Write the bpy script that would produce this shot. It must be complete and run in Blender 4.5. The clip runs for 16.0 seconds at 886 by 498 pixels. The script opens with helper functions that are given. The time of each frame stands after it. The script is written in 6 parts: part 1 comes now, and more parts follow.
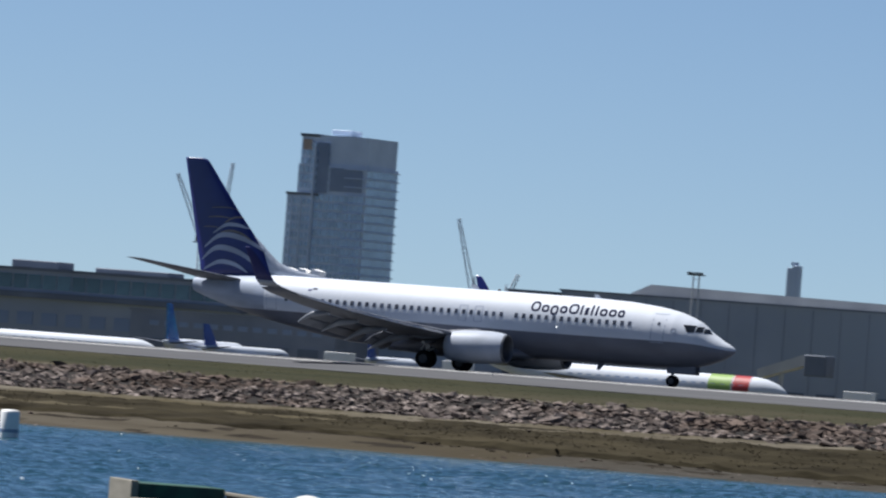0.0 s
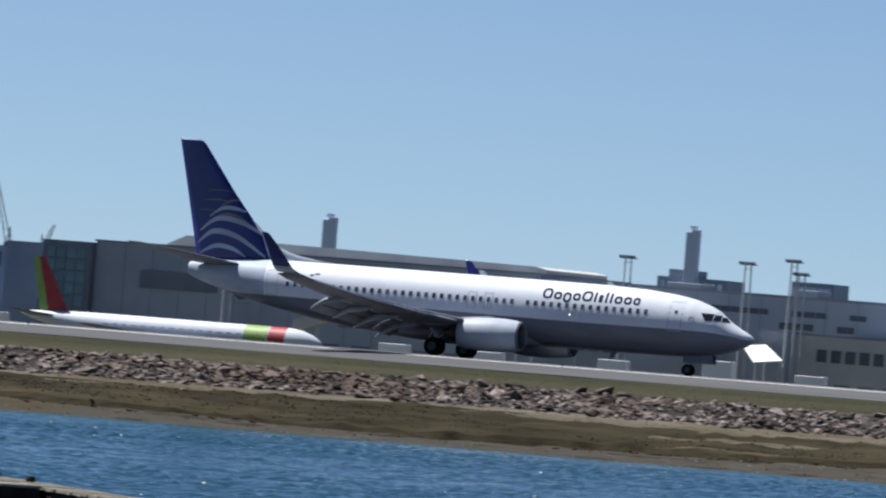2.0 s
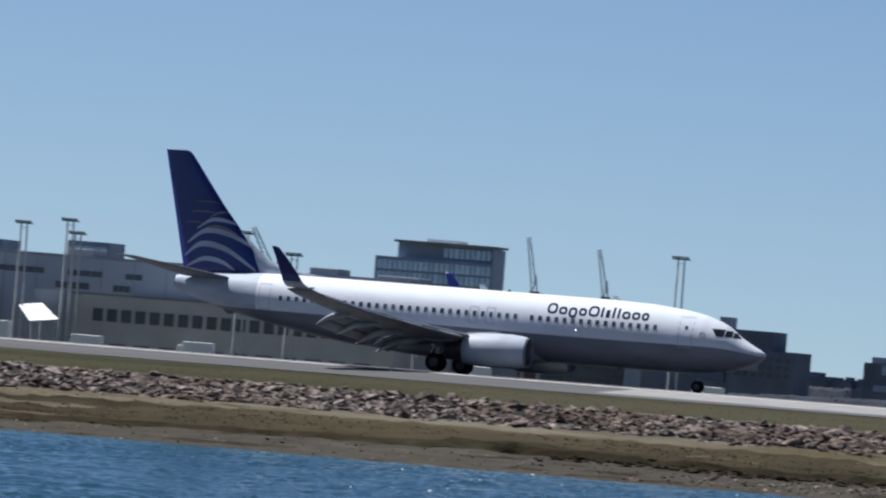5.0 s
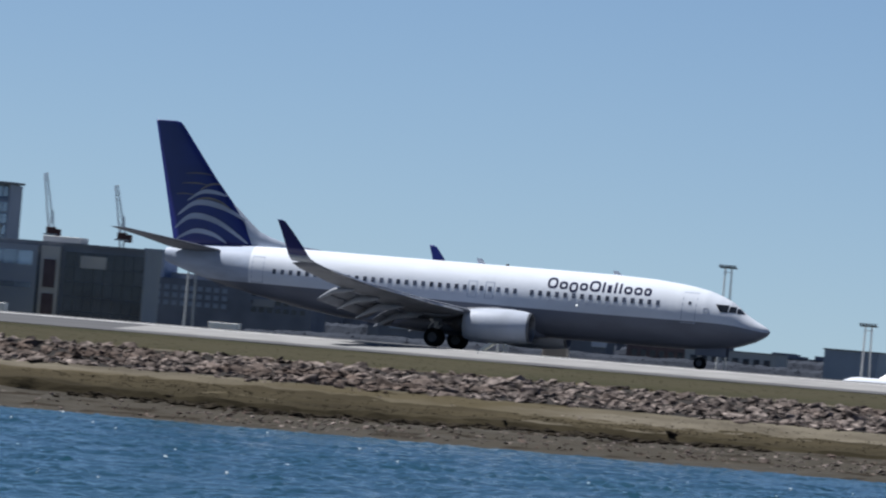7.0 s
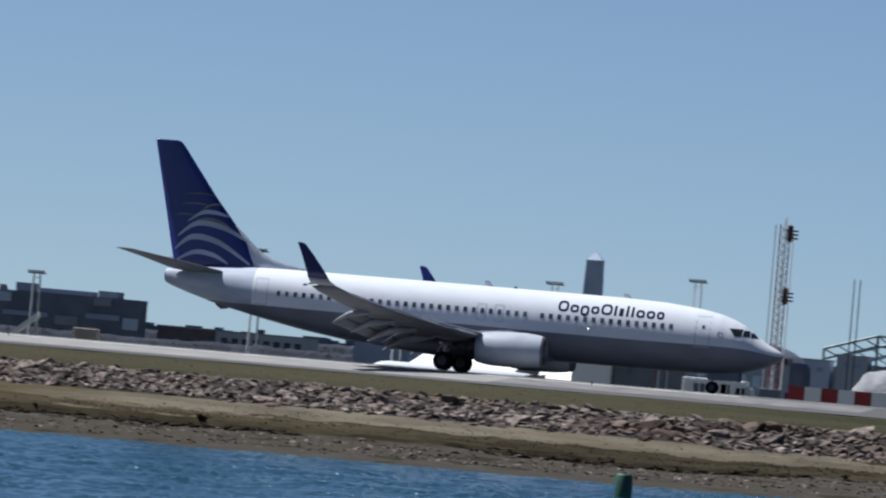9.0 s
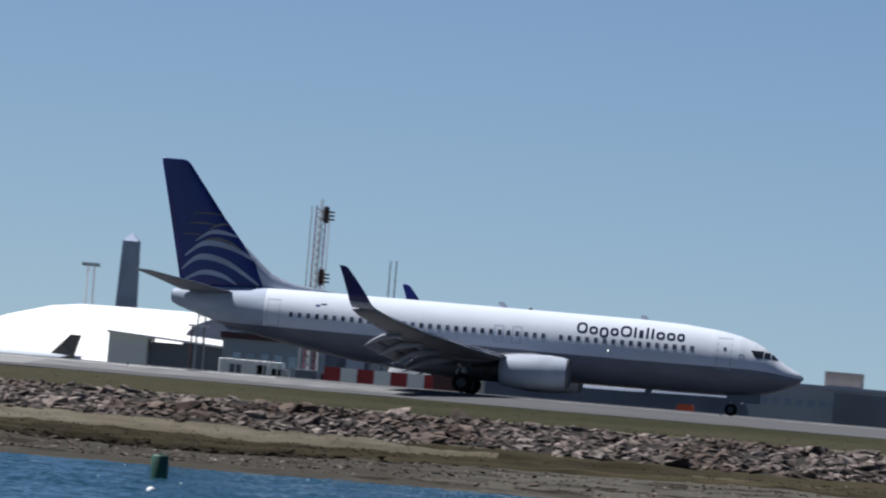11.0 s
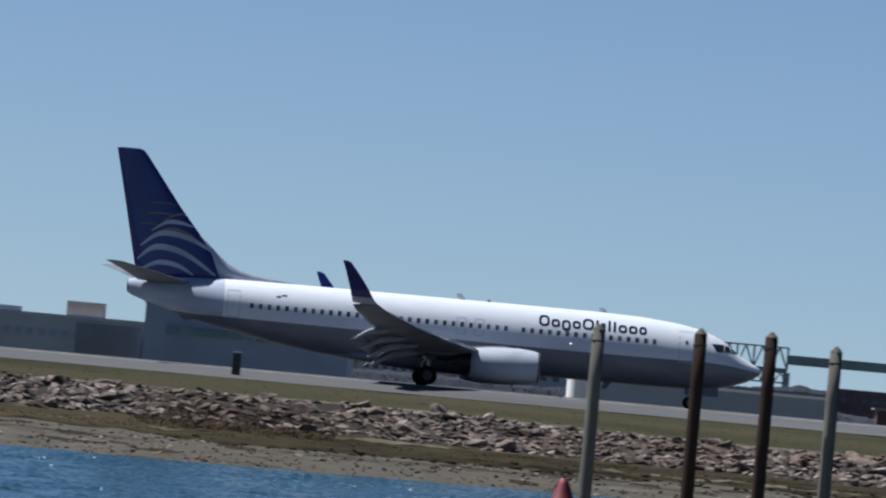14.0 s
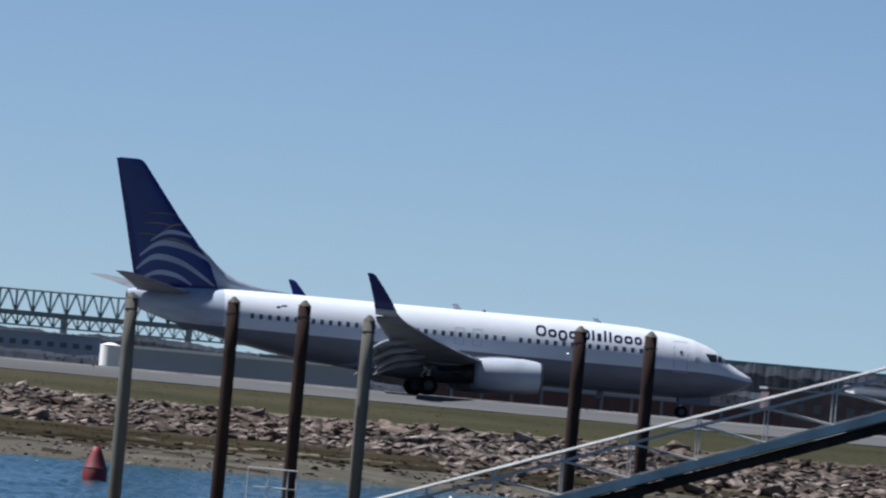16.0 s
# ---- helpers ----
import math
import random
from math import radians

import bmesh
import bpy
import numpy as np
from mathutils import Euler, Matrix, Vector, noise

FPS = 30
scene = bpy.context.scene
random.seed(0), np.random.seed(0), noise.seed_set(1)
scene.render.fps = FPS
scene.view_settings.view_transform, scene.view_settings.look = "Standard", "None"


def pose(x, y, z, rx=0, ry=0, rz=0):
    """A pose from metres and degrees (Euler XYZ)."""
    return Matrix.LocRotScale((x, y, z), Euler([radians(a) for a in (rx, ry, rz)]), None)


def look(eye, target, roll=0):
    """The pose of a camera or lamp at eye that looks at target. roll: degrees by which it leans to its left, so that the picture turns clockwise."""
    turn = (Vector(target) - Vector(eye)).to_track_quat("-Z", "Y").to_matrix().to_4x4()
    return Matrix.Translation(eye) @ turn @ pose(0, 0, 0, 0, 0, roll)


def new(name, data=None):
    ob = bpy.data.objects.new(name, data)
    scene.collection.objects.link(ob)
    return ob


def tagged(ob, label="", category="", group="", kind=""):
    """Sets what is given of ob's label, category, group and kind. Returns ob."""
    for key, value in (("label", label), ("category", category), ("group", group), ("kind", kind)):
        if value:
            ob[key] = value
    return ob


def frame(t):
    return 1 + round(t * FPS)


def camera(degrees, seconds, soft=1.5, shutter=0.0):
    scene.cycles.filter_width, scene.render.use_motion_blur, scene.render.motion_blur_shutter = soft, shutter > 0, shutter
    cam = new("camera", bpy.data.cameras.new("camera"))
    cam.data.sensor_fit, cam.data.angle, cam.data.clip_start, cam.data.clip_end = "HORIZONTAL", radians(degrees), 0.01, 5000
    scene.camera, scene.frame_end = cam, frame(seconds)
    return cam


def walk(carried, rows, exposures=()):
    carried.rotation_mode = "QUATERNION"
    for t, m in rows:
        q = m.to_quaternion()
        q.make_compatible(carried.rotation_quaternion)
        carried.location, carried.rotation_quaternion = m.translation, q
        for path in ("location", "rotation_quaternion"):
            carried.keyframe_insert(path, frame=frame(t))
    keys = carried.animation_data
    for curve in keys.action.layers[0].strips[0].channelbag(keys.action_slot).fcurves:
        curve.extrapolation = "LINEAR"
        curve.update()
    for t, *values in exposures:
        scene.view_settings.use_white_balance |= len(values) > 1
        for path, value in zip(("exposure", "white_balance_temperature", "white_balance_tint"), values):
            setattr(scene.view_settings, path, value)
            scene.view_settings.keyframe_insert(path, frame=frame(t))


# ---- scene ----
# ---- camera ----
EYE = Vector((0.0, 0.0, 0.9))
# seconds, bearing from north, elevation, lean, all in degrees
AIM = [(0.0, -21.209, 0.622, 4.297), (0.5, -20.551, 0.531, 4.445), (1.0, -19.92, 0.458, 4.476), (1.5, -19.111, 0.515, 4.46),
       (2.0, -18.466, 0.544, 4.541), (2.5, -17.649, 0.579, 4.555), (3.0, -16.987, 0.613, 4.619), (3.5, -16.168, 0.658, 4.605),
       (3.7, -15.925, 0.658, 4.598), (5.8, -13.02, 0.583, 4.62), (6.0, -12.716, 0.559, 4.664), (6.5, -11.942, 0.462, 4.67),
       (7.0, -11.343, 0.491, 4.724), (7.5, -10.47, 0.563, 4.767), (8.0, -9.724, 0.603, 4.844), (8.5, -9.168, 0.652, 4.853),
       (9.0, -8.587, 0.623, 4.88), (9.2, -8.286, 0.638, 4.797), (11.5, -5.138, 0.721, 4.912), (12.0, -4.327, 0.571, 4.898),
       (12.5, -3.505, 0.611, 5.037), (13.0, -2.777, 0.667, 4.942), (13.5, -2.13, 0.677, 5.002), (14.0, -1.389, 0.717, 5.116),
       (14.5, -0.797, 0.662, 5.244), (15.0, -0.048, 0.731, 5.092), (15.5, 0.808, 0.762, 5.22), (16.0, 1.362, 0.776, 5.13)]
# seconds, place along and across the runway, heading in degrees
TAXI = [(0.0, -219.61, 567.45, -2.27), (0.5, -211.71, 567.18, -2.01), (1.0, -203.84, 566.95, -1.79), (1.5, -196.02, 566.76, -1.65),
        (2.0, -188.25, 566.55, -1.66), (2.5, -180.51, 566.35, -1.73), (3.0, -172.77, 566.15, -1.88), (3.5, -165.09, 565.91, -2.08),
        (3.7, -162.02, 565.81, -2.15), (5.8, -130.27, 565.21, -2.47), (6.0, -127.31, 565.09, -2.52), (6.5, -119.95, 564.79, -2.68),
        (7.0, -112.66, 564.48, -2.82), (7.5, -105.44, 564.15, -2.91), (8.0, -98.27, 563.79, -2.9), (8.5, -91.12, 563.43, -2.77),
        (9.0, -83.94, 563.1, -2.55), (9.2, -81.08, 562.97, -2.44), (11.5, -48.77, 562.38, 1.16), (12.0, -41.81, 562.55, 1.88),
        (12.5, -34.88, 562.8, 2.55), (13.0, -27.96, 563.12, 3.2), (13.5, -21.05, 563.52, 3.81), (14.0, -14.15, 563.99, 4.41),
        (14.5, -7.31, 564.53, 5.0), (15.0, -0.42, 565.15, 5.56), (15.5, 6.34, 565.83, 6.08), (16.0, 12.82, 566.54, 6.6)]


def aim(bearing, elevation, lean):
    a, e = radians(bearing), radians(elevation)
    way = Vector((math.sin(a) * math.cos(e), math.cos(a) * math.cos(e), math.sin(e)))
    return look(EYE, EYE + 500 * way, lean)


cam = camera(5.2067, 16.0, soft=2.2, shutter=0.3)
walk(cam, [(t, aim(b, e, r)) for t, b, e, r in AIM], exposures=[(0.0, 0.63, 6500, 10), (0.6, 0.64, 6492, 10), (1.5, 0.74, 6480, 10), (2.4, 0.69, 6468, 10), (3.7, 0.63, 6450, 10), (7.0, 0.59, 6419, 10), (9.0, 0.49, 6400, 10), (12.5, 0.45, 6370, 10), (14.5, 0.56, 6353, 10), (16.0, 0.62, 6340, 10)])

# ---- light ----
SUN_BEARING, SUN_HEIGHT = -80.0, 58.0
world = bpy.data.worlds.new("sky")
scene.world = world
world.use_nodes = True
sky = world.node_tree.nodes.new("ShaderNodeTexSky")
sky.sky_type, sky.sun_disc = "NISHITA", False
sky.sun_elevation, sky.sun_rotation = radians(SUN_HEIGHT), radians(SUN_BEARING)
sky.air_density, sky.dust_density, sky.ozone_density, sky.altitude = 0.4, 0.0, 1.0, 0
back = world.node_tree.nodes["Background"]
back.inputs["Strength"].default_value = 0.051
tint = world.node_tree.nodes.new("ShaderNodeMixRGB")
tint.blend_type = "MULTIPLY"
tint.inputs["Fac"].default_value, tint.inputs["Color2"].default_value = 1.0, (0.85, 0.945, 1.07, 1)
world.node_tree.links.new(sky.outputs["Color"], tint.inputs["Color1"])
world.node_tree.links.new(tint.outputs["Color"], back.inputs["Color"])
sun = new("sun", bpy.data.lights.new("sun", "SUN"))
sun.data.energy, sun.data.angle, sun.data.color = 5.0, radians(0.53), (1.0, 0.985, 0.975)
a, e = radians(SUN_BEARING), radians(SUN_HEIGHT)
SUN_WAY = Vector((math.sin(a) * math.cos(e), math.cos(a) * math.cos(e), math.sin(e)))
sun.matrix_world = look(SUN_WAY * 900 + Vector((-80, 560, 0)), (-80, 560, 0))


# ---- materials ----
def material(name, colour, rough=0.6, metal=0.0, second=None, scale=1.0, detail=4.0, stretch=(1, 1, 1), bump=0.0, bump_scale=None,
             spread=0.08, coat=0.0, third=None, third_scale=0.1, by_piece=0.0, spec=None):
    m = bpy.data.materials.new(name)
    m.use_nodes = True
    n, l = m.node_tree.nodes, m.node_tree.links
    b = n["Principled BSDF"]
    b.inputs["Roughness"].default_value, b.inputs["Metallic"].default_value = rough, metal
    b.inputs["Coat Weight"].default_value = coat
    b.inputs["Specular IOR Level"].default_value = spec if spec is not None else 0.05 if rough > 0.78 else 0.5
    co = n.new("ShaderNodeTexCoord")
    mp = n.new("ShaderNodeMapping")
    mp.inputs["Scale"].default_value = stretch
    l.new(co.outputs["Object"], mp.inputs["Vector"])
    no = n.new("ShaderNodeTexNoise")
    no.inputs["Scale"].default_value, no.inputs["Detail"].default_value = scale, detail
    l.new(mp.outputs["Vector"], no.inputs["Vector"])
    ramp = n.new("ShaderNodeValToRGB")
    ramp.color_ramp.elements[0].position, ramp.color_ramp.elements[1].position = 0.35, 0.65
    second = second or tuple(c * (1 - spread) for c in colour)
    ramp.color_ramp.elements[0].color, ramp.color_ramp.elements[1].color = (*second, 1), (*colour, 1)
    l.new(no.outputs["Fac"], ramp.inputs["Fac"])
    out = ramp.outputs["Color"]
    if third:
        n2 = n.new("ShaderNodeTexNoise")
        n2.inputs["Scale"].default_value, n2.inputs["Detail"].default_value = third_scale, 5
        l.new(mp.outputs["Vector"], n2.inputs["Vector"])
        r2 = n.new("ShaderNodeValToRGB")
        r2.color_ramp.elements[0].position, r2.color_ramp.elements[1].position = 0.45, 0.62
        l.new(n2.outputs["Fac"], r2.inputs["Fac"])
        mix = n.new("ShaderNodeMixRGB")
        l.new(r2.outputs["Color"], mix.inputs["Fac"])
        l.new(out, mix.inputs["Color1"])
        mix.inputs["Color2"].default_value = (*third, 1)
        out = mix.outputs["Color"]
    if by_piece:
        info, geo, hsv, add, rng = (n.new("ShaderNodeObjectInfo"), n.new("ShaderNodeNewGeometry"), n.new("ShaderNodeHueSaturation"),
                                    n.new("ShaderNodeMath"), n.new("ShaderNodeMapRange"))
        add.operation = "ADD"
        l.new(info.outputs["Random"], add.inputs[0])
        l.new(geo.outputs["Random Per Island"], add.inputs[1])
        rng.inputs["From Max"].default_value = 2.0
        rng.inputs["To Min"].default_value, rng.inputs["To Max"].default_value = 1 - by_piece, 1 + by_piece
        l.new(add.outputs[0], rng.inputs["Value"])
        l.new(rng.outputs["Result"], hsv.inputs["Value"])
        l.new(out, hsv.inputs["Color"])
        out = hsv.outputs["Color"]
    l.new(out, b.inputs["Base Color"])
    if bump:
        nb = n.new("ShaderNodeTexNoise")
        nb.inputs["Scale"].default_value, nb.inputs["Detail"].default_value = bump_scale or scale * 3, 6
        l.new(mp.outputs["Vector"], nb.inputs["Vector"])
        bp = n.new("ShaderNodeBump")
        bp.inputs["Strength"].default_value, bp.inputs["Distance"].default_value = 1.0, bump
        l.new(nb.outputs["Fac"], bp.inputs["Height"])
        l.new(bp.outputs["Normal"], b.inputs["Normal"])
    return m


def lit_glass(name, colour, strength):
    m = material(name, (0.8, 0.8, 0.8), 0.2)
    b = m.node_tree.nodes["Principled BSDF"]
    b.inputs["Emission Color"].default_value, b.inputs["Emission Strength"].default_value = (*colour, 1), strength
    return m


M = dict(
    white=material("white_paint", (0.60, 0.64, 0.70), 0.5, scale=0.6, spread=0.06, spec=0.12, stretch=(1, 1, 3)),
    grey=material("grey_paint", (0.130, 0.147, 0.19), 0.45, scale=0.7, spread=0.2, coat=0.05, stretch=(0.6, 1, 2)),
    pale=material("pale_tail_paint", (0.40, 0.455, 0.55), 0.5, scale=0.9, spread=0.22, spec=0.12, stretch=(0.5, 1, 2)),
    navy=material("navy_paint", (0.011, 0.021, 0.155), 0.3, scale=0.5, spread=0.2, coat=0.2),
    gold=material("dull_gold_paint", (0.22, 0.19, 0.16), 0.4, scale=1, spread=0.3),
    silver=material("bare_metal", (0.7, 0.7, 0.72), 0.28, 1.0, scale=2, spread=0.15),
    wing=material("wing_grey", (0.165, 0.178, 0.21), 0.55, scale=0.9, spread=0.25, spec=0.15),
    nacelle=material("nacelle_paint", (0.41, 0.45, 0.52), 0.5, scale=0.8, spread=0.16, spec=0.15),
    darkmetal=material("dark_metal", (0.05, 0.05, 0.055), 0.5, 0.6, scale=3, spread=0.3),
    tyre=material("tyre_rubber", (0.018, 0.018, 0.019), 0.8, scale=6, spread=0.3, bump=0.003),
    glass=material("dark_window_glass", (0.085, 0.1, 0.135), 0.2, scale=2, spread=0.3, by_piece=0.7),
    cockpit=material("dark_cockpit_glass", (0.02, 0.024, 0.032), 0.15, scale=2, spread=0.3),
    strut=material("gear_strut_paint", (0.78, 0.78, 0.78), 0.35, scale=3, spread=0.2),
    asphalt=material("runway_asphalt", (0.105, 0.107, 0.112), 0.9, second=(0.082, 0.083, 0.088), scale=0.35, stretch=(0.15, 1, 1), third=(0.095, 0.096, 0.101), third_scale=0.08, bump=0.01, bump_scale=6),
    line=material("worn_white_line", (0.495, 0.495, 0.486), 0.85, second=(0.324, 0.324, 0.320), scale=0.6),
    fadedline=material("faded_line", (0.206, 0.206, 0.206), 0.9, second=(0.129, 0.129, 0.133), scale=0.6),
    paleband=material("pale_concrete_bay", (0.270, 0.270, 0.266), 0.9, second=(0.207, 0.207, 0.205), scale=0.5),
    ground=material("far_field", (0.09, 0.085, 0.055), 0.95, second=(0.06, 0.06, 0.035), scale=0.05),
    grass=material("dry_grass", (0.039, 0.038, 0.021), 0.95, second=(0.027, 0.029, 0.016), scale=0.25, stretch=(0.35, 1, 1), third=(0.049, 0.045, 0.028), third_scale=0.05, bump=0.06, bump_scale=2.5),
    blade=material("grass_blades", (0.059, 0.055, 0.030), 0.9, second=(0.041, 0.039, 0.021), scale=0.3, by_piece=0.3),
    reed=material("dead_reeds", (0.060, 0.050, 0.034), 0.95, second=(0.036, 0.030, 0.020), scale=0.15, by_piece=0.4),
    straw=material("straw_and_sand", (0.135, 0.120, 0.093), 0.95, second=(0.082, 0.072, 0.055), scale=0.5, stretch=(0.35, 1, 1), third=(0.070, 0.059, 0.036), third_scale=0.12, bump=0.06, bump_scale=3),
    strawblade=material("straw_blades", (0.150, 0.124, 0.079), 0.95, second=(0.090, 0.074, 0.045), scale=0.3, by_piece=0.4),
    brush=material("russet_dead_brush", (0.115, 0.08, 0.057), 0.95, second=(0.06, 0.042, 0.031), scale=0.5, by_piece=0.5),
    gravel=material("pale_gravel", (0.33, 0.34, 0.36), 0.95, second=(0.17, 0.18, 0.20), scale=0.35, third=(0.24, 0.25, 0.27), third_scale=0.1, bump=0.2, bump_scale=1.2),
    # Far walls and stone: haze is put into this lighter, bluer colour.
    stonework=material("hazed_blue_grey", (0.42, 0.48, 0.61), 0.8, second=(0.33, 0.39, 0.51), scale=0.1),
    paleshingle=material("pale_grey_shingle", (0.100, 0.094, 0.079), 0.9, second=(0.055, 0.051, 0.043), scale=1.1, stretch=(0.4, 1, 1), third=(0.075, 0.069, 0.056), third_scale=0.2, bump=0.12, bump_scale=3),
    sand=material("sand_bank", (0.084, 0.074, 0.056), 0.95, second=(0.060, 0.051, 0.038), scale=0.4, stretch=(0.3, 1, 1), third=(0.048, 0.040, 0.026), third_scale=0.07, bump=0.05, bump_scale=3),
    weed=material("dead_beach_grass", (0.039, 0.033, 0.020), 0.95, second=(0.018, 0.015, 0.009), scale=0.6, stretch=(0.25, 1, 1), third=(0.059, 0.049, 0.030), third_scale=0.08, bump=0.12, bump_scale=2.5),
    shingle=material("wet_shingle", (0.066, 0.061, 0.052), 0.9, second=(0.032, 0.029, 0.023), scale=0.9, stretch=(0.4, 1, 1), third=(0.048, 0.043, 0.034), third_scale=0.16, bump=0.14, bump_scale=3),
    rock=material("granite_boulder", (0.27, 0.228, 0.205), 0.85, second=(0.042, 0.035, 0.033), scale=2.2, third=(0.115, 0.088, 0.074), third_scale=0.12, by_piece=0.95, bump=0.06, bump_scale=3),
    concrete=material("grey_concrete", (0.37, 0.41, 0.47), 0.8, second=(0.29, 0.33, 0.39), scale=0.08, third=(0.33, 0.37, 0.42), third_scale=0.03, bump=0.02, bump_scale=1),
    # Dark cladding lightened and blued, which puts distance haze into its colour.
    darkwall=material("hazed_dark_cladding", (0.17, 0.195, 0.24), 0.6, second=(0.125, 0.145, 0.18), scale=0.15),
    beige=material("pale_panel", (0.55, 0.54, 0.51), 0.7, second=(0.46, 0.45, 0.43), scale=0.2),
    # Tower wall and glass colours lightened and blued to stand in for haze.
    hazepale=material("hazed_pale_cladding", (0.60, 0.70, 0.84), 0.6, second=(0.50, 0.60, 0.74), scale=0.1),
    hazeglass=material("hazed_tower_glass", (0.34, 0.46, 0.60), 0.2, 0.3, second=(0.26, 0.36, 0.48), scale=0.2, by_piece=0.35),
    # Near-black ground under the rocks, put there as shade in their gaps.
    gapshade=material("rock_gap_shade", (0.035, 0.032, 0.03), 0.95, second=(0.025, 0.023, 0.022), scale=0.2),
    roofing=material("grey_roofing", (0.27, 0.295, 0.34), 0.8, second=(0.20, 0.22, 0.26), scale=0.1),
    # Blue-grey raised in part to stand in for haze.
    bluewall=material("hazed_blue_grey_cladding", (0.26, 0.33, 0.45), 0.5, second=(0.20, 0.26, 0.37), scale=0.1),
    pane=material("facade_glass", (0.30, 0.36, 0.44), 0.12, 0.6, second=(0.22, 0.27, 0.34), scale=0.2, by_piece=0.4),
    darkglass=material("dark_curtain_glass", (0.05, 0.06, 0.08), 0.12, second=(0.035, 0.043, 0.06), scale=0.2, by_piece=0.4),
    rimmetal=material("wheel_rim_metal", (0.09, 0.09, 0.095), 0.5, 0.5, scale=4, spread=0.3),
    teal=material("teal_glass", (0.10, 0.17, 0.20), 0.2, 0.2, second=(0.07, 0.12, 0.15), scale=0.2, by_piece=0.4),
    # Brick red greyed and blued to suggest haze.
    brick=material("hazed_red_brick", (0.15, 0.115, 0.125), 0.85, second=(0.11, 0.085, 0.095), scale=0.6),
    redpaint=material("red_paint", (0.38, 0.028, 0.03), 0.5, second=(0.26, 0.022, 0.024), scale=0.5),
    tan=material("tan_paint", (0.46, 0.37, 0.30), 0.6, second=(0.38, 0.30, 0.25), scale=0.3),
    # Crane steel coloured pale for the haze over it.
    crane=material("hazed_crane_steel", (0.55, 0.60, 0.70), 0.7, second=(0.45, 0.50, 0.59), scale=0.3),
    buoyred=material("weathered_red_paint", (0.21, 0.016, 0.022), 0.6, second=(0.12, 0.012, 0.016), scale=1.5),
    maroon=material("maroon_fascia", (0.085, 0.034, 0.04), 0.6, second=(0.06, 0.026, 0.03), scale=0.4),
    green=material("green_paint", (0.012, 0.085, 0.05), 0.6, second=(0.008, 0.04, 0.03), scale=2.0),
    lime=material("lime_paint", (0.24, 0.38, 0.09), 0.5, spread=0.15),
    orange=material("orange_plastic", (0.70, 0.11, 0.04), 0.5, second=(0.5, 0.075, 0.03), scale=3),
    tealpaint=material("teal_fin_paint", (0.04, 0.30, 0.50), 0.4, second=(0.02, 0.12, 0.42), scale=0.3),
    bluepaint=material("blue_fin_paint", (0.02, 0.09, 0.40), 0.4, spread=0.2),
    # Steel green lightened towards blue, as haze over bridge and hall.
    steel=material("hazed_green_steel", (0.19, 0.27, 0.30), 0.6, second=(0.14, 0.21, 0.235), scale=0.2),
    galv=material("galvanised_steel", (0.52, 0.54, 0.56), 0.6, 0.1, second=(0.42, 0.44, 0.46), scale=1.0),
    alloy=material("weathered_aluminium", (0.5, 0.51, 0.51), 0.5, 0.3, second=(0.36, 0.36, 0.36), scale=1.5, bump=0.004),
    pile_dark=material("tarred_pile_timber", (0.045, 0.03, 0.026), 0.9, second=(0.024, 0.017, 0.015), scale=2.0, stretch=(1, 1, 0.15), bump=0.02, bump_scale=6),
    pile_grey=material("weathered_pile_timber", (0.15, 0.145, 0.13), 0.9, second=(0.085, 0.08, 0.07), scale=2.0, stretch=(1, 1, 0.15), bump=0.02, bump_scale=6),
    plank=material("bleached_planks", (0.26, 0.24, 0.20), 0.85, second=(0.18, 0.165, 0.135), scale=1.5, stretch=(0.2, 1, 1), by_piece=0.25, bump=0.01, bump_scale=8),
    tarp=material("white_membrane", (0.85, 0.85, 0.84), 0.6, second=(0.8, 0.8, 0.79), scale=0.15),
    ink=material("matt_navy_title", (0.012, 0.016, 0.05), 0.7, scale=1, spread=0.2, spec=0.08),
    # Intake metal darkened to stand in for the thin front shadow.
    lip=material("shade_dark_intake_metal", (0.15, 0.16, 0.18), 0.5, 0.5, scale=2, spread=0.25),
    fairing=material("fairing_grey", (0.27, 0.29, 0.33), 0.5, scale=0.9, spread=0.25, spec=0.2),
    # Dark wall colour blued and lifted to stand in for haze.
    hazedim=material("hazed_dark_blue_wall", (0.155, 0.178, 0.232), 0.8, second=(0.11, 0.13, 0.175), scale=0.12, by_piece=0.4),
    # Wrack colour, used also to paint shade under the bank edge.
    wrack=material("dark_wrack_and_shade", (0.034, 0.028, 0.02), 0.95, second=(0.018, 0.015, 0.011), scale=1.5, bump=0.05),
    lamp_glass=lit_glass("lit_lamp_glass", (1.0, 1.0, 0.97), 1.6),
    # Diffuse white that stands in for sun glints on the water.
    foam=material("white_glint_paint", (0.8, 0.82, 0.83), 0.5, second=(0.6, 0.65, 0.68), scale=4.0),
    seabed=material("mud", (0.06, 0.07, 0.05), 0.9, scale=0.1, spread=0.3),
)


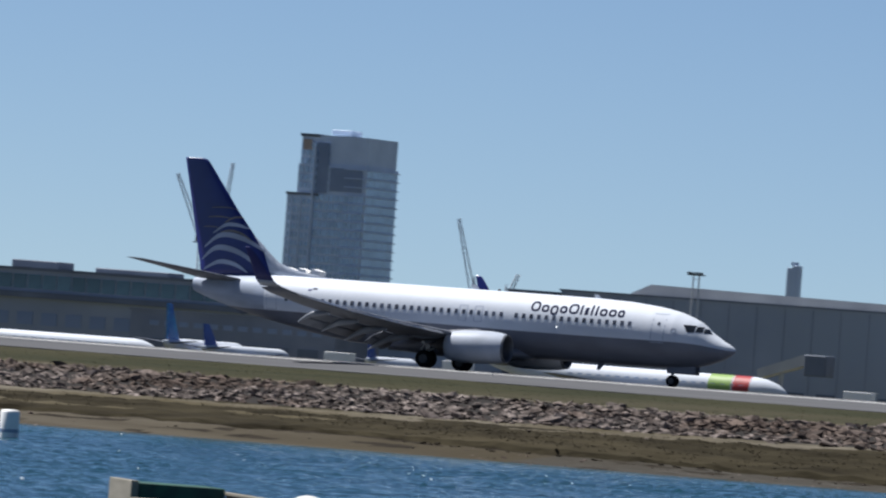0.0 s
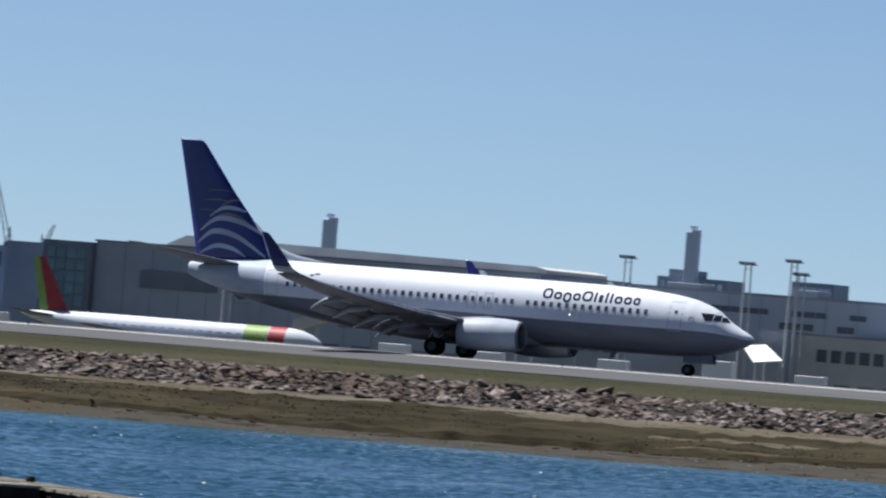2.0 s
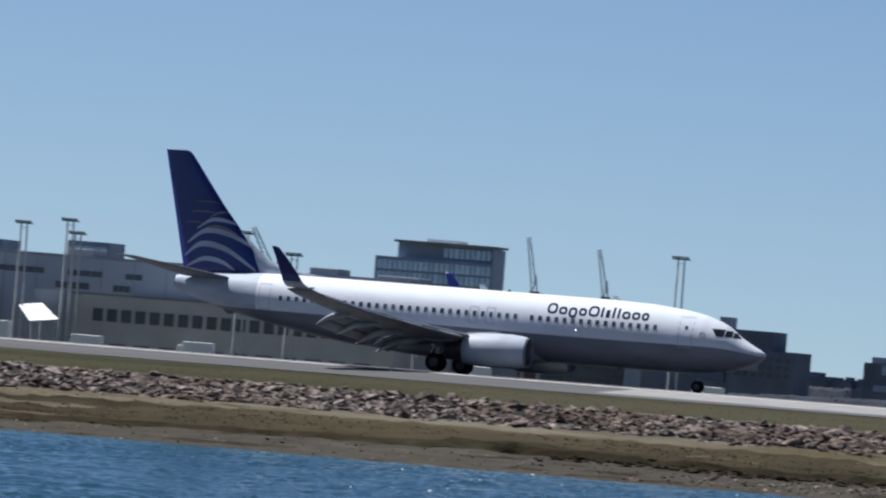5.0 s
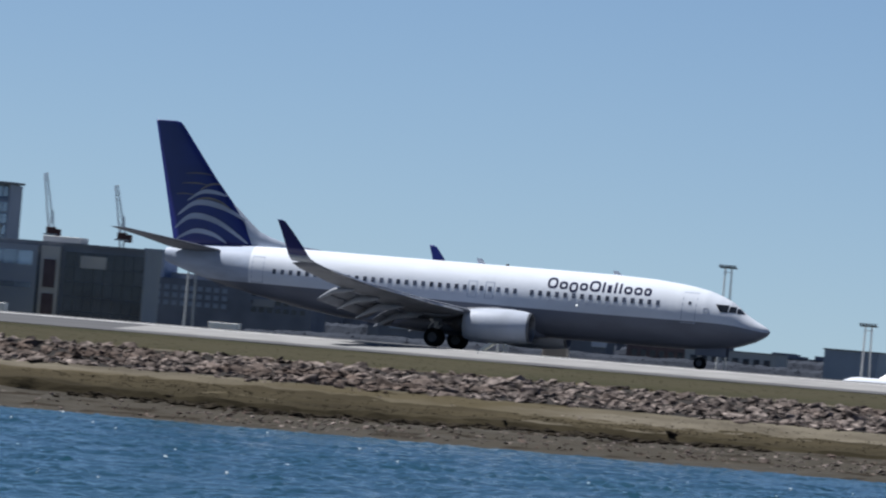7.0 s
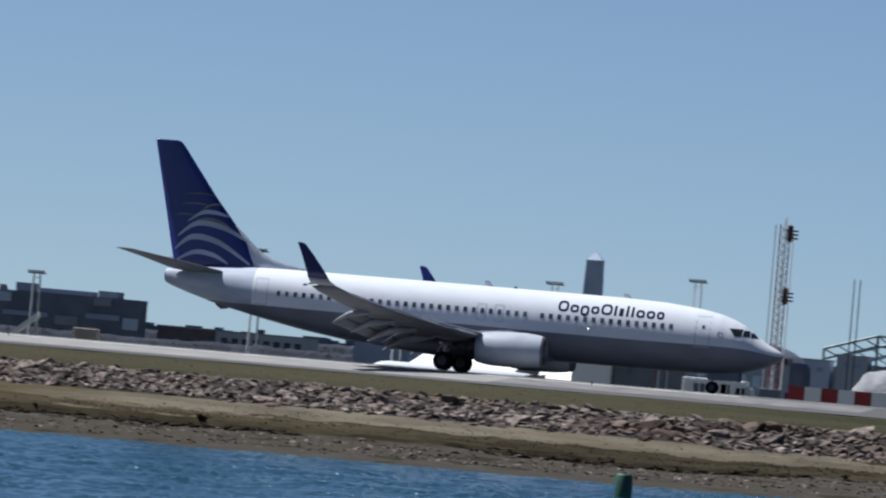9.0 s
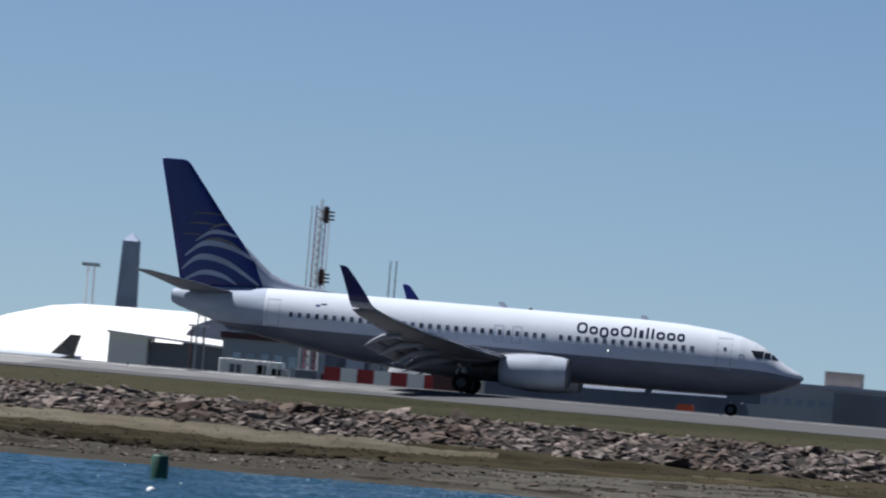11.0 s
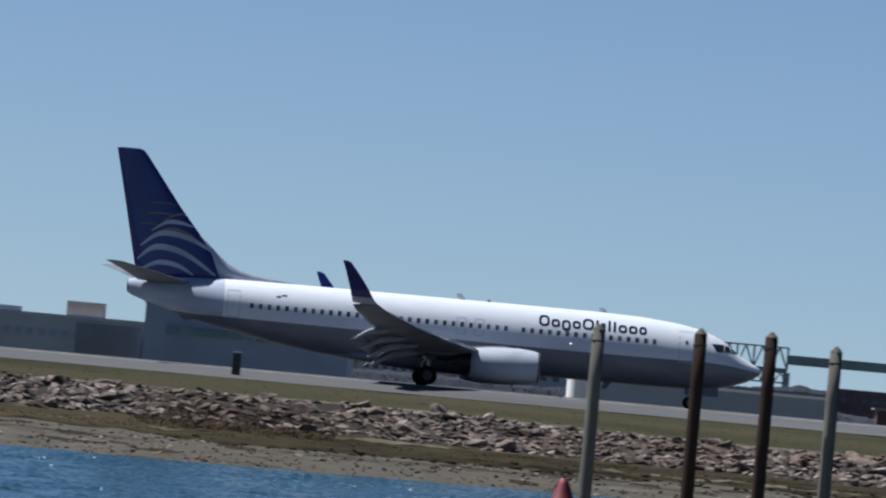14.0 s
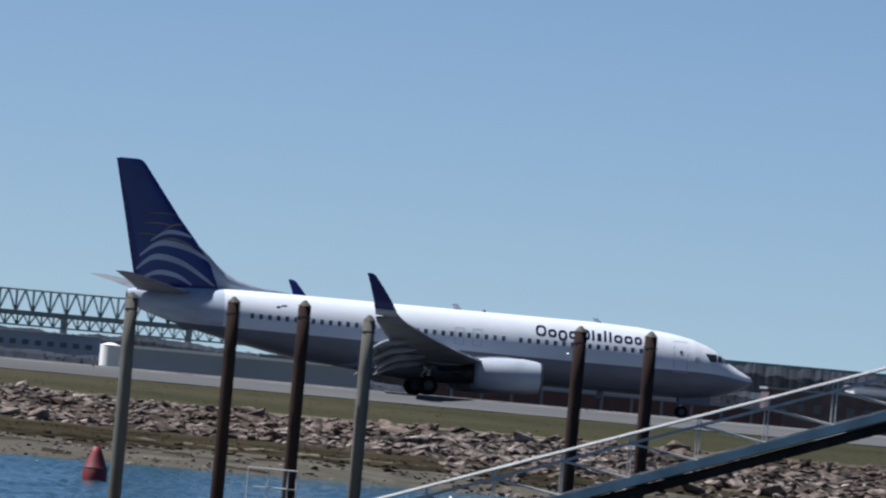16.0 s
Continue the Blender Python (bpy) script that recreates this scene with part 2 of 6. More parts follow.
def water_material():
    m = material("choppy_water", (0.008, 0.048, 0.064), 0.1, second=(0.005, 0.037, 0.051), scale=0.05, stretch=(0.4, 1, 1), bump=0.04, bump_scale=5.0)
    n, l = m.node_tree.nodes, m.node_tree.links
    b = n["Principled BSDF"]
    b.inputs["IOR"].default_value = 1.33
    # paler over the sandy shallows along the shore
    co, xyz, rng, wob, add, mix = (n.new("ShaderNodeTexCoord"), n.new("ShaderNodeSeparateXYZ"), n.new("ShaderNodeMapRange"),
                                   n.new("ShaderNodeTexNoise"), n.new("ShaderNodeMath"), n.new("ShaderNodeMixRGB"))
    wob.inputs["Scale"].default_value = 0.04
    l.new(co.outputs["Object"], wob.inputs["Vector"])
    l.new(co.outputs["Object"], xyz.inputs["Vector"])
    add.operation = "MULTIPLY_ADD"
    l.new(wob.outputs["Fac"], add.inputs[0])
    add.inputs[1].default_value = 24.0
    l.new(xyz.outputs["Y"], add.inputs[2])
    rng.inputs["From Min"].default_value, rng.inputs["From Max"].default_value = 455.0, 505.0
    l.new(add.outputs[0], rng.inputs["Value"])
    l.new(rng.outputs["Result"], mix.inputs["Fac"])
    l.new(b.inputs["Base Color"].links[0].from_socket, mix.inputs["Color1"])
    mix.inputs["Color2"].default_value = (0.024, 0.078, 0.092, 1)
    l.new(mix.outputs["Color"], b.inputs["Base Color"])
    return m


M["water"] = water_material()


# ---- builders ----
def link(name, bm, mat, parent=None, smooth=False):
    me = bpy.data.meshes.new(name)
    bm.normal_update()
    bm.to_mesh(me)
    bm.free()
    for mt in (mat if isinstance(mat, (list, tuple)) else [mat]):
        me.materials.append(mt)
    if smooth:
        for p in me.polygons:
            p.use_smooth = True
    ob = new(name, me)
    ob.parent = parent
    return ob


def part(name, bm, mat, parent, label="", smooth=False):
    return tagged(link(name, bm, mat, parent, smooth), label)


def thing(name, label, category, group="", at=(0, 0, 0), turn=0.0, kind=""):
    ob = new(name)
    ob.matrix_basis = pose(*at, 0, 0, turn)
    return tagged(ob, label, category, group, kind)


def add_box(bm, x0, x1, y0, y1, z0, z1, bevel=0.0):
    m = Matrix.LocRotScale(((x0 + x1) / 2, (y0 + y1) / 2, (z0 + z1) / 2), None, (abs(x1 - x0), abs(y1 - y0), abs(z1 - z0)))
    made = bmesh.ops.create_cube(bm, size=1, matrix=m)["verts"]
    if bevel:
        edges = list({e for v in made for e in v.link_edges})
        bmesh.ops.bevel(bm, geom=edges, offset=bevel, segments=2, affect="EDGES", profile=0.5)
    return bm


def box(x0, x1, y0, y1, z0, z1, bevel=0.0):
    return add_box(bmesh.new(), x0, x1, y0, y1, z0, z1, bevel)


def add_rod(bm, p, q, r0, r1=None, sides=8):
    p, q = Vector(p), Vector(q)
    d = q - p
    m = Matrix.Translation((p + q) / 2) @ d.to_track_quat("Z", "Y").to_matrix().to_4x4()
    bmesh.ops.create_cone(bm, cap_ends=True, segments=sides, radius1=r0, radius2=r0 if r1 is None else r1, depth=d.length, matrix=m)
    return bm


def rod(p, q, r0, r1=None, sides=8):
    return add_rod(bmesh.new(), p, q, r0, r1, sides)


def loft(rings, closed=True, caps=True):
    """Rings of points, all of one count, skinned in order."""
    bm = bmesh.new()
    vs = [[bm.verts.new(p) for p in r] for r in rings]
    k = len(rings[0])
    for a, b in zip(vs, vs[1:]):
        for i in range(k if closed else k - 1):
            j = (i + 1) % k
            bm.faces.new((a[i], a[j], b[j], b[i]))
    if caps and closed:
        bm.faces.new(vs[0][::-1])
        bm.faces.new(vs[-1])
    bmesh.ops.remove_doubles(bm, verts=bm.verts, dist=1e-4)
    bmesh.ops.recalc_face_normals(bm, faces=bm.faces)
    return bm


# ---- ground, runway, shore ----
# distance from the eye's shore, height
PROFILE = [(-300, -7.0), (300, -7.0), (440, -6.2), (541, -0.52), (543, -0.95), (560, -0.7), (600, -0.7), (606, -0.02), (640, -0.5), (900, -4.9), (2200, -4.9), (4990, -4.9)]
# along the shore: place, foot of the rocks, top and foot of the weedy bank, distance of the waterline
BANK = [(-260, -2.85, -3.05, -3.95, 490), (-200, -2.62, -2.85, -3.85, 488), (-165, -2.48, -2.75, -4.38, 486), (-133, -2.42, -2.74, -3.85, 478), (-105, -2.42, -2.9, -3.92, 470),
        (-80, -2.5, -3.12, -3.78, 464), (-60, -2.65, -3.3, -3.9, 464), (-45, -2.7, -3.1, -3.6, 470), (-33, -2.82, -3.05, -3.4, 474), (-22, -2.8, -3.2, -3.7, 474),
        (-8, -2.98, -3.12, -3.68, 484), (10, -3.15, -3.24, -3.62, 492), (70, -3.15, -3.25, -3.62, 492)]
WATER = -4.57
XS = [-4000, -1600, -700, -420] + [-330 + 4 * i for i in range(17)] + [-262 + 0.5 * i for i in range(653)] + [68, 76, 90, 110, 160, 300, 700, 1600, 4000]


def lerp_rows(rows, at, k):
    for p, q in zip(rows, rows[1:]):
        if at <= q[0]:
            f = max(0.0, (at - p[0]) / (q[0] - p[0]))
            return p[k] + (q[k] - p[k]) * f
    return rows[-1][k]


BANK_FINE = [[-262 + 0.5 * i] + [lerp_rows(BANK, -262 + 0.5 * i, k) for k in (1, 2, 3, 4)] for i in range(653)]


def foot_of_bank(x):
    return 496.9 + 1.1 * noise.noise((x * 0.11, 2.0, 0)) + 0.5 * noise.noise((x * 0.6, 4.0, 0))


def shore(x, y):
    """Height of the ground between the water and the grass."""
    if y > 541 or y < 440:
        return lerp_rows(PROFILE, y, 1)
    _, rb, wt, wb, yw = BANK_FINE[max(0, min(652, int((x + 262) * 2)))]
    yw += 3.0 * noise.noise((x * 0.04, 1.0, 3.7)) + 1.0 * noise.noise((x * 0.15, 0.3, 8.1))
    foot = foot_of_bank(x)
    lip = (0.34 if -125 < x < -52 else 0.16) + 0.4 * max(0.0, noise.noise((x * 0.06, 41.0, 0)) + 0.15) + 0.12 * noise.noise((x * 0.5, 43.0, 0))
    wb += 0.16 * noise.noise((x * 0.07, 7.0, 0)) + 0.07 * noise.noise((x * 0.45, 9.0, 0))
    wt += 0.10 * noise.noise((x * 0.06, 17.0, 0))
    crest = -1.3 if x < -12 else -1.3 - 0.3 * min(1, (x + 12) / 12)
    z = lerp_rows(((440, -6.2), (yw, -4.57), (foot, wb), (foot + 0.05, wb + max(0.0, lip) * (wt - wb)), (503, wt), (507, rb), (519, crest), (541, -0.52)), y, 1)
    if y < yw:
        return z
    if y < foot:
        k = min(1, (y - yw) / 4)
        return z + k * (0.08 * noise.noise((x * 0.45, y * 0.6, 0)) + 0.07 * noise.noise((x * 1.0, y * 1.2, 5)))
    if y < 507:
        return z + 0.12 * noise.noise((x * 0.4, y * 0.7, 0)) + 0.11 * noise.noise((x * 1.0, y * 1.5, 0))
    return z + 0.05 * noise.noise((x * 0.3, y * 0.3, 0))


def ground():
    bm = bmesh.new()
    ys = [-300, 300, 440, 448, 454] + [458 + 2 * i for i in range(14)] + [486 + 1.2 * i for i in range(8)] + [495.6, 496.0, 496.4, 496.75, 496.9, 496.96, 497.2] + [497.6 + 0.4 * i for i in range(25)] + [507.8 + 1.2 * i for i in range(28)] + [p[0] for p in PROFILE if p[0] >= 541]
    shift = [foot_of_bank(x) - 496.9 for x in XS]
    grid = []
    for y in ys:
        k = max(0.0, 1 - abs(y - 496.9) / 4)
        grid.append([bm.verts.new((x, y + k * d, shore(x, y + k * d))) for x, d in zip(XS, shift)])
    mats = [M["seabed"], M["shingle"], M["weed"], M["straw"], M["grass"], M["ground"], M["gapshade"], M["sand"], M["wrack"], M["paleshingle"]]
    for r, (a, b) in enumerate(zip(grid, grid[1:])):
        y = (ys[r] + ys[r + 1]) / 2
        for i in range(len(XS) - 1):
            x = (XS[i] + XS[i + 1]) / 2
            if y < 452:
                k = 0
            elif y < 507.5:
                patch_a, patch_b = noise.noise((x * 0.05, y * 0.5, 2.0)), noise.noise((x * 0.22, y * 0.9, 6.0))
                edge = y + 1.0 * patch_b + 0.8 * patch_a
                if y < 496.9:
                    # Dark strip at the bank's foot: wrack, and undercut shade put into colour.
                    k = 8 if patch_b > 0.36 or (y > 496.4 and patch_a > -0.1) else 7 if x < -185 else 9 if x > -46 + 8 * patch_b and patch_a > -0.25 else 1
                elif edge < 503:
                    k = 3 if patch_a > 0.34 and y > 497.7 else 2
                else:
                    k = 2 if patch_a < (-0.22 if x < -48 else 0.25) else 3
            else:
                # Rock slope gets the near-black that stands in for shade between boulders.
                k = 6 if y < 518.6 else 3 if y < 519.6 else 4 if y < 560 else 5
            bm.faces.new((a[i], a[i + 1], b[i + 1], b[i])).material_index = k
    ob = link("ground", bm, mats, smooth=True)
    tagged(ob, "low airfield shore of dry grass, sand and wrack", "ground", kind="structure")


ground()
runway = tagged(link("runway", box(-1600, 1600, 556, 604, -0.4, 0.0), M["asphalt"]), "pale grey worn asphalt runway seen edge on", "runway",
                kind="structure")
bm = bmesh.new()
v = [bm.verts.new(p) for p in ((-1600, 540.5, -0.51), (1600, 540.5, -0.51), (1600, 556, 0.0), (-1600, 556, 0.0),
                               (-1600, 540.5, -0.9), (1600, 540.5, -0.9), (1600, 556, -0.4), (-1600, 556, -0.4))]
for f in ((0, 1, 2, 3), (4, 7, 6, 5), (0, 4, 5, 1), (1, 5, 6, 2), (3, 2, 6, 7), (0, 3, 7, 4)):
    bm.faces.new([v[i] for i in f])
tagged(link("pavement", bm, M["asphalt"]), "grey asphalt shoulder sloping from the runway to the grass", "pavement", kind="structure")


def slope_paint(name, x0, x1, y0, y1, mat, label):
    """Paint laid on the sloping shoulder."""
    z = lambda y: 0.51 * (y - 556) / 15.5
    bm = bmesh.new()
    v = [bm.verts.new(p) for p in ((x0, y0, z(y0) + 0.008), (x1, y0, z(y0) + 0.008), (x1, y1, z(y1) + 0.008), (x0, y1, z(y1) + 0.008),
                                   (x0, y0, z(y0) - 0.02), (x1, y0, z(y0) - 0.02), (x1, y1, z(y1) - 0.02), (x0, y1, z(y1) - 0.02))]
    for f in ((0, 1, 2, 3), (4, 7, 6, 5), (0, 4, 5, 1), (1, 5, 6, 2), (2, 6, 7, 3), (0, 3, 7, 4)):
        bm.faces.new([v[i] for i in f])
    tagged(link(name, bm, mat), label, "road marking", kind="structure")


slope_paint("edge_line", -1600, -66, 554.6, 555.9, M["line"], "worn white painted runway edge line")
slope_paint("faded_line", -66, 1600, 554.6, 555.9, M["fadedline"], "faded grey runway edge line")
slope_paint("turnoff_line", -128, -79, 544.0, 554.2, M["paleband"], "pale band beside the edge line")
slope_paint("turnoff_line", -79, -58, 545.5, 554.2, M["fadedline"], "grey band beside the edge line")


def water_sheet():
    """One sheet to the horizon, with real chop on the stretch that lies before the shore."""
    rng = np.random.default_rng(4)
    xs = np.concatenate(([-4000, -1200, -500, -300], np.arange(-245, 45, 0.26), [80, 300, 1200, 4000]))
    ys = np.concatenate(([-280, 0, 100, 190], np.arange(215, 497, 0.7), [520, 545]))
    gx, gy = np.meshgrid(xs, ys)
    h = np.zeros_like(gx)
    for k in range(46):
        wx, wy = rng.uniform(0.7, 1.7), rng.uniform(1.7, 4.2)
        h += 0.0062 * wx ** 0.8 * np.sin(math.tau * (gx / wx * rng.choice([-1, 1]) + gy / wy) + rng.uniform(0, math.tau))
    h = h + 3.0 * h * np.abs(h)
    h *= 0.85 + 0.22 * np.sin(gx * 0.05 + gy * 0.021) * np.sin(gy * 0.043 - gx * 0.013)
    calm = np.clip((490 - gy) / 30, 0.12, 1) * ((gx > -250) & (gx < 46) & (gy > 205))
    z = WATER + h * calm
    n = len(xs)
    verts = np.stack([gx, gy, z], -1).reshape(-1, 3)
    r, c = np.meshgrid(np.arange(len(ys) - 1), np.arange(n - 1), indexing="ij")
    a = (r * n + c).ravel()
    faces = np.stack([a, a + 1, a + n + 1, a + n], -1)
    me = bpy.data.meshes.new("water")
    me.from_pydata(verts.tolist(), [], faces.tolist())
    me.materials.append(M["water"])
    me.polygons.foreach_set("use_smooth", [True] * len(me.polygons))
    sheet = tagged(new("water", me), "choppy blue harbour water with small white flecks", "water", kind="structure")
    # small white flecks that paint sun glints on the highest wavelets
    crest = np.argwhere((h * calm > np.quantile(h * calm, 0.965)) & (gy < 487))
    pick = crest[rng.choice(len(crest), 330, replace=False)]
    fv, ff = [], []
    for i, j in pick:
        x, y, z0 = gx[i, j], gy[i, j], z[i, j]
        s = rng.uniform(0.015, 0.042) * (1.7 if rng.random() < 0.1 else 1.0) * y / 420
        k = len(fv)
        fv += [(x - s * rng.uniform(1, 2.2), y, z0 - 0.01), (x + s * 0.3, y - 0.1, z0 - 0.02), (x + s * rng.uniform(1, 2.2), y, z0 - 0.01), (x, y + 0.2, z0 - 0.02),
               (x + s * rng.uniform(-0.6, 0.6), y, z0 + s * rng.uniform(0.4, 0.9))]
        ff += [(k, k + 1, k + 4), (k + 1, k + 2, k + 4), (k + 2, k + 3, k + 4), (k + 3, k, k + 4)]
    fm = bpy.data.meshes.new("foam")
    fm.from_pydata(fv, [], ff)
    fm.materials.append(M["foam"])
    foam = new("foam", fm)
    foam.parent = sheet
    tagged(foam, "white flecks painted as sun glints", kind="stuff")
    return sheet


sea = water_sheet()


# ---- the airliner; origin on the runway under its main gear, nose along +x ----
# station, top, bottom, half width, height of the grey line
HULL = [(19.53, 2.52, 2.46, 0.03, 2.49), (19.4, 2.68, 2.27, 0.25, 2.46), (19.15, 2.83, 2.08, 0.48, 2.46), (18.7, 3.05, 1.83, 0.76, 2.52),
        (18.0, 3.46, 1.57, 1.08, 2.62), (17.6, 3.78, 1.44, 1.26, 2.67), (17.2, 4.08, 1.35, 1.41, 2.70), (16.6, 4.36, 1.26, 1.57, 2.73), (15.8, 4.63, 1.18, 1.72, 2.74),
        (15.0, 4.79, 1.14, 1.80, 2.74), (14.3, 4.89, 1.12, 1.85, 2.74), (12.5, 5.06, 1.11, 1.88, 2.73), (10.0, 5.14, 1.11, 1.88, 2.72), (5.0, 5.15, 1.11, 1.88, 2.74),
        (0.0, 5.15, 1.12, 1.88, 2.80), (-4.0, 5.15, 1.16, 1.88, 2.84), (-6.5, 5.15, 1.32, 1.87, 2.86), (-9.0, 5.15, 1.68, 1.80, 2.88),
        (-11.0, 5.14, 2.06, 1.68, 2.90), (-11.95, 5.12, 2.26, 1.58, 2.91), (-13.5, 5.05, 2.6, 1.36, 2.92), (-15.0, 4.96, 2.97, 1.05, 3.0),
        (-16.3, 4.84, 3.36, 0.70, 3.37), (-17.2, 4.70, 3.68, 0.42, 3.69), (-17.5, 4.62, 3.84, 0.34, 3.85)]


def hull_at(x):
    for a, b in zip(HULL, HULL[1:]):
        if b[0] <= x <= a[0]:
            k = (a[0] - x) / (a[0] - b[0])
            return [p + (q - p) * k for p, q in zip(a, b)]
    return list(HULL[-1])


def skin(x, z, side=-1, out=0.0):
    """The point of the hull's skin at that station and height."""
    _, top, bot, w, _ = hull_at(x)
    c, b = (top + bot) / 2, (top - bot) / 2
    s = max(-0.999, min(0.999, (z - c) / b))
    return Vector((x, side * (w * math.sqrt(1 - s * s) + out), z + out * s * 0.5))


def hull_stations(x0, x1):
    xs = {x0, x1} | {h[0] for h in HULL if x1 <= h[0] <= x0}
    xs |= {19.5 - 0.25 * i for i in range(22)} | {14.0 - i for i in range(32)}
    return sorted((x for x in xs if x1 <= x <= x0), reverse=True)


def hull_shell(x0, x1, upper, n=22):
    rings = []
    for x in hull_stations(x0, x1):
        _, top, bot, w, line = hull_at(x)
        c, b = (top + bot) / 2, (top - bot) / 2
        s = max(-0.96, min(0.96, (line - c) / b))
        t0 = math.asin(s)
        ring = []
        for i in range(n + 1):
            t = (t0 + (math.pi - 2 * t0) * i / n) if upper else (math.pi - t0 + (math.pi + 2 * t0) * i / n)
            ring.append((x, -w * math.cos(t), c + b * math.sin(t)))
        rings.append(ring)
    return loft(rings, closed=False)


def patch(xs_lo, xs_hi, z0, z1, side=-1, out=0.012, n=6):
    """A panel on the skin between two heights; its edges run from xs_lo (foot) to xs_hi (head)."""
    bm = bmesh.new()
    rows = []
    for j in range(n + 1):
        k = j / n
        a = xs_lo[0] + (xs_hi[0] - xs_lo[0]) * k
        b = xs_lo[1] + (xs_hi[1] - xs_lo[1]) * k
        rows.append([bm.verts.new(skin(a + (b - a) * i / 4, z0 + (z1 - z0) * k, side, out)) for i in range(5)])
    for p, q in zip(rows, rows[1:]):
        for i in range(4):
            bm.faces.new((p[i], p[i + 1], q[i + 1], q[i]))
    geom = bmesh.ops.extrude_face_region(bm, geom=list(bm.faces))["geom"]
    bmesh.ops.translate(bm, verts=[g for g in geom if isinstance(g, bmesh.types.BMVert)], vec=(0, -side * 0.03, 0))
    bmesh.ops.recalc_face_normals(bm, faces=bm.faces)
    return bm


def outline(x0, x1, z0, z1, side=-1, w=0.04):
    bm = bmesh.new()
    for a in ((x0, x0 + w, z0, z1), (x1 - w, x1, z0, z1), (x0, x1, z0, z0 + w), (x0, x1, z1 - w, z1)):
        p = patch((a[0], a[1]), (a[0], a[1]), a[2], a[3], side, 0.006, 5)
        me = bpy.data.meshes.new("strip")
        p.to_mesh(me)
        p.free()
        bm.from_mesh(me)
        bpy.data.meshes.remove(me)
    return bm


def round_ring(x0, x1, z0, z1, side=-1, w=0.09, n=20):
    """A rounded ring lying on the skin."""
    bm = bmesh.new()
    cx, cz, a, b = (x0 + x1) / 2, (z0 + z1) / 2, (x1 - x0) / 2, (z1 - z0) / 2
    rows = []
    for i in range(n):
        t = math.tau * i / n
        c, q = math.copysign(abs(math.cos(t)) ** 0.75, math.cos(t)), math.copysign(abs(math.sin(t)) ** 0.75, math.sin(t))
        rows.append([bm.verts.new(skin(cx + (a - d) * c, cz + (b - d) * q, side, o)) for d, o in ((0, 0.01), (w, 0.01), (w, -0.02), (0, -0.02))])
    for i in range(n):
        p, q = rows[i], rows[(i + 1) % n]
        for j in range(4):
            bm.faces.new((p[j], p[(j + 1) % 4], q[(j + 1) % 4], q[j]))
    bmesh.ops.recalc_face_normals(bm, faces=bm.faces)
    return bm


def section(le, te, up, thick=0.11, n=9):
    le, te, up = Vector(le), Vector(te), Vector(up).normalized()
    chord = te - le
    pts = []
    for sgn in (1, -1):
        for i in range(n + 1):
            k = i / n if sgn == 1 else 1 - i / n
            if sgn == -1 and i in (0, n):
                continue
            k2 = k * k if k < 0.5 else k
            y = 5 * thick * (0.2969 * math.sqrt(k) - 0.126 * k - 0.3516 * k ** 2 + 0.2843 * k ** 3 - 0.1015 * k ** 4)
            pts.append(le + chord * k + up * (sgn * y * chord.length * (1.0 if sgn == 1 else 0.75)))
    return pts


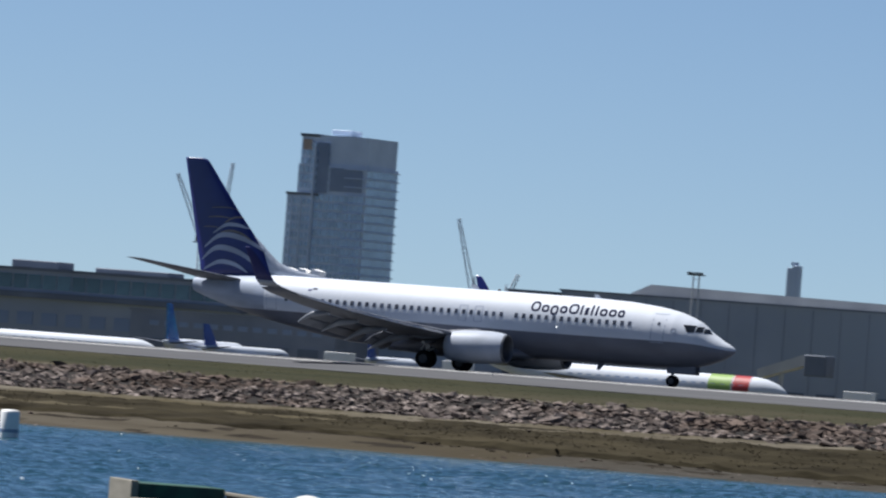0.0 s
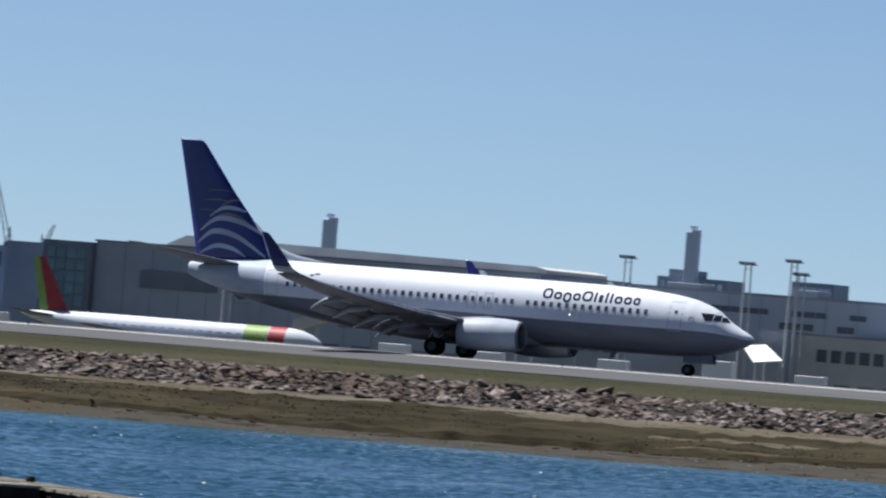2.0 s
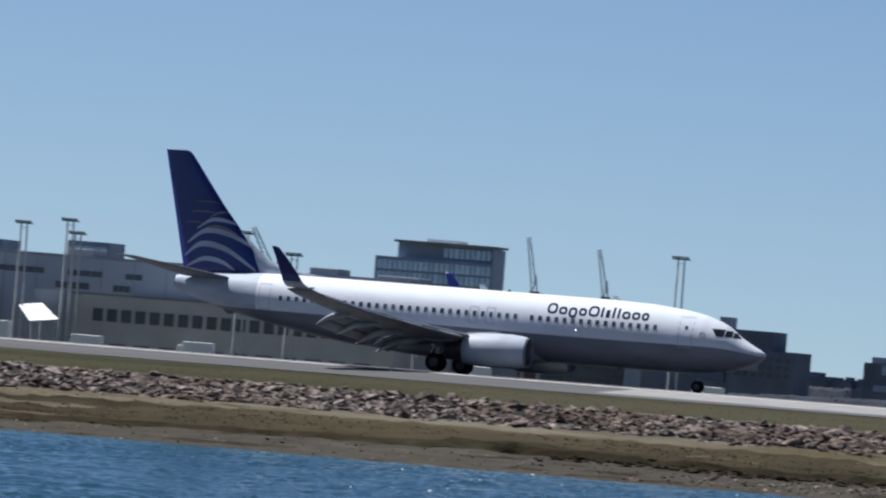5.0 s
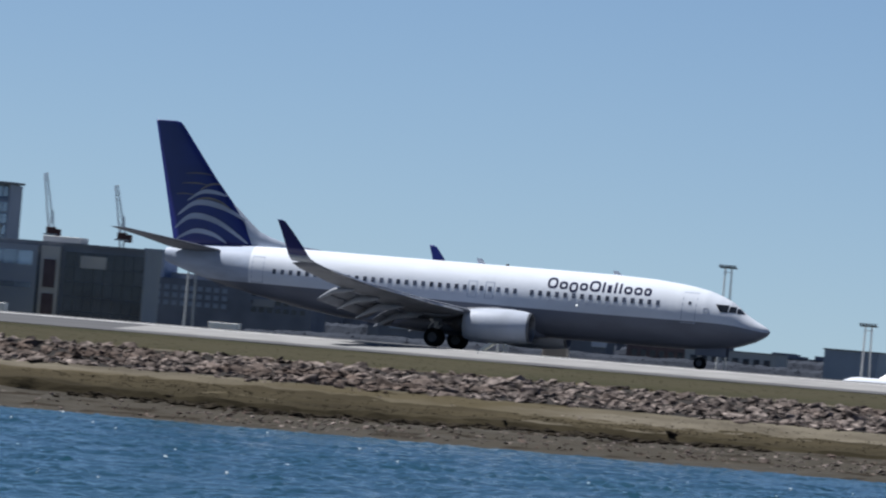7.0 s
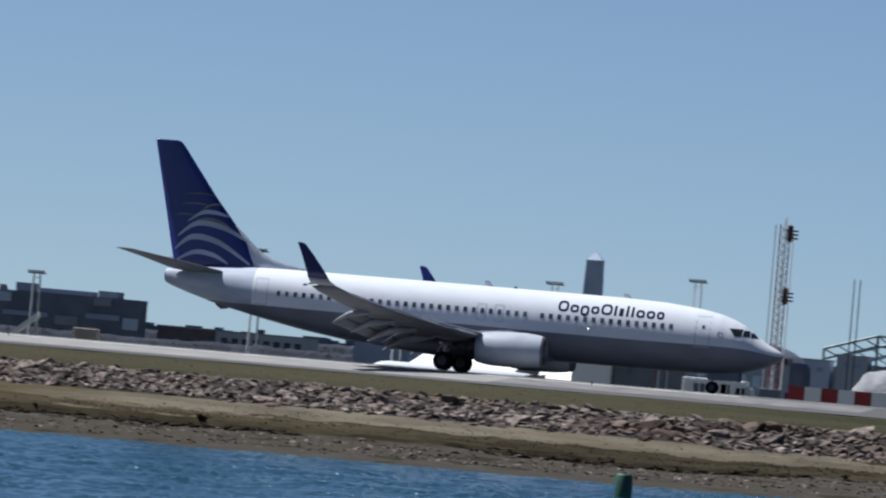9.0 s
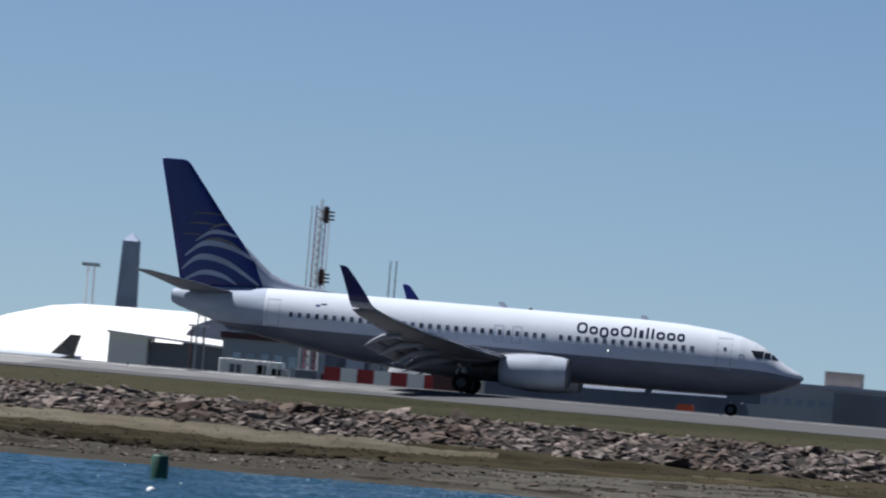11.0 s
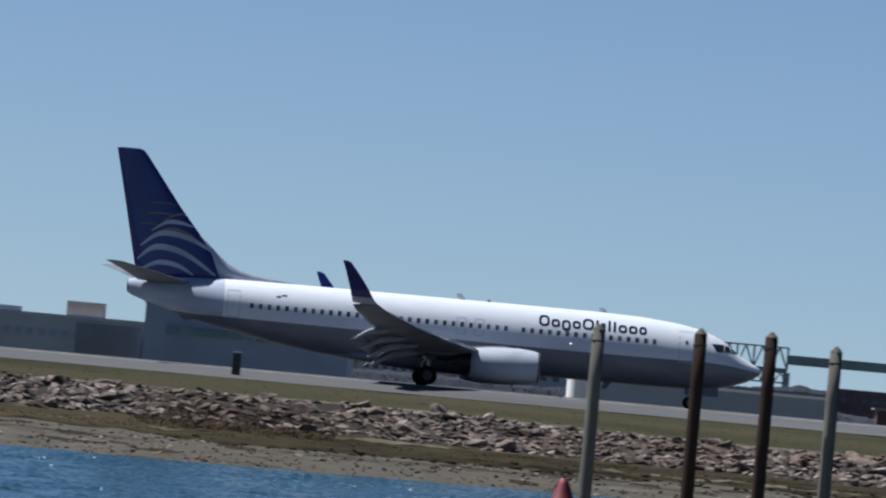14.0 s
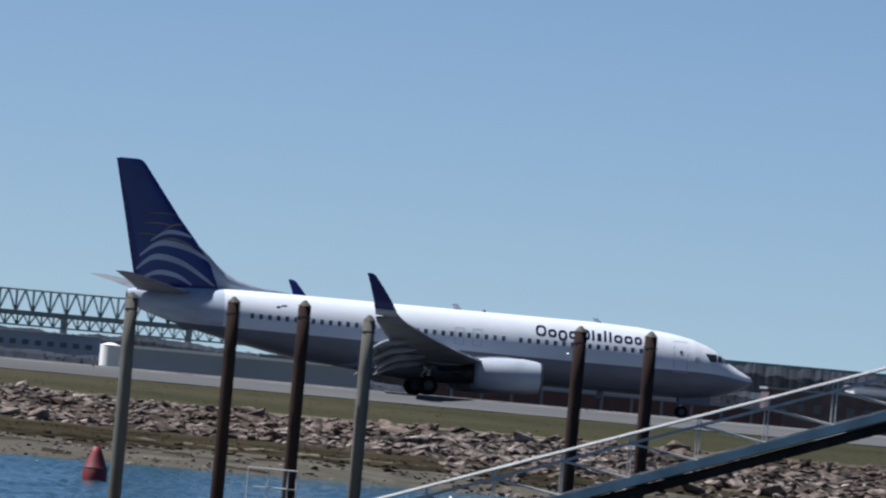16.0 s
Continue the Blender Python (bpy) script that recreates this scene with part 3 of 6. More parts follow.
def airliner():
    jet = thing("passenger_airliner", "white, grey and navy twin-engined passenger airliner rolling along the runway", "airplane")
    hull = part("fuselage", hull_shell(19.53, -11.95, True), M["white"], jet, "glossy white upper fuselage", True)
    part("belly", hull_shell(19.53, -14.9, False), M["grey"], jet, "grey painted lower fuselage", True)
    # Blue-grey near the fin; lower down it also colours the white skin's shade.
    part("tail_section", hull_shell(-11.95, -17.5, True), M["pale"], jet, "pale blue-grey rear fuselage", True)
    cone = [[(x, r * math.cos(t), 4.22 + 1.1 * r * math.sin(t)) for t in [math.tau * i / 14 for i in range(14)]]
            for x, r in ((-17.4, 0.3), (-17.54, 0.27), (-17.56, 0.2), (-17.45, 0.18))]
    part("exhaust_pipe", loft(cone), M["darkmetal"], jet, "dark auxiliary exhaust pipe", True)
    # wing-to-body fairing
    rings = []
    for x, w, zt, zb in ((6.2, 0.5, 1.5, 1.08), (5.4, 1.5, 1.75, 0.98), (4.2, 1.95, 2.1, 0.86), (2, 2.12, 2.25, 0.80), (-0.5, 2.1, 2.2, 0.82),
                         (-2.5, 1.9, 2.0, 0.95), (-4.0, 1.3, 1.7, 1.1), (-5.2, 0.5, 1.5, 1.22)):
        rings.append([(x, w * math.copysign(abs(math.cos(t)) ** 0.6, math.cos(t)), (zt + zb) / 2 + (zt - zb) / 2 * math.copysign(abs(math.sin(t)) ** 0.7, math.sin(t)))
                      for t in [math.tau * i / 28 for i in range(28)]])
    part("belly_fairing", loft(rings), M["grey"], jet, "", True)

    for side in (-1, 1):
        # wing
        plan = [(1.4, 5.0, -2.0, 1.75, 0.13), (3.2, 4.05, -1.95, 1.98, 0.125), (5.7, 2.55, -1.9, 2.25, 0.115), (9.0, 0.7, -2.85, 2.64, 0.11),
                (13.0, -1.6, -4.05, 3.25, 0.105), (16.0, -3.3, -4.95, 3.85, 0.10), (16.9, -3.8, -5.2, 4.12, 0.10)]
        rings = [section((le, side * y, z), (te, side * y, z - 0.12), (0, 0, 1), th) for y, le, te, z, th in plan]
        wing = part("wing", loft(rings), M["wing"], jet, "pale grey swept wing", True)
        wl = [(16.9, -3.8, -5.2, 4.12, (0, -0.1, 1)), (17.25, -4.02, -5.28, 4.3, (0, -0.5, 1)), (17.4, -4.13, -5.33, 4.46, (0, -1, 0.7))]
        rings = [section((le, side * y, z), (te, side * y, z), (0, side * u[1], u[2]), 0.09) for y, le, te, z, u in wl]
        lower = part("winglet", loft(rings), M["nacelle"], jet, "tall upswept winglet with a navy blade", True)
        wl = [(17.4, -4.13, -5.33, 4.46, (0, -1, 0.7)), (17.55, -4.4, -5.45, 4.9, (0, -1, 0.2)), (17.75, -5.0, -5.72, 5.7, (0, -1, 0.15)), (17.9, -5.5, -5.95, 6.3, (0, -1, 0.1)),
              (17.92, -5.72, -6.0, 6.4, (0, -1, 0.1))]
        rings = [section((le, side * y, z), (te, side * y, z), (0, side * u[1], u[2]), 0.09) for y, le, te, z, u in wl]
        part("blade", loft(rings), M["navy"], lower, "navy winglet blade", True)
        # lowered flaps, two panels a side, each in two slats of the flap
        for y0, y1, x0, x1, za, zb in ((2.2, 5.5, -1.75, -1.75, 1.80, 2.08), (6.0, 11.6, -1.9, -3.55, 2.18, 2.9)):
            for k, (back, drop, c, tilt) in enumerate(((0.0, 0.06, 0.95, 0.36), (0.82, 0.42, 0.62, 0.42))):
                rings = [section((x - back, side * y, z - drop), (x - back - c, side * y, z - drop - tilt), (0.3, 0, 1), 0.13)
                         for y, x, z in ((y0, x0, za), (y1, x1, zb))]
                part("flap", loft(rings), M["wing"], wing, "lowered trailing-edge flap", True)
        # leading-edge slats
        for y0, y1 in ((6.2, 9.0), (9.1, 12.5), (12.6, 15.8)):
            rings = []
            for y in (y0, y1):
                le = np.interp(y, [p[0] for p in plan], [p[1] for p in plan])
                z = np.interp(y, [p[0] for p in plan], [p[3] for p in plan])
                rings.append(section((le + 0.3, side * y, z - 0.16), (le - 0.25, side * y, z + 0.06), (0, 0, 1), 0.14))
            part("slat", loft(rings), M["silver"], wing, "bare metal leading-edge slat", True)
        # flap track fairings
        for y, s in ((4.2, 0.95), (7.2, 0.9), (9.6, 0.8), (12.0, 0.68)):
            te = np.interp(y, [p[0] for p in plan], [p[2] for p in plan])
            z = np.interp(y, [p[0] for p in plan], [p[3] for p in plan]) - 0.28
            rings = []
            for k, r, dz in ((1.7, 0.03, 0.02), (1.2, 0.13, -0.05), (0.5, 0.19, -0.12), (-0.1, 0.2, -0.2), (-0.6, 0.17, -0.45), (-1.1, 0.11, -0.75), (-1.5, 0.02, -1.0)):
                rings.append([(te + k * s, side * y + r * s * math.cos(t), z + dz * s + 1.25 * r * s * math.sin(t)) for t in [math.tau * i / 12 for i in range(12)]])
            part("flap_fairing", loft(rings), M["fairing"], wing, "canoe-shaped flap track fairing", True)
        # engine
        ey, ez = side * 4.83, 1.47
        def ring(x, r, flat=0.0, dz=0.0):
            return [(x, ey + r * math.cos(t), ez + dz + r * math.sin(t) * (1 - (flat if math.sin(t) < 0 else 0))) for t in [math.tau * i / 32 for i in range(32)]]
        cowl = part("engine_nacelle", loft([ring(6.2, 0.93, 0.1), ring(5.9, 1.0, 0.1), ring(5.2, 1.06, 0.09), ring(4.3, 1.06, 0.06), ring(3.3, 1.0, 0.02),
                                            ring(2.7, 0.91), ring(2.35, 0.83), ring(2.4, 0.76), ring(3.0, 0.74)], caps=False), M["nacelle"], jet,
                    "rounded white turbofan nacelle", True)
        part("intake_lip", loft([ring(5.4, 0.76, 0.1), ring(6.0, 0.79, 0.1), ring(6.3, 0.83, 0.1), ring(6.36, 0.87, 0.1), ring(6.33, 0.91, 0.1), ring(6.2, 0.932, 0.1)], caps=False),
             M["lip"], cowl, "metal intake lip darkened for its shadow", True)
        part("fan", loft([ring(5.35, 0.77, 0.1), ring(5.36, 0.3), ring(5.75, 0.03)], caps=False), M["darkmetal"], cowl, "dark fan disc and spinner", True)
        part("core_nozzle", loft([ring(2.9, 0.6), ring(2.2, 0.55), ring(1.75, 0.44), ring(1.8, 0.38), ring(1.4, 0.2), ring(1.0, 0.03)]), M["darkmetal"], cowl,
             "heat-stained exhaust nozzle and cone", True)
        rings = [[(x, ey - 0.16 * s, zt), (x, ey + 0.16 * s, zt), (x, ey + 0.2 * s, zb), (x, ey - 0.2 * s, zb)]
                 for x, zt, zb, s in ((5.0, 2.52, 2.3, 0.4), (4.2, 2.6, 2.2, 1), (2.6, 2.45, 2.0, 1), (0.6, 2.1, 1.75, 0.9), (-0.5, 2.0, 1.9, 0.3))]
        part("engine_pylon", loft(rings), M["wing"], jet, "", True)
        # tailplane
        tp = [(0.5, -13.6, -17.0, 4.62), (1.2, -14.1, -17.15, 4.7), (4.0, -16.05, -18.0, 5.08), (6.8, -17.95, -18.95, 5.43), (7.15, -18.45, -19.08, 5.46)]
        rings = [section((le, side * y, z), (te, side * y, z), (0, 0, 1), 0.09) for y, le, te, z in tp]
        part("tailplane", loft(rings), M["wing"], jet, "pale grey swept tailplane", True)
        # windows
        xs = [x for x in [13.05 - 0.508 * i for i in range(47)] if not 4.55 < x < 5.3]
        for x in xs:
            bm = patch((x - 0.105, x + 0.105), (x - 0.105, x + 0.105), 3.53, 3.82, side, 0.012, 3)
            part("cabin_window", bm, M["glass"], jet)
        for x0, x1, z0, z1 in ((14.5, 15.35, 2.62, 4.45), (-11.75, -11.0, 2.95, 4.5), (1.55, 2.1, 3.1, 4.1), (2.6, 3.15, 3.1, 4.1)):
            part("door", outline(x0, x1, z0, z1, side), M["pale"], jet, "cabin door outlined by its seam")
        for lo, hi, z0, z1 in (((16.74, 17.14), (16.42, 17.16), 3.42, 3.86), ((17.20, 17.60), (17.22, 17.52), 3.44, 3.80), ((17.66, 18.04), (17.58, 17.70), 3.40, 3.70)):
            part("cockpit_window", patch(lo, hi, z0, z1, side, 0.014), M["cockpit"], jet, "dark cockpit pane")
        # plain bars where the airline's name stands
        widths = [0.62, 0.5, 0.52, 0.48, 0.66, 0.2, 0.3, 0.2, 0.2, 0.5, 0.5, 0.44]
        tall = [0.64, 0.46, 0.6, 0.46, 0.64, 0.6, 0.46, 0.64, 0.6, 0.46, 0.46, 0.46]
        x = 6.3
        for i, (w, h) in enumerate(zip(widths, tall)):
            z = 4.02 - (0.14 if i == 2 else 0)
            part("name_bar", round_ring(x, x + w, z, z + h, side, 0.125) if w > 0.4 else patch((x + 0.02, x + w - 0.04), (x + 0.02, x + w - 0.04), z, z + h, side, 0.006, 3),
                 M["ink"], jet, "plain navy bar of the title")
            x += w + 0.105
        part("emblem_bar", patch((-8.95, -8.72), (-8.9, -8.67), 4.28, 4.38, side, 0.01, 2), M["navy"], jet, "small navy mark")
        part("emblem_bar", patch((-8.66, -8.36), (-8.6, -8.3), 4.38, 4.46, side, 0.01, 2), M["ink"], jet, "small dark mark")
        part("wing_light", patch((8.2, 8.26), (8.2, 8.26), 3.11, 3.17, side, 0.02, 2), M["lamp_glass"], jet, "small bright lamp glass below the windows")
        part("emblem_ring", round_ring(15.75, 16.1, 3.3, 3.6, side, 0.05), M["nacelle"], jet, "small pale round mark")
        part("door_window", patch((14.86, 15.02), (14.86, 15.02), 3.72, 3.9, side, 0.012, 2), M["glass"], jet)
        # main gear
        gy = side * 2.86
        leg = rod((0.05, gy, 0.56), (0.15, side * 2.75, 2.2), 0.11, 0.13, 12)
        add_rod(leg, (0.05, gy - 0.45, 0.56), (0.05, gy + 0.45, 0.56), 0.09, None, 12)
        add_rod(leg, (0.1, gy, 1.0), (0.3, side * 1.2, 1.6), 0.06, None, 8)
        add_rod(leg, (-0.1, gy, 0.8), (-0.35, gy, 1.15), 0.035, None, 6)
        add_rod(leg, (-0.35, gy, 1.15), (-0.02, gy, 1.6), 0.035, None, 6)
        strut = part("main_gear_leg", leg, M["strut"], jet, "pale landing gear leg", True)
        part("gear_door", box(-0.05, 0.5, gy + side * 0.16, gy + side * 0.2, 1.5, 2.0, 0.015), M["wing"], strut)
        part("side_brace", add_rod(rod((-0.28, gy + side * 0.1, 1.62), (0.02, gy + side * 0.1, 1.5), 0.085, None, 10), (0.02, gy + side * 0.1, 1.5), (0.12, gy + side * 0.1, 1.12), 0.07, None, 10), M["strut"], strut, "pale side brace", True)
    # nose gear
    leg = rod((15.48, 0, 0.36), (15.35, 0, 1.5), 0.075, 0.09, 12)
    add_rod(leg, (15.48, -0.3, 0.36), (15.48, 0.3, 0.36), 0.06, None, 10)
    add_rod(leg, (15.45, 0, 0.75), (16.3, 0, 1.35), 0.04, None, 8)
    strut = part("nose_gear_leg", leg, M["strut"], jet, "pale nose gear leg", True)
    for s in (-1, 1):
        part("gear_door", box(15.2, 17.1, s * 0.34 - 0.015, s * 0.34 + 0.015, 0.82, 1.35, 0.02), M["grey"], strut)
    # fin: navy blade, white dorsal fillet with its shade put into a pale blue-grey
    rings = [section((le, 0, z), (te, 0, z), (0, 1, 0), 0.09, 10) for z, le, te in
             ((4.7, -11.6, -17.05), (5.3, -11.98, -17.18), (6.35, -12.6, -17.43), (9.0, -14.85, -18.05), (11.9, -17.05, -18.75), (12.1, -17.25, -18.79), (12.18, -17.5, -18.8))]
    fin = part("fin", loft(rings), M["navy"], jet, "tall navy tail fin with pale curved bands", True)
    rings = [[(x, -w, zb), (x, -w * 0.8, zb + (zt - zb) * 0.6), (x, -w * 0.25, zt), (x, w * 0.25, zt), (x, w * 0.8, zb + (zt - zb) * 0.6), (x, w, zb)]
             for x, zt, zb, w in ((-8.0, 5.17, 5.0, 0.04), (-9.5, 5.34, 5.0, 0.07), (-10.4, 5.48, 4.98, 0.09), (-11.1, 5.67, 4.95, 0.11), (-11.8, 5.96, 4.92, 0.12),
                                  (-12.38, 6.42, 4.9, 0.10), (-12.95, 6.95, 4.95, 0.07), (-13.45, 7.38, 5.2, 0.04), (-13.8, 7.66, 5.6, 0.02))]
    part("dorsal_fillet", loft(rings), M["pale"], jet, "", True)
    part("tail_skid", loft([[(-13.6, -0.09, 2.66), (-13.6, 0.09, 2.66), (-13.6, 0.09, 2.58), (-13.6, -0.09, 2.58)], [(-14.05, -0.09, 2.76), (-14.05, 0.09, 2.76), (-14.05, 0.09, 2.5), (-14.05, -0.09, 2.5)],
                            [(-14.4, -0.07, 2.86), (-14.4, 0.07, 2.86), (-14.4, 0.07, 2.76), (-14.4, -0.07, 2.76)]]), M["grey"], jet)
    part("fin_cap", loft([section((le, 0, z), (te, 0, z), (0, 1, 0), 0.1, 8) for z, le, te in ((11.98, -17.3, -18.6), (12.05, -17.36, -18.62))]), M["pale"], fin, "thin pale strip at the fin tip")
    part("rudder_seam", box(-16.2, -16.17, -0.2, 0.2, 5.3, 5.32), M["navy"], fin)

    def fin_point(x, z, side, out):
        le = np.interp(z, [4.7, 5.3, 6.35, 9.0, 11.9], [-11.6, -11.98, -12.6, -14.85, -17.05])
        te = np.interp(z, [4.7, 5.3, 6.35, 9.0, 11.9], [-17.05, -17.18, -17.43, -18.05, -18.75])
        k = max(0.002, min(0.995, (le - x) / (le - te)))
        y = 5 * 0.09 * (0.2969 * math.sqrt(k) - 0.126 * k - 0.3516 * k ** 2 + 0.2843 * k ** 3 - 0.1015 * k ** 4) * (le - te)
        return (x, side * (y + out), z)

    def band(a, peak, b, c, w0, w1, mat, label):
        """A curved band through four points of the fin, thickest in its middle."""
        pts = [Vector(p) for p in (a, peak, b, c)]
        for side in (-1, 1):
            bm = bmesh.new()
            last = None
            n = 22
            for i in range(n + 1):
                u = i / n * 3
                k = min(2, int(u))
                f = u - k
                p0, p1, p2, p3 = pts[max(0, k - 1)], pts[k], pts[k + 1], pts[min(3, k + 2)]
                p = 0.5 * ((2 * p1) + (p2 - p0) * f + (2 * p0 - 5 * p1 + 4 * p2 - p3) * f * f + (3 * p1 - p0 - 3 * p2 + p3) * f ** 3)
                w = w0 + (w1 - w0) * math.sin(math.pi * i / n) ** 0.7
                o = 0.012 if side < 0 else 0.03
                row = [bm.verts.new(fin_point(p[0], p[1] + d, side, q)) for d, q in ((w / 2, o), (-w / 2, o), (-w / 2, -0.02), (w / 2, -0.02))]
                if last:
                    for j in range(4):
                        bm.faces.new((last[j], last[(j + 1) % 4], row[(j + 1) % 4], row[j]))
                last = row
            bmesh.ops.recalc_face_normals(bm, faces=bm.faces)
            part("painted_band", bm, mat, fin, label)

    band((-16.95, 5.2), (-15.9, 5.72), (-14.75, 5.62), (-13.8, 5.15), 0.06, 0.28, M["pale"], "pale curved band")
    band((-17.12, 5.82), (-16.1, 6.6), (-14.45, 6.36), (-12.5, 5.22), 0.08, 0.35, M["pale"], "pale curved band")
    band((-17.0, 6.6), (-15.85, 7.42), (-14.2, 7.24), (-12.75, 6.55), 0.06, 0.33, M["pale"], "pale curved band")
    band((-16.45, 7.5), (-15.6, 8.06), (-14.8, 8.1), (-14.0, 7.92), 0.03, 0.24, M["pale"], "pale curved band")
    band((-15.7, 8.2), (-15.2, 8.5), (-14.8, 8.6), (-14.5, 8.58), 0.03, 0.12, M["gold"], "dull gold curved band")
    band((-15.9, 7.6), (-15.2, 7.72), (-14.4, 7.55), (-13.7, 7.15), 0.03, 0.14, M["gold"], "dull gold curved band")
    band((-16.7, 9.1), (-16.1, 9.16), (-15.5, 9.16), (-14.95, 9.08), 0.01, 0.07, M["gold"], "thin dull streak")
    band((-16.9, 8.5), (-16.3, 8.56), (-15.8, 8.56), (-15.2, 8.5), 0.01, 0.08, M["gold"], "thin dull streak")
    band((-17.2, 7.85), (-16.8, 7.9), (-16.4, 7.9), (-16.0, 7.86), 0.01, 0.06, M["gold"], "thin dull streak")
    # aerials
    for x, z, h in ((2.1, 5.14, 0.32), (10.4, 5.12, 0.25)):
        part("aerial", loft([section((x, 0, z), (x - 0.5, 0, z), (0, 1, 0), 0.1, 5), section((x - 0.3, 0, z + h), (x - 0.6, 0, z + h), (0, 1, 0), 0.1, 5)]), M["white"], jet)
    part("aerial", loft([section((10.9, 0, 1.14), (10.45, 0, 1.14), (0, 1, 0), 0.1, 5), section((10.6, 0, 0.72), (10.35, 0, 0.72), (0, 1, 0), 0.1, 5)]), M["grey"], jet)
    part("beacon", loft([[(x0 + 0.4 + r * math.cos(t), r * math.sin(t), z) for t in [math.tau * i / 10 for i in range(10)]] for x0, z, r in ((3, 5.12, 0.12), (3, 5.22, 0.1), (3, 5.27, 0.04))]), M["darkmetal"], jet, "", True)
    return jet


def road_wheel(jet, x, y, r, w):
    """A tyre with its rim, origin in its hub."""
    prof = [(-w / 2, r * 0.6), (-w / 2, r * 0.86), (-w * 0.36, r * 0.97), (-w * 0.1, r), (w * 0.1, r), (w * 0.36, r * 0.97), (w / 2, r * 0.86), (w / 2, r * 0.6)]
    rings = [[(q * math.cos(t), p, q * math.sin(t)) for t in [math.tau * i / 28 for i in range(28)]] for p, q in prof]
    tyre = part("wheel", loft(rings), M["tyre"], jet, "black tyre on a dull metal rim", True)
    tyre.location = (x, y, r)
    rim = bmesh.new()
    for s in (-1, 1):
        add_rod(rim, (0, s * w * 0.3, 0), (0, s * (w * 0.5 + 0.012), 0), r * 0.56, r * 0.5, 20)
    for i in range(5):
        t = math.tau * i / 5
        add_rod(rim, (0.36 * r * math.cos(t), -w * 0.54, 0.36 * r * math.sin(t)), (0.36 * r * math.cos(t), w * 0.54, 0.36 * r * math.sin(t)), r * 0.06, None, 6)
    part("rim", rim, M["rimmetal"], tyre, "dull metal rim")
    return tyre


jet = airliner()
WHEELS = [(road_wheel(jet, 0.05, s * 2.86 + d, 0.56, 0.38), 0.56, Vector((0.05, s * 2.86 + d, 0.56))) for s in (-1, 1) for d in (-0.33, 0.33)]
WHEELS += [(road_wheel(jet, 15.48, s * 0.19, 0.36, 0.2), 0.36, Vector((15.48, s * 0.19, 0.36))) for s in (-1, 1)]


# ---- airfield buildings ----
LOW = -4.9  # level of the far aprons


def panes(parent, x0, x1, z0, z1, y, cols, rows, mat, gap=0.18, depth=0.12, name="window"):
    """A grid of window panes standing a little proud of a wall that faces the water; alike panes share a mesh."""
    w, h = (x1 - x0) / cols, (z1 - z0) / rows
    me = None
    for i in range(cols):
        for j in range(rows):
            if me is None:
                bm = box(-w * (1 - gap) / 2, w * (1 - gap) / 2, -depth, 0, -h * (1 - gap) / 2, h * (1 - gap) / 2)
                ob = part(name, bm, mat, parent)
                me = ob.data
            else:
                ob = new(name, me)
                ob.parent = parent
            ob.location = (x0 + w * (i + 0.5), y, z0 + h * (j + 0.5))


def block(parent, x0, x1, y0, y1, z1, mat, name="wall", z0=LOW, label=""):
    return part(name, box(x0, x1, y0, y1, z0, z1), mat, parent, label)


def coping(parent, x0, x1, y0, y1, z, mat, h=0.4, out=0.25):
    return part("roof", box(x0 - out, x1 + out, y0 - out, y1 + out, z, z + h), mat, parent)


# glazed concourse
b = thing("airport_concourse", "long grey concourse with a band of green-tinted glass", "terminal")
block(b, -745, -628, 1550, 1590, 10.2, M["concrete"])
coping(b, -745, -628, 1550, 1590, 10.2, M["darkwall"], 0.5)
panes(b, -745, -628, 6.9, 9.7, 1550, 42, 1, M["teal"], 0.12)
part("ledge", box(-745, -628, 1548.6, 1550, 5.5, 6.5), M["darkwall"], b)
panes(b, -740, -630, 0.2, 3.6, 1550, 24, 1, M["bluewall"], 0.35)
block(b, -628, -595.2, 1552, 1590, 11.4, M["bluewall"], label="dark clad link")
panes(b, -626, -597, 7.6, 10.6, 1552, 10, 1, M["teal"], 0.15)
panes(b, -626, -597, 0.5, 4.5, 1552, 8, 1, M["darkglass"], 0.3)
for x in (-651.5, -648.9, -646.3):
    hood = loft([[(x - 1.0, 1600, 10.2), (x + 1.0, 1600, 10.2), (x + 1.0, 1603, 10.2), (x - 1.0, 1603, 10.2)],
                 [(x + 0.9, 1600, 14.4), (x + 2.5, 1600, 14.0), (x + 2.5, 1603, 14.0), (x + 0.9, 1603, 14.4)]])
    part("roof_vent", hood, M["tarp"], b, "white slanted roof vent")
block(b, -690, -600, 1596, 1606, 10.25, M["roofing"], "plant_room")
for x, w, h in ((-688, 9, 1.4), (-672, 14, 0.9), (-640, 7, 1.1), (-618, 5, 1.6)):
    part("roof_box", box(x, x + w, 1565, 1572, 10.7, 10.7 + h, 0.2), M["roofing"], b)
p = thing("service_building", "low beige apron building with dark garage doors", "building")
block(p, -637, -600, 1500, 1520, 4.6, M["roofing"])
coping(p, -637, -600, 1500, 1520, 4.6, M["roofing"], 0.35)
panes(p, -634, -602, -4.4, 0.9, 1500, 6, 1, M["darkwall"], 0.3, name="door")
panes(p, -634, -602, 2.0, 3.4, 1500, 12, 1, M["bluewall"], 0.4)

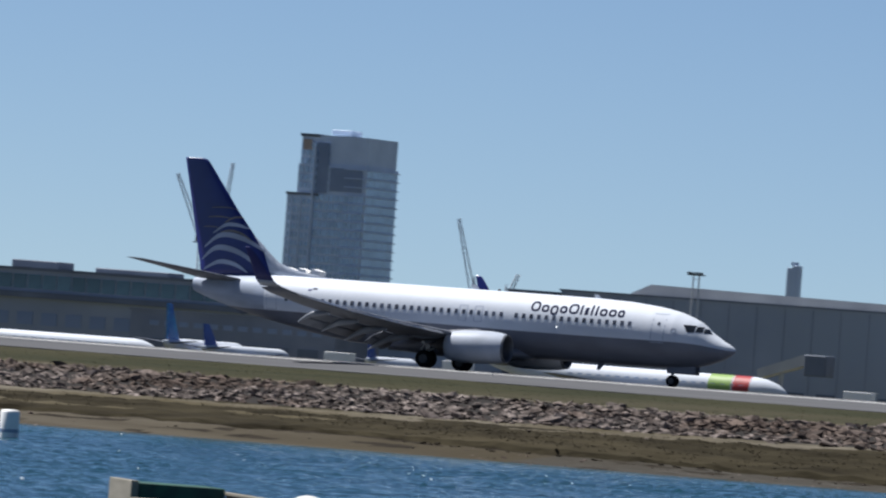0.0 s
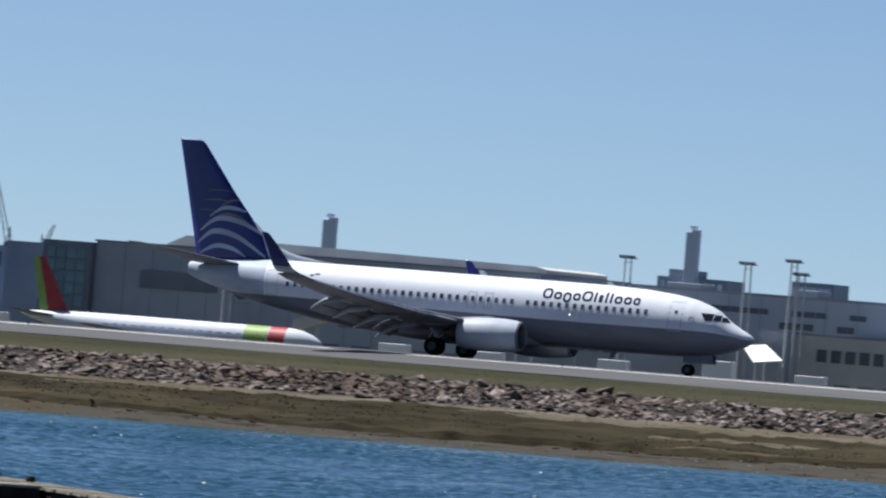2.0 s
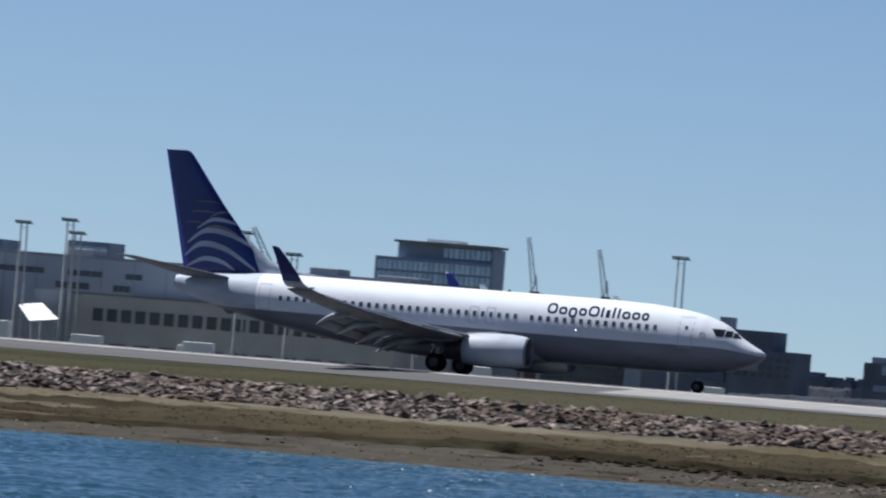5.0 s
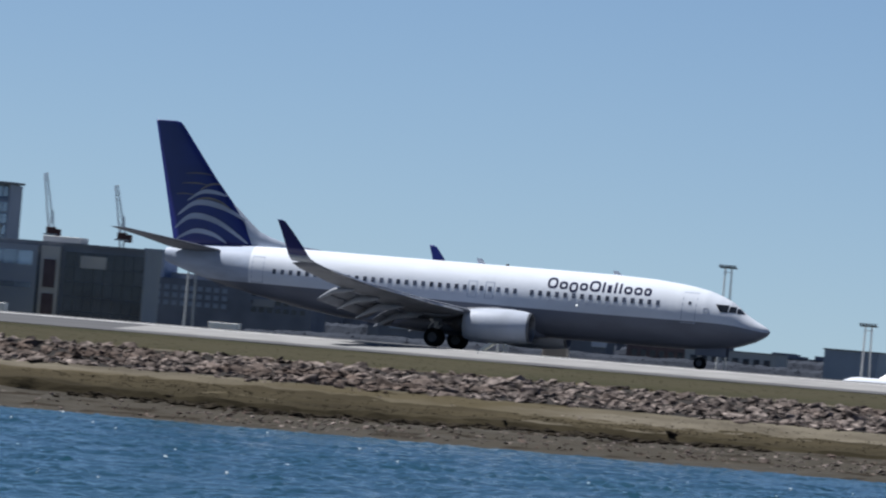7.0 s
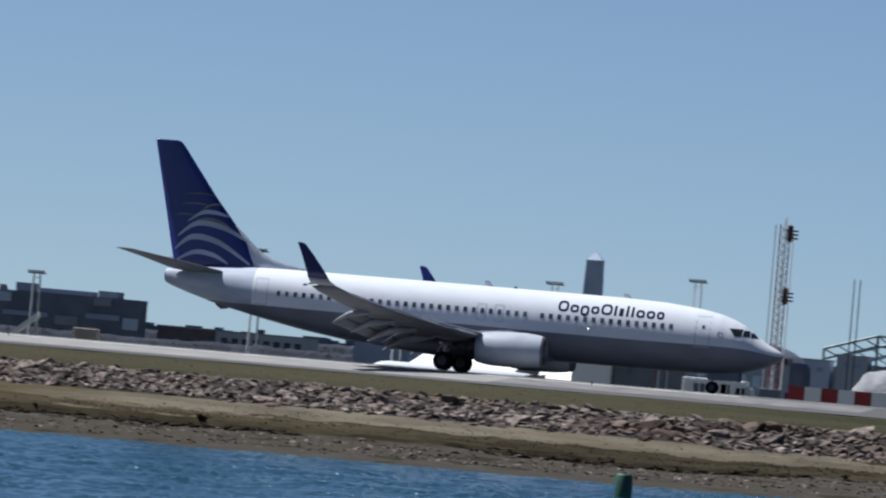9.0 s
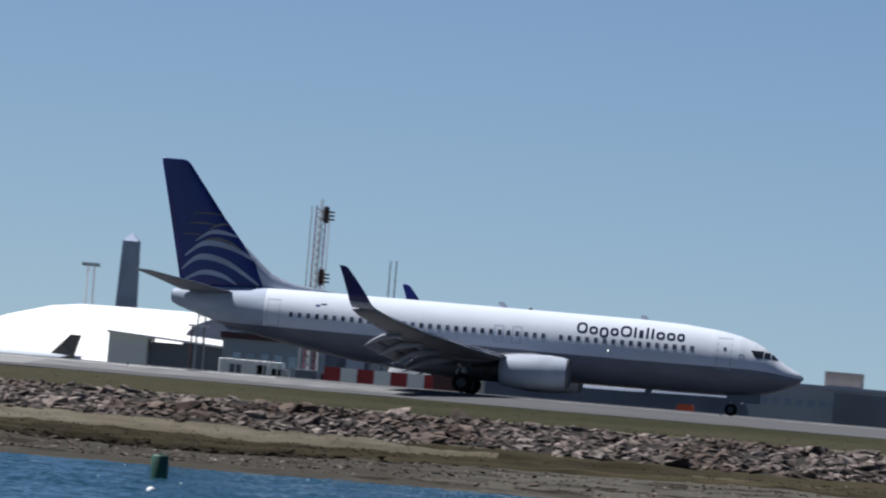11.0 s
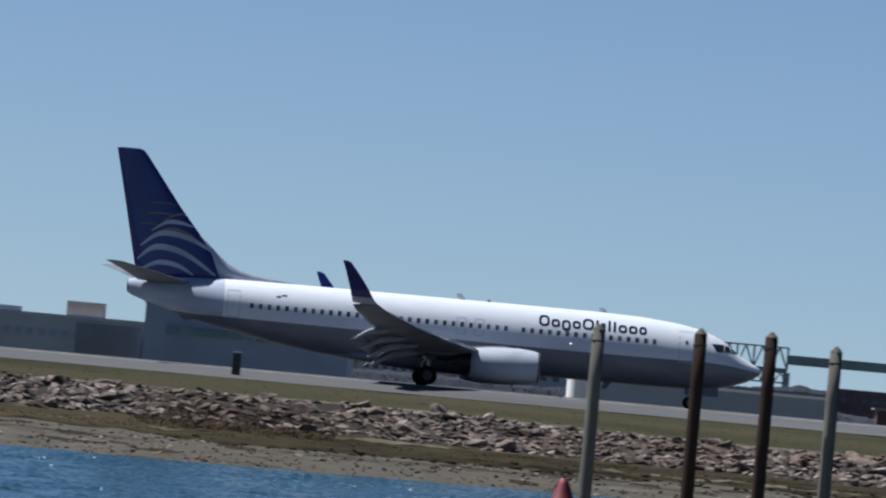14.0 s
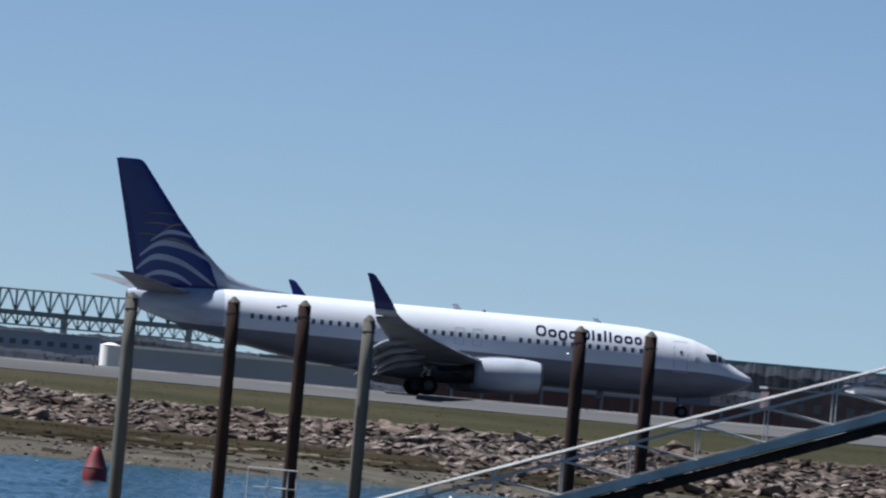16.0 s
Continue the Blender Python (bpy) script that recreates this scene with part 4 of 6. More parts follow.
# glass atrium and the great halls
b = thing("terminal_hall", "tall grey windowless terminal hall with a teal glass atrium", "terminal")
block(b, -595, -588.5, 1548, 1590, 12.3, M["bluewall"])
block(b, -587.2, -578.4, 1545, 1590, 13.0, M["darkwall"], "atrium_frame")
panes(b, -586.5, -579.2, 2.0, 12.0, 1545, 4, 5, M["teal"], 0.1)
part("wall", box(-578.3, -500, 1547, 1600, LOW, 13.3), M["concrete"], b, "plain grey panelled wall")
coping(b, -578.3, -500, 1547, 1600, 13.3, M["roofing"], 0.3)
rings = [[(x, 1556, 13.5), (x, 1556, z), (x, 1590, z), (x, 1590, 13.5)] for x, z in ((-569, 13.8), (-565.5, 15.5), (-503, 14.7), (-501, 14.3))]
part("penthouse", loft(rings), M["beige"], b, "long pale roof storey")
for i in range(15):
    part("panel_joint", box(-573 + 5 * i, -572.9 + 5 * i, 1546.94, 1547.0, LOW, 13.0), M["roofing"], b)
panes(b, -560, -505, -4.0, -0.2, 1547, 10, 1, M["darkwall"], 0.4, name="door")
part("opening", box(-516.5, -512.5, 1546.7, 1547, 1.8, 5.2), M["darkwall"], b, "dark square opening")
part("opening", box(-570, -556, 1546.7, 1547, 6.0, 9.0), M["darkwall"], b, "dark recess")

b = thing("main_terminal", "long grey terminal with strips of high windows", "terminal")
block(b, -499.8, -397.2, 1550, 1600, 12.6, M["concrete"])
coping(b, -499.8, -397.2, 1550, 1600, 12.6, M["roofing"], 0.45)
for x0, x1 in ((-492, -482), (-470, -460), (-456, -449.9), (-446, -443), (-437, -429), (-424, -416), (-411, -403)):
    panes(b, x0, x1, 9.6, 10.6, 1550, max(2, int((x1 - x0) / 1.6)), 1, M["darkglass"], 0.08)
for x0, x1 in ((-458, -452), (-448, -445), (-421, -414), (-404, -400)):
    panes(b, x0, x1, 7.4, 8.6, 1550, 3, 1, M["darkglass"], 0.1)
for x, w, h in ((-484, 6, 1.0), (-462, 4.5, 1.3), (-436, 8, 0.8), (-420, 5, 1.2), (-408, 7, 0.7)):
    part("roof_box", box(x, x + w, 1570, 1578, 13.05, 13.05 + h, 0.15), M["roofing"], b)
for i in range(18):
    part("panel_joint", box(-495 + 5.6 * i, -494.88 + 5.6 * i, 1549.94, 1550.0, LOW, 12.5), M["roofing"], b)

p = thing("boarding_pier", "beige boarding pier with a dark band of windows", "terminal")
block(p, -443.5, -389, 1510, 1548, 6.6, M["beige"])
coping(p, -443.5, -389, 1510, 1548, 6.6, M["roofing"], 0.3)
panes(p, -439.8, -392, 2.0, 4.9, 1510, 20, 1, M["darkglass"], 0.3)
panes(p, -441, -392, -4.2, -0.4, 1510, 12, 1, M["darkwall"], 0.35, name="door")
block(p, -448.6, -443.6, 1507, 1540, 6.9, M["concrete"], "lift_house")
block(p, -499, -472, 1512, 1546, 5.4, M["concrete"], "gate_house")
panes(p, -497, -474, 1.0, 3.4, 1512, 9, 1, M["darkglass"], 0.25)

b = thing("dark_terminal_end", "dark glazed terminal end with a red brick pier", "terminal")
block(b, -397, -360.5, 1552, 1562, 10.2, M["darkwall"])
coping(b, -397, -360.5, 1552, 1562, 10.2, M["roofing"], 0.3)
part("grey_frame", box(-388.4, -378.6, 1551.4, 1552, LOW, 9.7), M["concrete"], b, "grey framed bay")
panes(b, -387.2, -379.3, 6.3, 8.8, 1551.4, 3, 1, M["pane"], 0.06)
panes(b, -387.2, -379.3, 2.6, 3.6, 1551.4, 3, 1, M["pane"], 0.06)
part("brick_pier", box(-378.0, -374.8, 1551.3, 1552, LOW, 9.8), M["beige"], b, "pale pier")
part("brick_panel", box(-377.4, -375.4, 1551.1, 1551.3, 3.0, 7.6), M["brick"], b, "red brick panel")
part("brick_panel", box(-377.4, -375.4, 1551.1, 1551.3, -3.0, 2.0), M["brick"], b, "red brick panel")
panes(b, -374, -360.8, -3.0, 9.2, 1552, 8, 5, M["darkglass"], 0.06)
part("lit_panel", box(-371.4, -367.0, 1551.7, 1551.86, 6.6, 8.6), M["beige"], b, "pale panel behind glass")
part("side_fin", box(-360.5, -360.2, 1551, 1562, LOW, 10.5), M["concrete"], b, "pale end wall")
part("roof_box", box(-378.6, -372.3, 1554, 1560, 10.5, 11.5, 0.1), M["beige"], b)


# covered boarding stairs: white sloping roofs on posts
def stair_roof(x0, x1, zlow, zhigh, mat, label):
    o = thing("boarding_stair_roof", label, "canopy", "sloping roofs on the apron")
    w = x1 - x0
    part("roof", loft([[(x0, 1506, zhigh), (x0, 1506, zhigh - 0.15), (x1, 1496, zlow - 0.15), (x1, 1496, zlow)],
                       [(x0 - w * 0.35, 1500, zhigh - 0.5), (x0 - w * 0.35, 1500, zhigh - 0.65), (x1 - w * 0.4, 1488, zlow - 0.75), (x1 - w * 0.4, 1488, zlow - 0.6)]]), mat, o)
    for x, y, z in ((x0 + 0.3, 1505, zhigh - 0.3), (x1 - 0.5, 1496, zlow - 0.3), (x0 - w * 0.3, 1500, zhigh - 0.8), (x1 - w * 0.4, 1489, zlow - 0.8)):
        part("post", rod((x, y, LOW), (x, y, z), 0.15), M["galv"], o)


stair_roof(-446.9, -441.0, 2.2, 4.6, M["tarp"], "bright white sloping roof over boarding stairs")
stair_roof(-381.0, -373.6, 1.15, 3.3, M["tarp"], "bright white sloping roof over boarding stairs")
stair_roof(-489.0, -475.3, 2.45, 5.0, M["tarp"], "wide bright white sloping roof over boarding stairs")
o = thing("boarding_bridge", "beige inclined boarding bridge on a single leg", "jet bridge")
part("tunnel", loft([[(-525.7, 1500, 2.5), (-525.7, 1503, 2.5), (-525.7, 1503, 0.9), (-525.7, 1500, 0.9)],
                     [(-517.5, 1500, 5.5), (-517.5, 1503, 5.5), (-517.5, 1503, 3.6), (-517.5, 1500, 3.6)]]), M["beige"], o)
part("cab", box(-517.5, -513.6, 1499, 1503.5, 1.9, 5.4, 0.2), M["darkwall"], o, "dark cab end")
part("leg", rod((-522, 1501.5, LOW), (-522, 1501.5, 2.6), 0.4), M["galv"], o)


# parked airliners
def parked_airliner(label, length, r, fin_top, fin_mat, at, turn, stripe=False, body=None):
    o = thing("parked_airliner", label, "airplane", "parked airliners", at, turn)
    L, c = length, r + 1.75
    st = [(0.0, 0.03, -0.15), (0.012, 0.35, -0.12), (0.035, 0.66, -0.07), (0.07, 0.9, -0.02), (0.11, 1, 0), (0.68, 1, 0), (0.8, 0.84, 0.14), (0.9, 0.56, 0.36), (0.97, 0.28, 0.55), (1.0, 0.1, 0.65)]
    rings = [[(L / 2 - k * L, r * s * math.cos(t), c + r * dz + r * s * math.sin(t)) for t in [math.tau * i / 20 for i in range(20)]] for k, s, dz in st]
    part("fuselage", loft(rings), body or M["white"], o, "", True)
    if stripe:
        for a, b2, mt, tx in ((0.115, 0.17, M["redpaint"], "red band"), (0.175, 0.25, M["lime"], "lime band")):
            rings = [[(L / 2 - k * L, (r + 0.03) * math.cos(t), c + (r + 0.03) * math.sin(t)) for t in [math.tau * i / 20 for i in range(20)]] for k in (a, b2)]
            part("painted_band", loft(rings, caps=False), mt, o, tx, True)
    zr = c + r * 0.8
    def slab(x0a, x0b, x1a, x1b, za, zb, w=0.22):
        return loft([[(x0a, -w, za), (x0a, w, za), (x0b, w * 0.6, za), (x0b, -w * 0.6, za)], [(x1a, -w * 0.5, zb), (x1a, w * 0.5, zb), (x1b, w * 0.3, zb), (x1b, -w * 0.3, zb)]])
    if stripe:
        part("fin", slab(-L * 0.345, -L * 0.41, -L * 0.435, -L * 0.455, zr, fin_top), fin_mat, o, "red fin front")
        part("fin_rear", slab(-L * 0.41, -L * 0.44, -L * 0.455, -L * 0.475, zr, fin_top), M["lime"], o, "lime fin rear")
    else:
        part("fin", slab(-L * 0.32, -L * 0.46, -L * 0.43, -L * 0.49, zr, fin_top), fin_mat, o, "coloured fin")
    for s in (-1, 1):
        part("wing", loft([[(L * 0.12, s * r * 0.7, c - r * 0.6), (L * 0.12, s * r * 0.7, c - r * 0.85), (-L * 0.06, s * r * 0.7, c - r * 0.85), (-L * 0.06, s * r * 0.7, c - r * 0.6)],
                           [(-L * 0.1, s * L * 0.46, c + 0.4), (-L * 0.1, s * L * 0.46, c + 0.3), (-L * 0.135, s * L * 0.46, c + 0.3), (-L * 0.135, s * L * 0.46, c + 0.4)]]), M["wing"], o)
        part("tailplane", loft([[(-L * 0.38, s * 0.4, c + r * 0.6), (-L * 0.38, s * 0.4, c + r * 0.45), (-L * 0.46, s * 0.4, c + r * 0.45), (-L * 0.46, s * 0.4, c + r * 0.6)],
                                [(-L * 0.46, s * L * 0.16, c + r * 0.9), (-L * 0.46, s * L * 0.16, c + r * 0.85), (-L * 0.485, s * L * 0.16, c + r * 0.85), (-L * 0.485, s * L * 0.16, c + r * 0.9)]]), M["wing"], o)
        part("engine_nacelle", loft([[(x, s * L * 0.14 + q * math.cos(t), c - r * 0.9 - 0.6 + q * math.sin(t)) for t in [math.tau * i / 16 for i in range(16)]]
                                     for x, q in ((L * 0.15, 0.75), (L * 0.14, 1.0), (L * 0.09, 1.05), (L * 0.05, 0.7), (L * 0.045, 0.6))]), M["white"], o, "", True)
        part("gear", rod((-L * 0.02, s * 2.6, 0.0), (-L * 0.02, s * 2.6, 2.0), 0.5, 0.2), M["tyre"], o)
    part("gear", rod((L * 0.38, 0, 0.0), (L * 0.38, 0, 2.2), 0.4, 0.15), M["tyre"], o)
    me = None
    for s in (-1, 1):
        for i in range(int(L * 0.62 / 1.6)):
            q = part("cabin_window", box(-0.4, 0.4, -0.03, 0.03, -0.12, 0.12), M["hazepale"], o) if me is None else new("cabin_window", me)
            q.parent, me = o, q.data
            q.location = (L * 0.36 - 1.6 * i, s * r * 0.955, c + r * 0.28)
    return o


parked_airliner("white airliner with a red and lime tail parked at the terminal", 51.0, 2.15, 14.3, M["redpaint"], (-528.3, 1450, LOW), 0, True)
parked_airliner("white airliner with a teal tail parked nose-in", 34.0, 1.75, 10.9, M["tealpaint"], (-611, 1470, LOW), 90)
parked_airliner("white airliner with a blue tail parked nose-in", 30.0, 1.5, 8.0, M["bluepaint"], (-604.5, 1472, LOW), 84)
parked_airliner("white airliner with a blue tail parked nose-in", 30.0, 1.5, 7.9, M["bluepaint"], (-578.8, 1472, LOW), 96)
parked_airliner("airliner with a dark brown tail parked before the hangar", 26.0, 1.3, 7.2, M["gold"], (-207.6, 1398, LOW), 180)
parked_airliner("small white airliner parked broadside on the apron", 36.0, 1.5, 8.5, M["white"], (-622.8, 1436, LOW), 0)


# apron vehicles
def service_truck(x, y, label, h=2.9, long=6.0, turn=0):
    o = thing("service_truck", label, "truck", "vehicles on the apron", (x, y, ground_level(y)), turn)
    part("cargo_box", box(-long / 2, long / 2 - 2.0, -1.1, 1.1, 0.7, h, 0.08), M["tarp"], o)
    cab = part("cab", loft([[(long / 2 - 1.9, -1.05, 0.5), (long / 2 - 1.9, 1.05, 0.5), (long / 2 - 1.9, 1.05, 2.3), (long / 2 - 1.9, -1.05, 2.3)],
                            [(long / 2 - 0.5, -1.05, 0.5), (long / 2 - 0.5, 1.05, 0.5), (long / 2 - 0.7, 1.0, 2.2), (long / 2 - 0.7, -1.0, 2.2)],
                            [(long / 2, -1.0, 0.5), (long / 2, 1.0, 0.5), (long / 2 - 0.1, 1.0, 1.3), (long / 2 - 0.1, -1.0, 1.3)]]), M["tarp"], o)
    for s in (-1, 1):
        part("cab_window", box(long / 2 - 1.6, long / 2 - 0.8, s * 1.06 - 0.02, s * 1.06 + 0.02, 1.4, 2.0), M["glass"], cab)
    for a in (-long / 2 + 1.2, long / 2 - 1.1):
        for s in (-1, 1):
            part("wheel", rod((a, s * 0.8, 0.45), (a, s * 1.12, 0.45), 0.45, None, 16), M["tyre"], o)
    return o


def ground_level(y):
    return float(np.interp(y, [p[0] for p in PROFILE], [p[1] for p in PROFILE]))


for x, y, h in ((-440, 1400, 5.1), (-421.5, 1400, 6.2), (-461, 1410, 4.8), (-407, 1400, 5.0), (-398, 1420, 4.6), (-548, 1420, 5.0), (-570, 1425, 5.0), (-391, 1405, 5.2), (-480, 1415, 4.9), (-347, 1400, 4.9), (-318, 1420, 4.6)):
    service_truck(x, y, "white high-sided service truck on the apron", h, 6.5, 0 if x % 2 else 180)


# floodlight masts: twin poles with a lamp ring
def light_mast(x, y, top, lamps=6):
    o = thing("floodlight_mast", "slim twin-pole floodlight mast with a lamp platform", "lamp post", "apron floodlights", (x, y, LOW))
    h = top - LOW
    for s in (-0.55, 0.55):
        part("pole", rod((s * 1.25, 0, 0), (s * 0.9, 0, h), 0.2, 0.13), M["galv"], o)
    part("platform", box(-1.35, 1.35, -0.6, 0.6, h - 0.25, h - 0.05, 0.03), M["darkmetal"], o)
    for i in range(lamps):
        part("floodlight", box(-1.4 + 2.8 * i / lamps, -1.1 + 2.8 * i / lamps, -0.75, -0.35, h - 0.05, h + 0.3, 0.04), M["darkmetal"], o)
    part("rail", box(-0.55, 0.55, -0.08, 0.08, h - 0.9, h - 0.8), M["galv"], o)


for x, z in ((-537.4, 17.2), (-469.3, 16.9), (-449.1, 17.3), (-441.4, 18.2), (-440.0, 16.2), (-412.3, 18.3), (-403.9, 15.4), (-340.8, 19.5), (-290.2, 8.5), (-255.3, 14.8), (-232.5, 7.5), (-208.4, 13.5), (-186.1, 15.7)):
    light_mast(x, 1500, z)
light_mast(-177.8, 1400, 7.4, 3)

# two-shaft towers
for x, top, block_w in ((-763.9, 28.5, 0), (-673.1, 32.0, 1)):
    o = thing("twin_shaft_tower", "slender tower of paired concrete shafts", "tower")
    for a, b2, mt, dz in ((-1.5, -0.15, M["hazepale"], -0.6), (-0.2, 1.35, M["hazepale"], 0.0)):
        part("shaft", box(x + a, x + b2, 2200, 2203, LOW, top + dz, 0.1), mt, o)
    part("cap", box(x - 0.7, x + 0.5, 2200.5, 2202.5, top, top + 0.8), M["hazepale"], o)
    if block_w:
        block(o, x - 9, x + 8, 2204, 2220, 20.6, M["bluewall"])
        block(o, x - 6.5, x - 1, 2205, 2218, 22.4, M["roofing"], "plant_room")
        panes(o, x - 8.5, x + 7.5, 10, 20, 2204, 9, 4, M["pane"], 0.3)

# ---- city beyond ----
b = thing("glass_office_block", "blue glass office block with a set-back top", "building")
block(b, -651, -619, 2500, 2512, 26.6, M["bluewall"])
block(b, -645.5, -619.5, 2502, 2512, 30.6, M["bluewall"], "upper_storey")
part("roof", box(-646, -618.2, 2499, 2513, 30.6, 31.2), M["roofing"], b)
part("side_wall", box(-619, -618.7, 2499.5, 2512.5, LOW, 30.4), M["stonework"], b, "pale end wall")
panes(b, -650.5, -619.3, 2, 26, 2500, 22, 8, M["pane"], 0.2)
panes(b, -633, -619.8, 27.0, 30.2, 2501.8, 9, 1, M["pane"], 0.2)
part("plant_room", box(-638, -629, 2503, 2511, 31.2, 32.0), M["tarp"], b, "white roof plant")
b = thing("office_block", "small dark blue office block with rounded corner", "building")
block(b, -736, -724.4, 2500, 2515, 24.4, M["bluewall"])
panes(b, -735.5, -725, 6, 23.5, 2500, 7, 6, M["pane"], 0.25)
b = thing("garage_block", "low dark parking block with roof sheds", "building")
block(b, -517, -456.4, 2500, 2514, 8.4, M["hazedim"])
part("pale_band", box(-512, -490, 2499.5, 2500, 5.4, 7.6), M["stonework"], b, "pale upper band")
part("pale_band", box(-468, -463.5, 2499.5, 2500, 6.2, 7.8), M["roofing"], b, "pale panel")
for x, w, h in ((-516, 3, 1.6), (-510, 12, 0.9), (-490, 4, 2.2), (-484, 14, 1.2), (-468, 5, 1.7)):
    part("roof_box", box(x, x + w, 2505, 2515, 8.4, 8.4 + h), M["roofing"], b)
for x, w, z, h, mt in ((-514, 9, 1.0, 1.6, "bluewall"), (-500, 4, 0.2, 3.2, "stonework"), (-492, 12, 2.0, 1.2, "bluewall"), (-478, 6, 0.4, 2.4, "roofing"), (-470, 9, 2.6, 1.4, "bluewall"), (-460, 4, 0.5, 3.0, "stonework")):
    part("bay", box(x, x + w, 2499.6, 2500, z, z + h), M[mt], b)
# Brick walls wear the haze-blued dark colour instead of brick red.
b = thing("brick_block", "stepped dark brick block with a stair tower", "building")
block(b, -603, -556.7, 2600, 2620, 9.8, M["hazedim"])
block(b, -574.6, -563.5, 2601, 2618, 15.0, M["hazedim"], "upper_storey")
block(b, -578.8, -575.2, 2600.5, 2606, 18.1, M["stonework"], "stair_tower")
block(b, -605, -599.0, 2601, 2618, 17.3, M["stonework"], "stair_tower")
for x, w, h in ((-597, 5, 1.5), (-590, 7, 2.3), (-583, 3, 1.2)):
    part("roof_box", box(x, x + w, 2602, 2612, 9.8, 9.8 + h, 0.1), M["roofing"], b)
panes(b, -601, -580, 2, 8.4, 2600, 9, 3, M["bluewall"], 0.4)
panes(b, -574, -558, 2, 8.4, 2600, 7, 3, M["darkglass"], 0.4)
part("lit_panel", box(-573, -567, 2599.6, 2600, 4.0, 6.0), M["roofing"], b, "pale panel")
o = thing("corner_block", "pale-fronted house block with a dark hipped roof", "building")
block(o, -549, -521, 2640, 2655, 1.4, M["hazedim"])
block(o, -543.5, -521.5, 2641, 2654, 7.4, M["stonework"], "upper_storey")
part("roof", loft([[(-540, 2640.4, 7.4), (-520.8, 2640.4, 7.4), (-520.8, 2655, 7.4), (-540, 2655, 7.4)], [(-537.8, 2643, 9.8), (-521.5, 2643, 10.2), (-521.5, 2652, 10.2), (-537.8, 2652, 9.8)]]), M["darkwall"], o)
panes(o, -542, -523, 2.4, 6.4, 2641, 9, 2, M["pane"], 0.35)
o = thing("box_truck", "tan box truck on the apron", "truck", "vehicles on the apron", (-263.0, 1400, LOW))
part("cargo_box", box(-1.6, 1.9, -1.2, 1.2, 1.2, 5.3, 0.1), M["tan"], o)
part("cab", box(-2.9, -1.7, -1.1, 1.1, 0.9, 3.4, 0.2), M["tarp"], o)
for a in (-2.2, 1.0):
    for q in (-1, 1):
        part("wheel", rod((a, q * 0.8, 0.55), (a, q * 1.15, 0.55), 0.55, None, 14), M["tyre"], o)
o = thing("boarding_stairs", "white mobile boarding stairs on the apron", "stairs", "", (-272.0, 1398, LOW))
part("flight", loft([[(-2.4, -1, 3.2), (-2.4, 1, 3.2), (-2.4, 1, 2.6), (-2.4, -1, 2.6)], [(2.3, -1, 7.1), (2.3, 1, 7.1), (2.3, 1, 6.3), (2.3, -1, 6.3)]]), M["tarp"], o)
part("base", box(-2.2, 2.2, -1, 1, 0.8, 2.2, 0.1), M["galv"], o)
for a in (-1.8, 1.8):
    part("leg", rod((a, 0, 0), (a, 0, 4.7 + a * 0.8), 0.16), M["galv"], o)
b = thing("blue_shed", "small blue-grey flat-roofed shed", "building")
block(b, -287, -276.8, 1800, 1812, 3.7, M["bluewall"])
coping(b, -287, -276.8, 1800, 1812, 3.7, M["roofing"], 0.25)
for k, (x, w, y, z, mt) in enumerate(((-556, 22, 2700, 0.2, "concrete"), (-530, 30, 2720, 1.6, "bluewall"), (-494, 18, 2740, 2.4, "brick"), (-470, 26, 2700, 2.2, "concrete"), (-440, 34, 2760, 1.8, "bluewall"),
                                      (-400, 22, 2750, 2.0, "beige"), (-370, 40, 2700, 1.6, "bluewall"), (-648, 38, 2760, 8.0, "bluewall"))):
    b = thing("far_building", "low far-off flat-roofed building", "building", "far low buildings")
    block(b, x, x + w, y, y + 20, z, M[mt])
    coping(b, x, x + w, y, y + 20, z, M["roofing"], 0.4)
    panes(b, x + 1, x + w - 1, z - 4.0, z - 1.0, y, max(4, int(w / 3)), 1, M["darkglass"], 0.4)


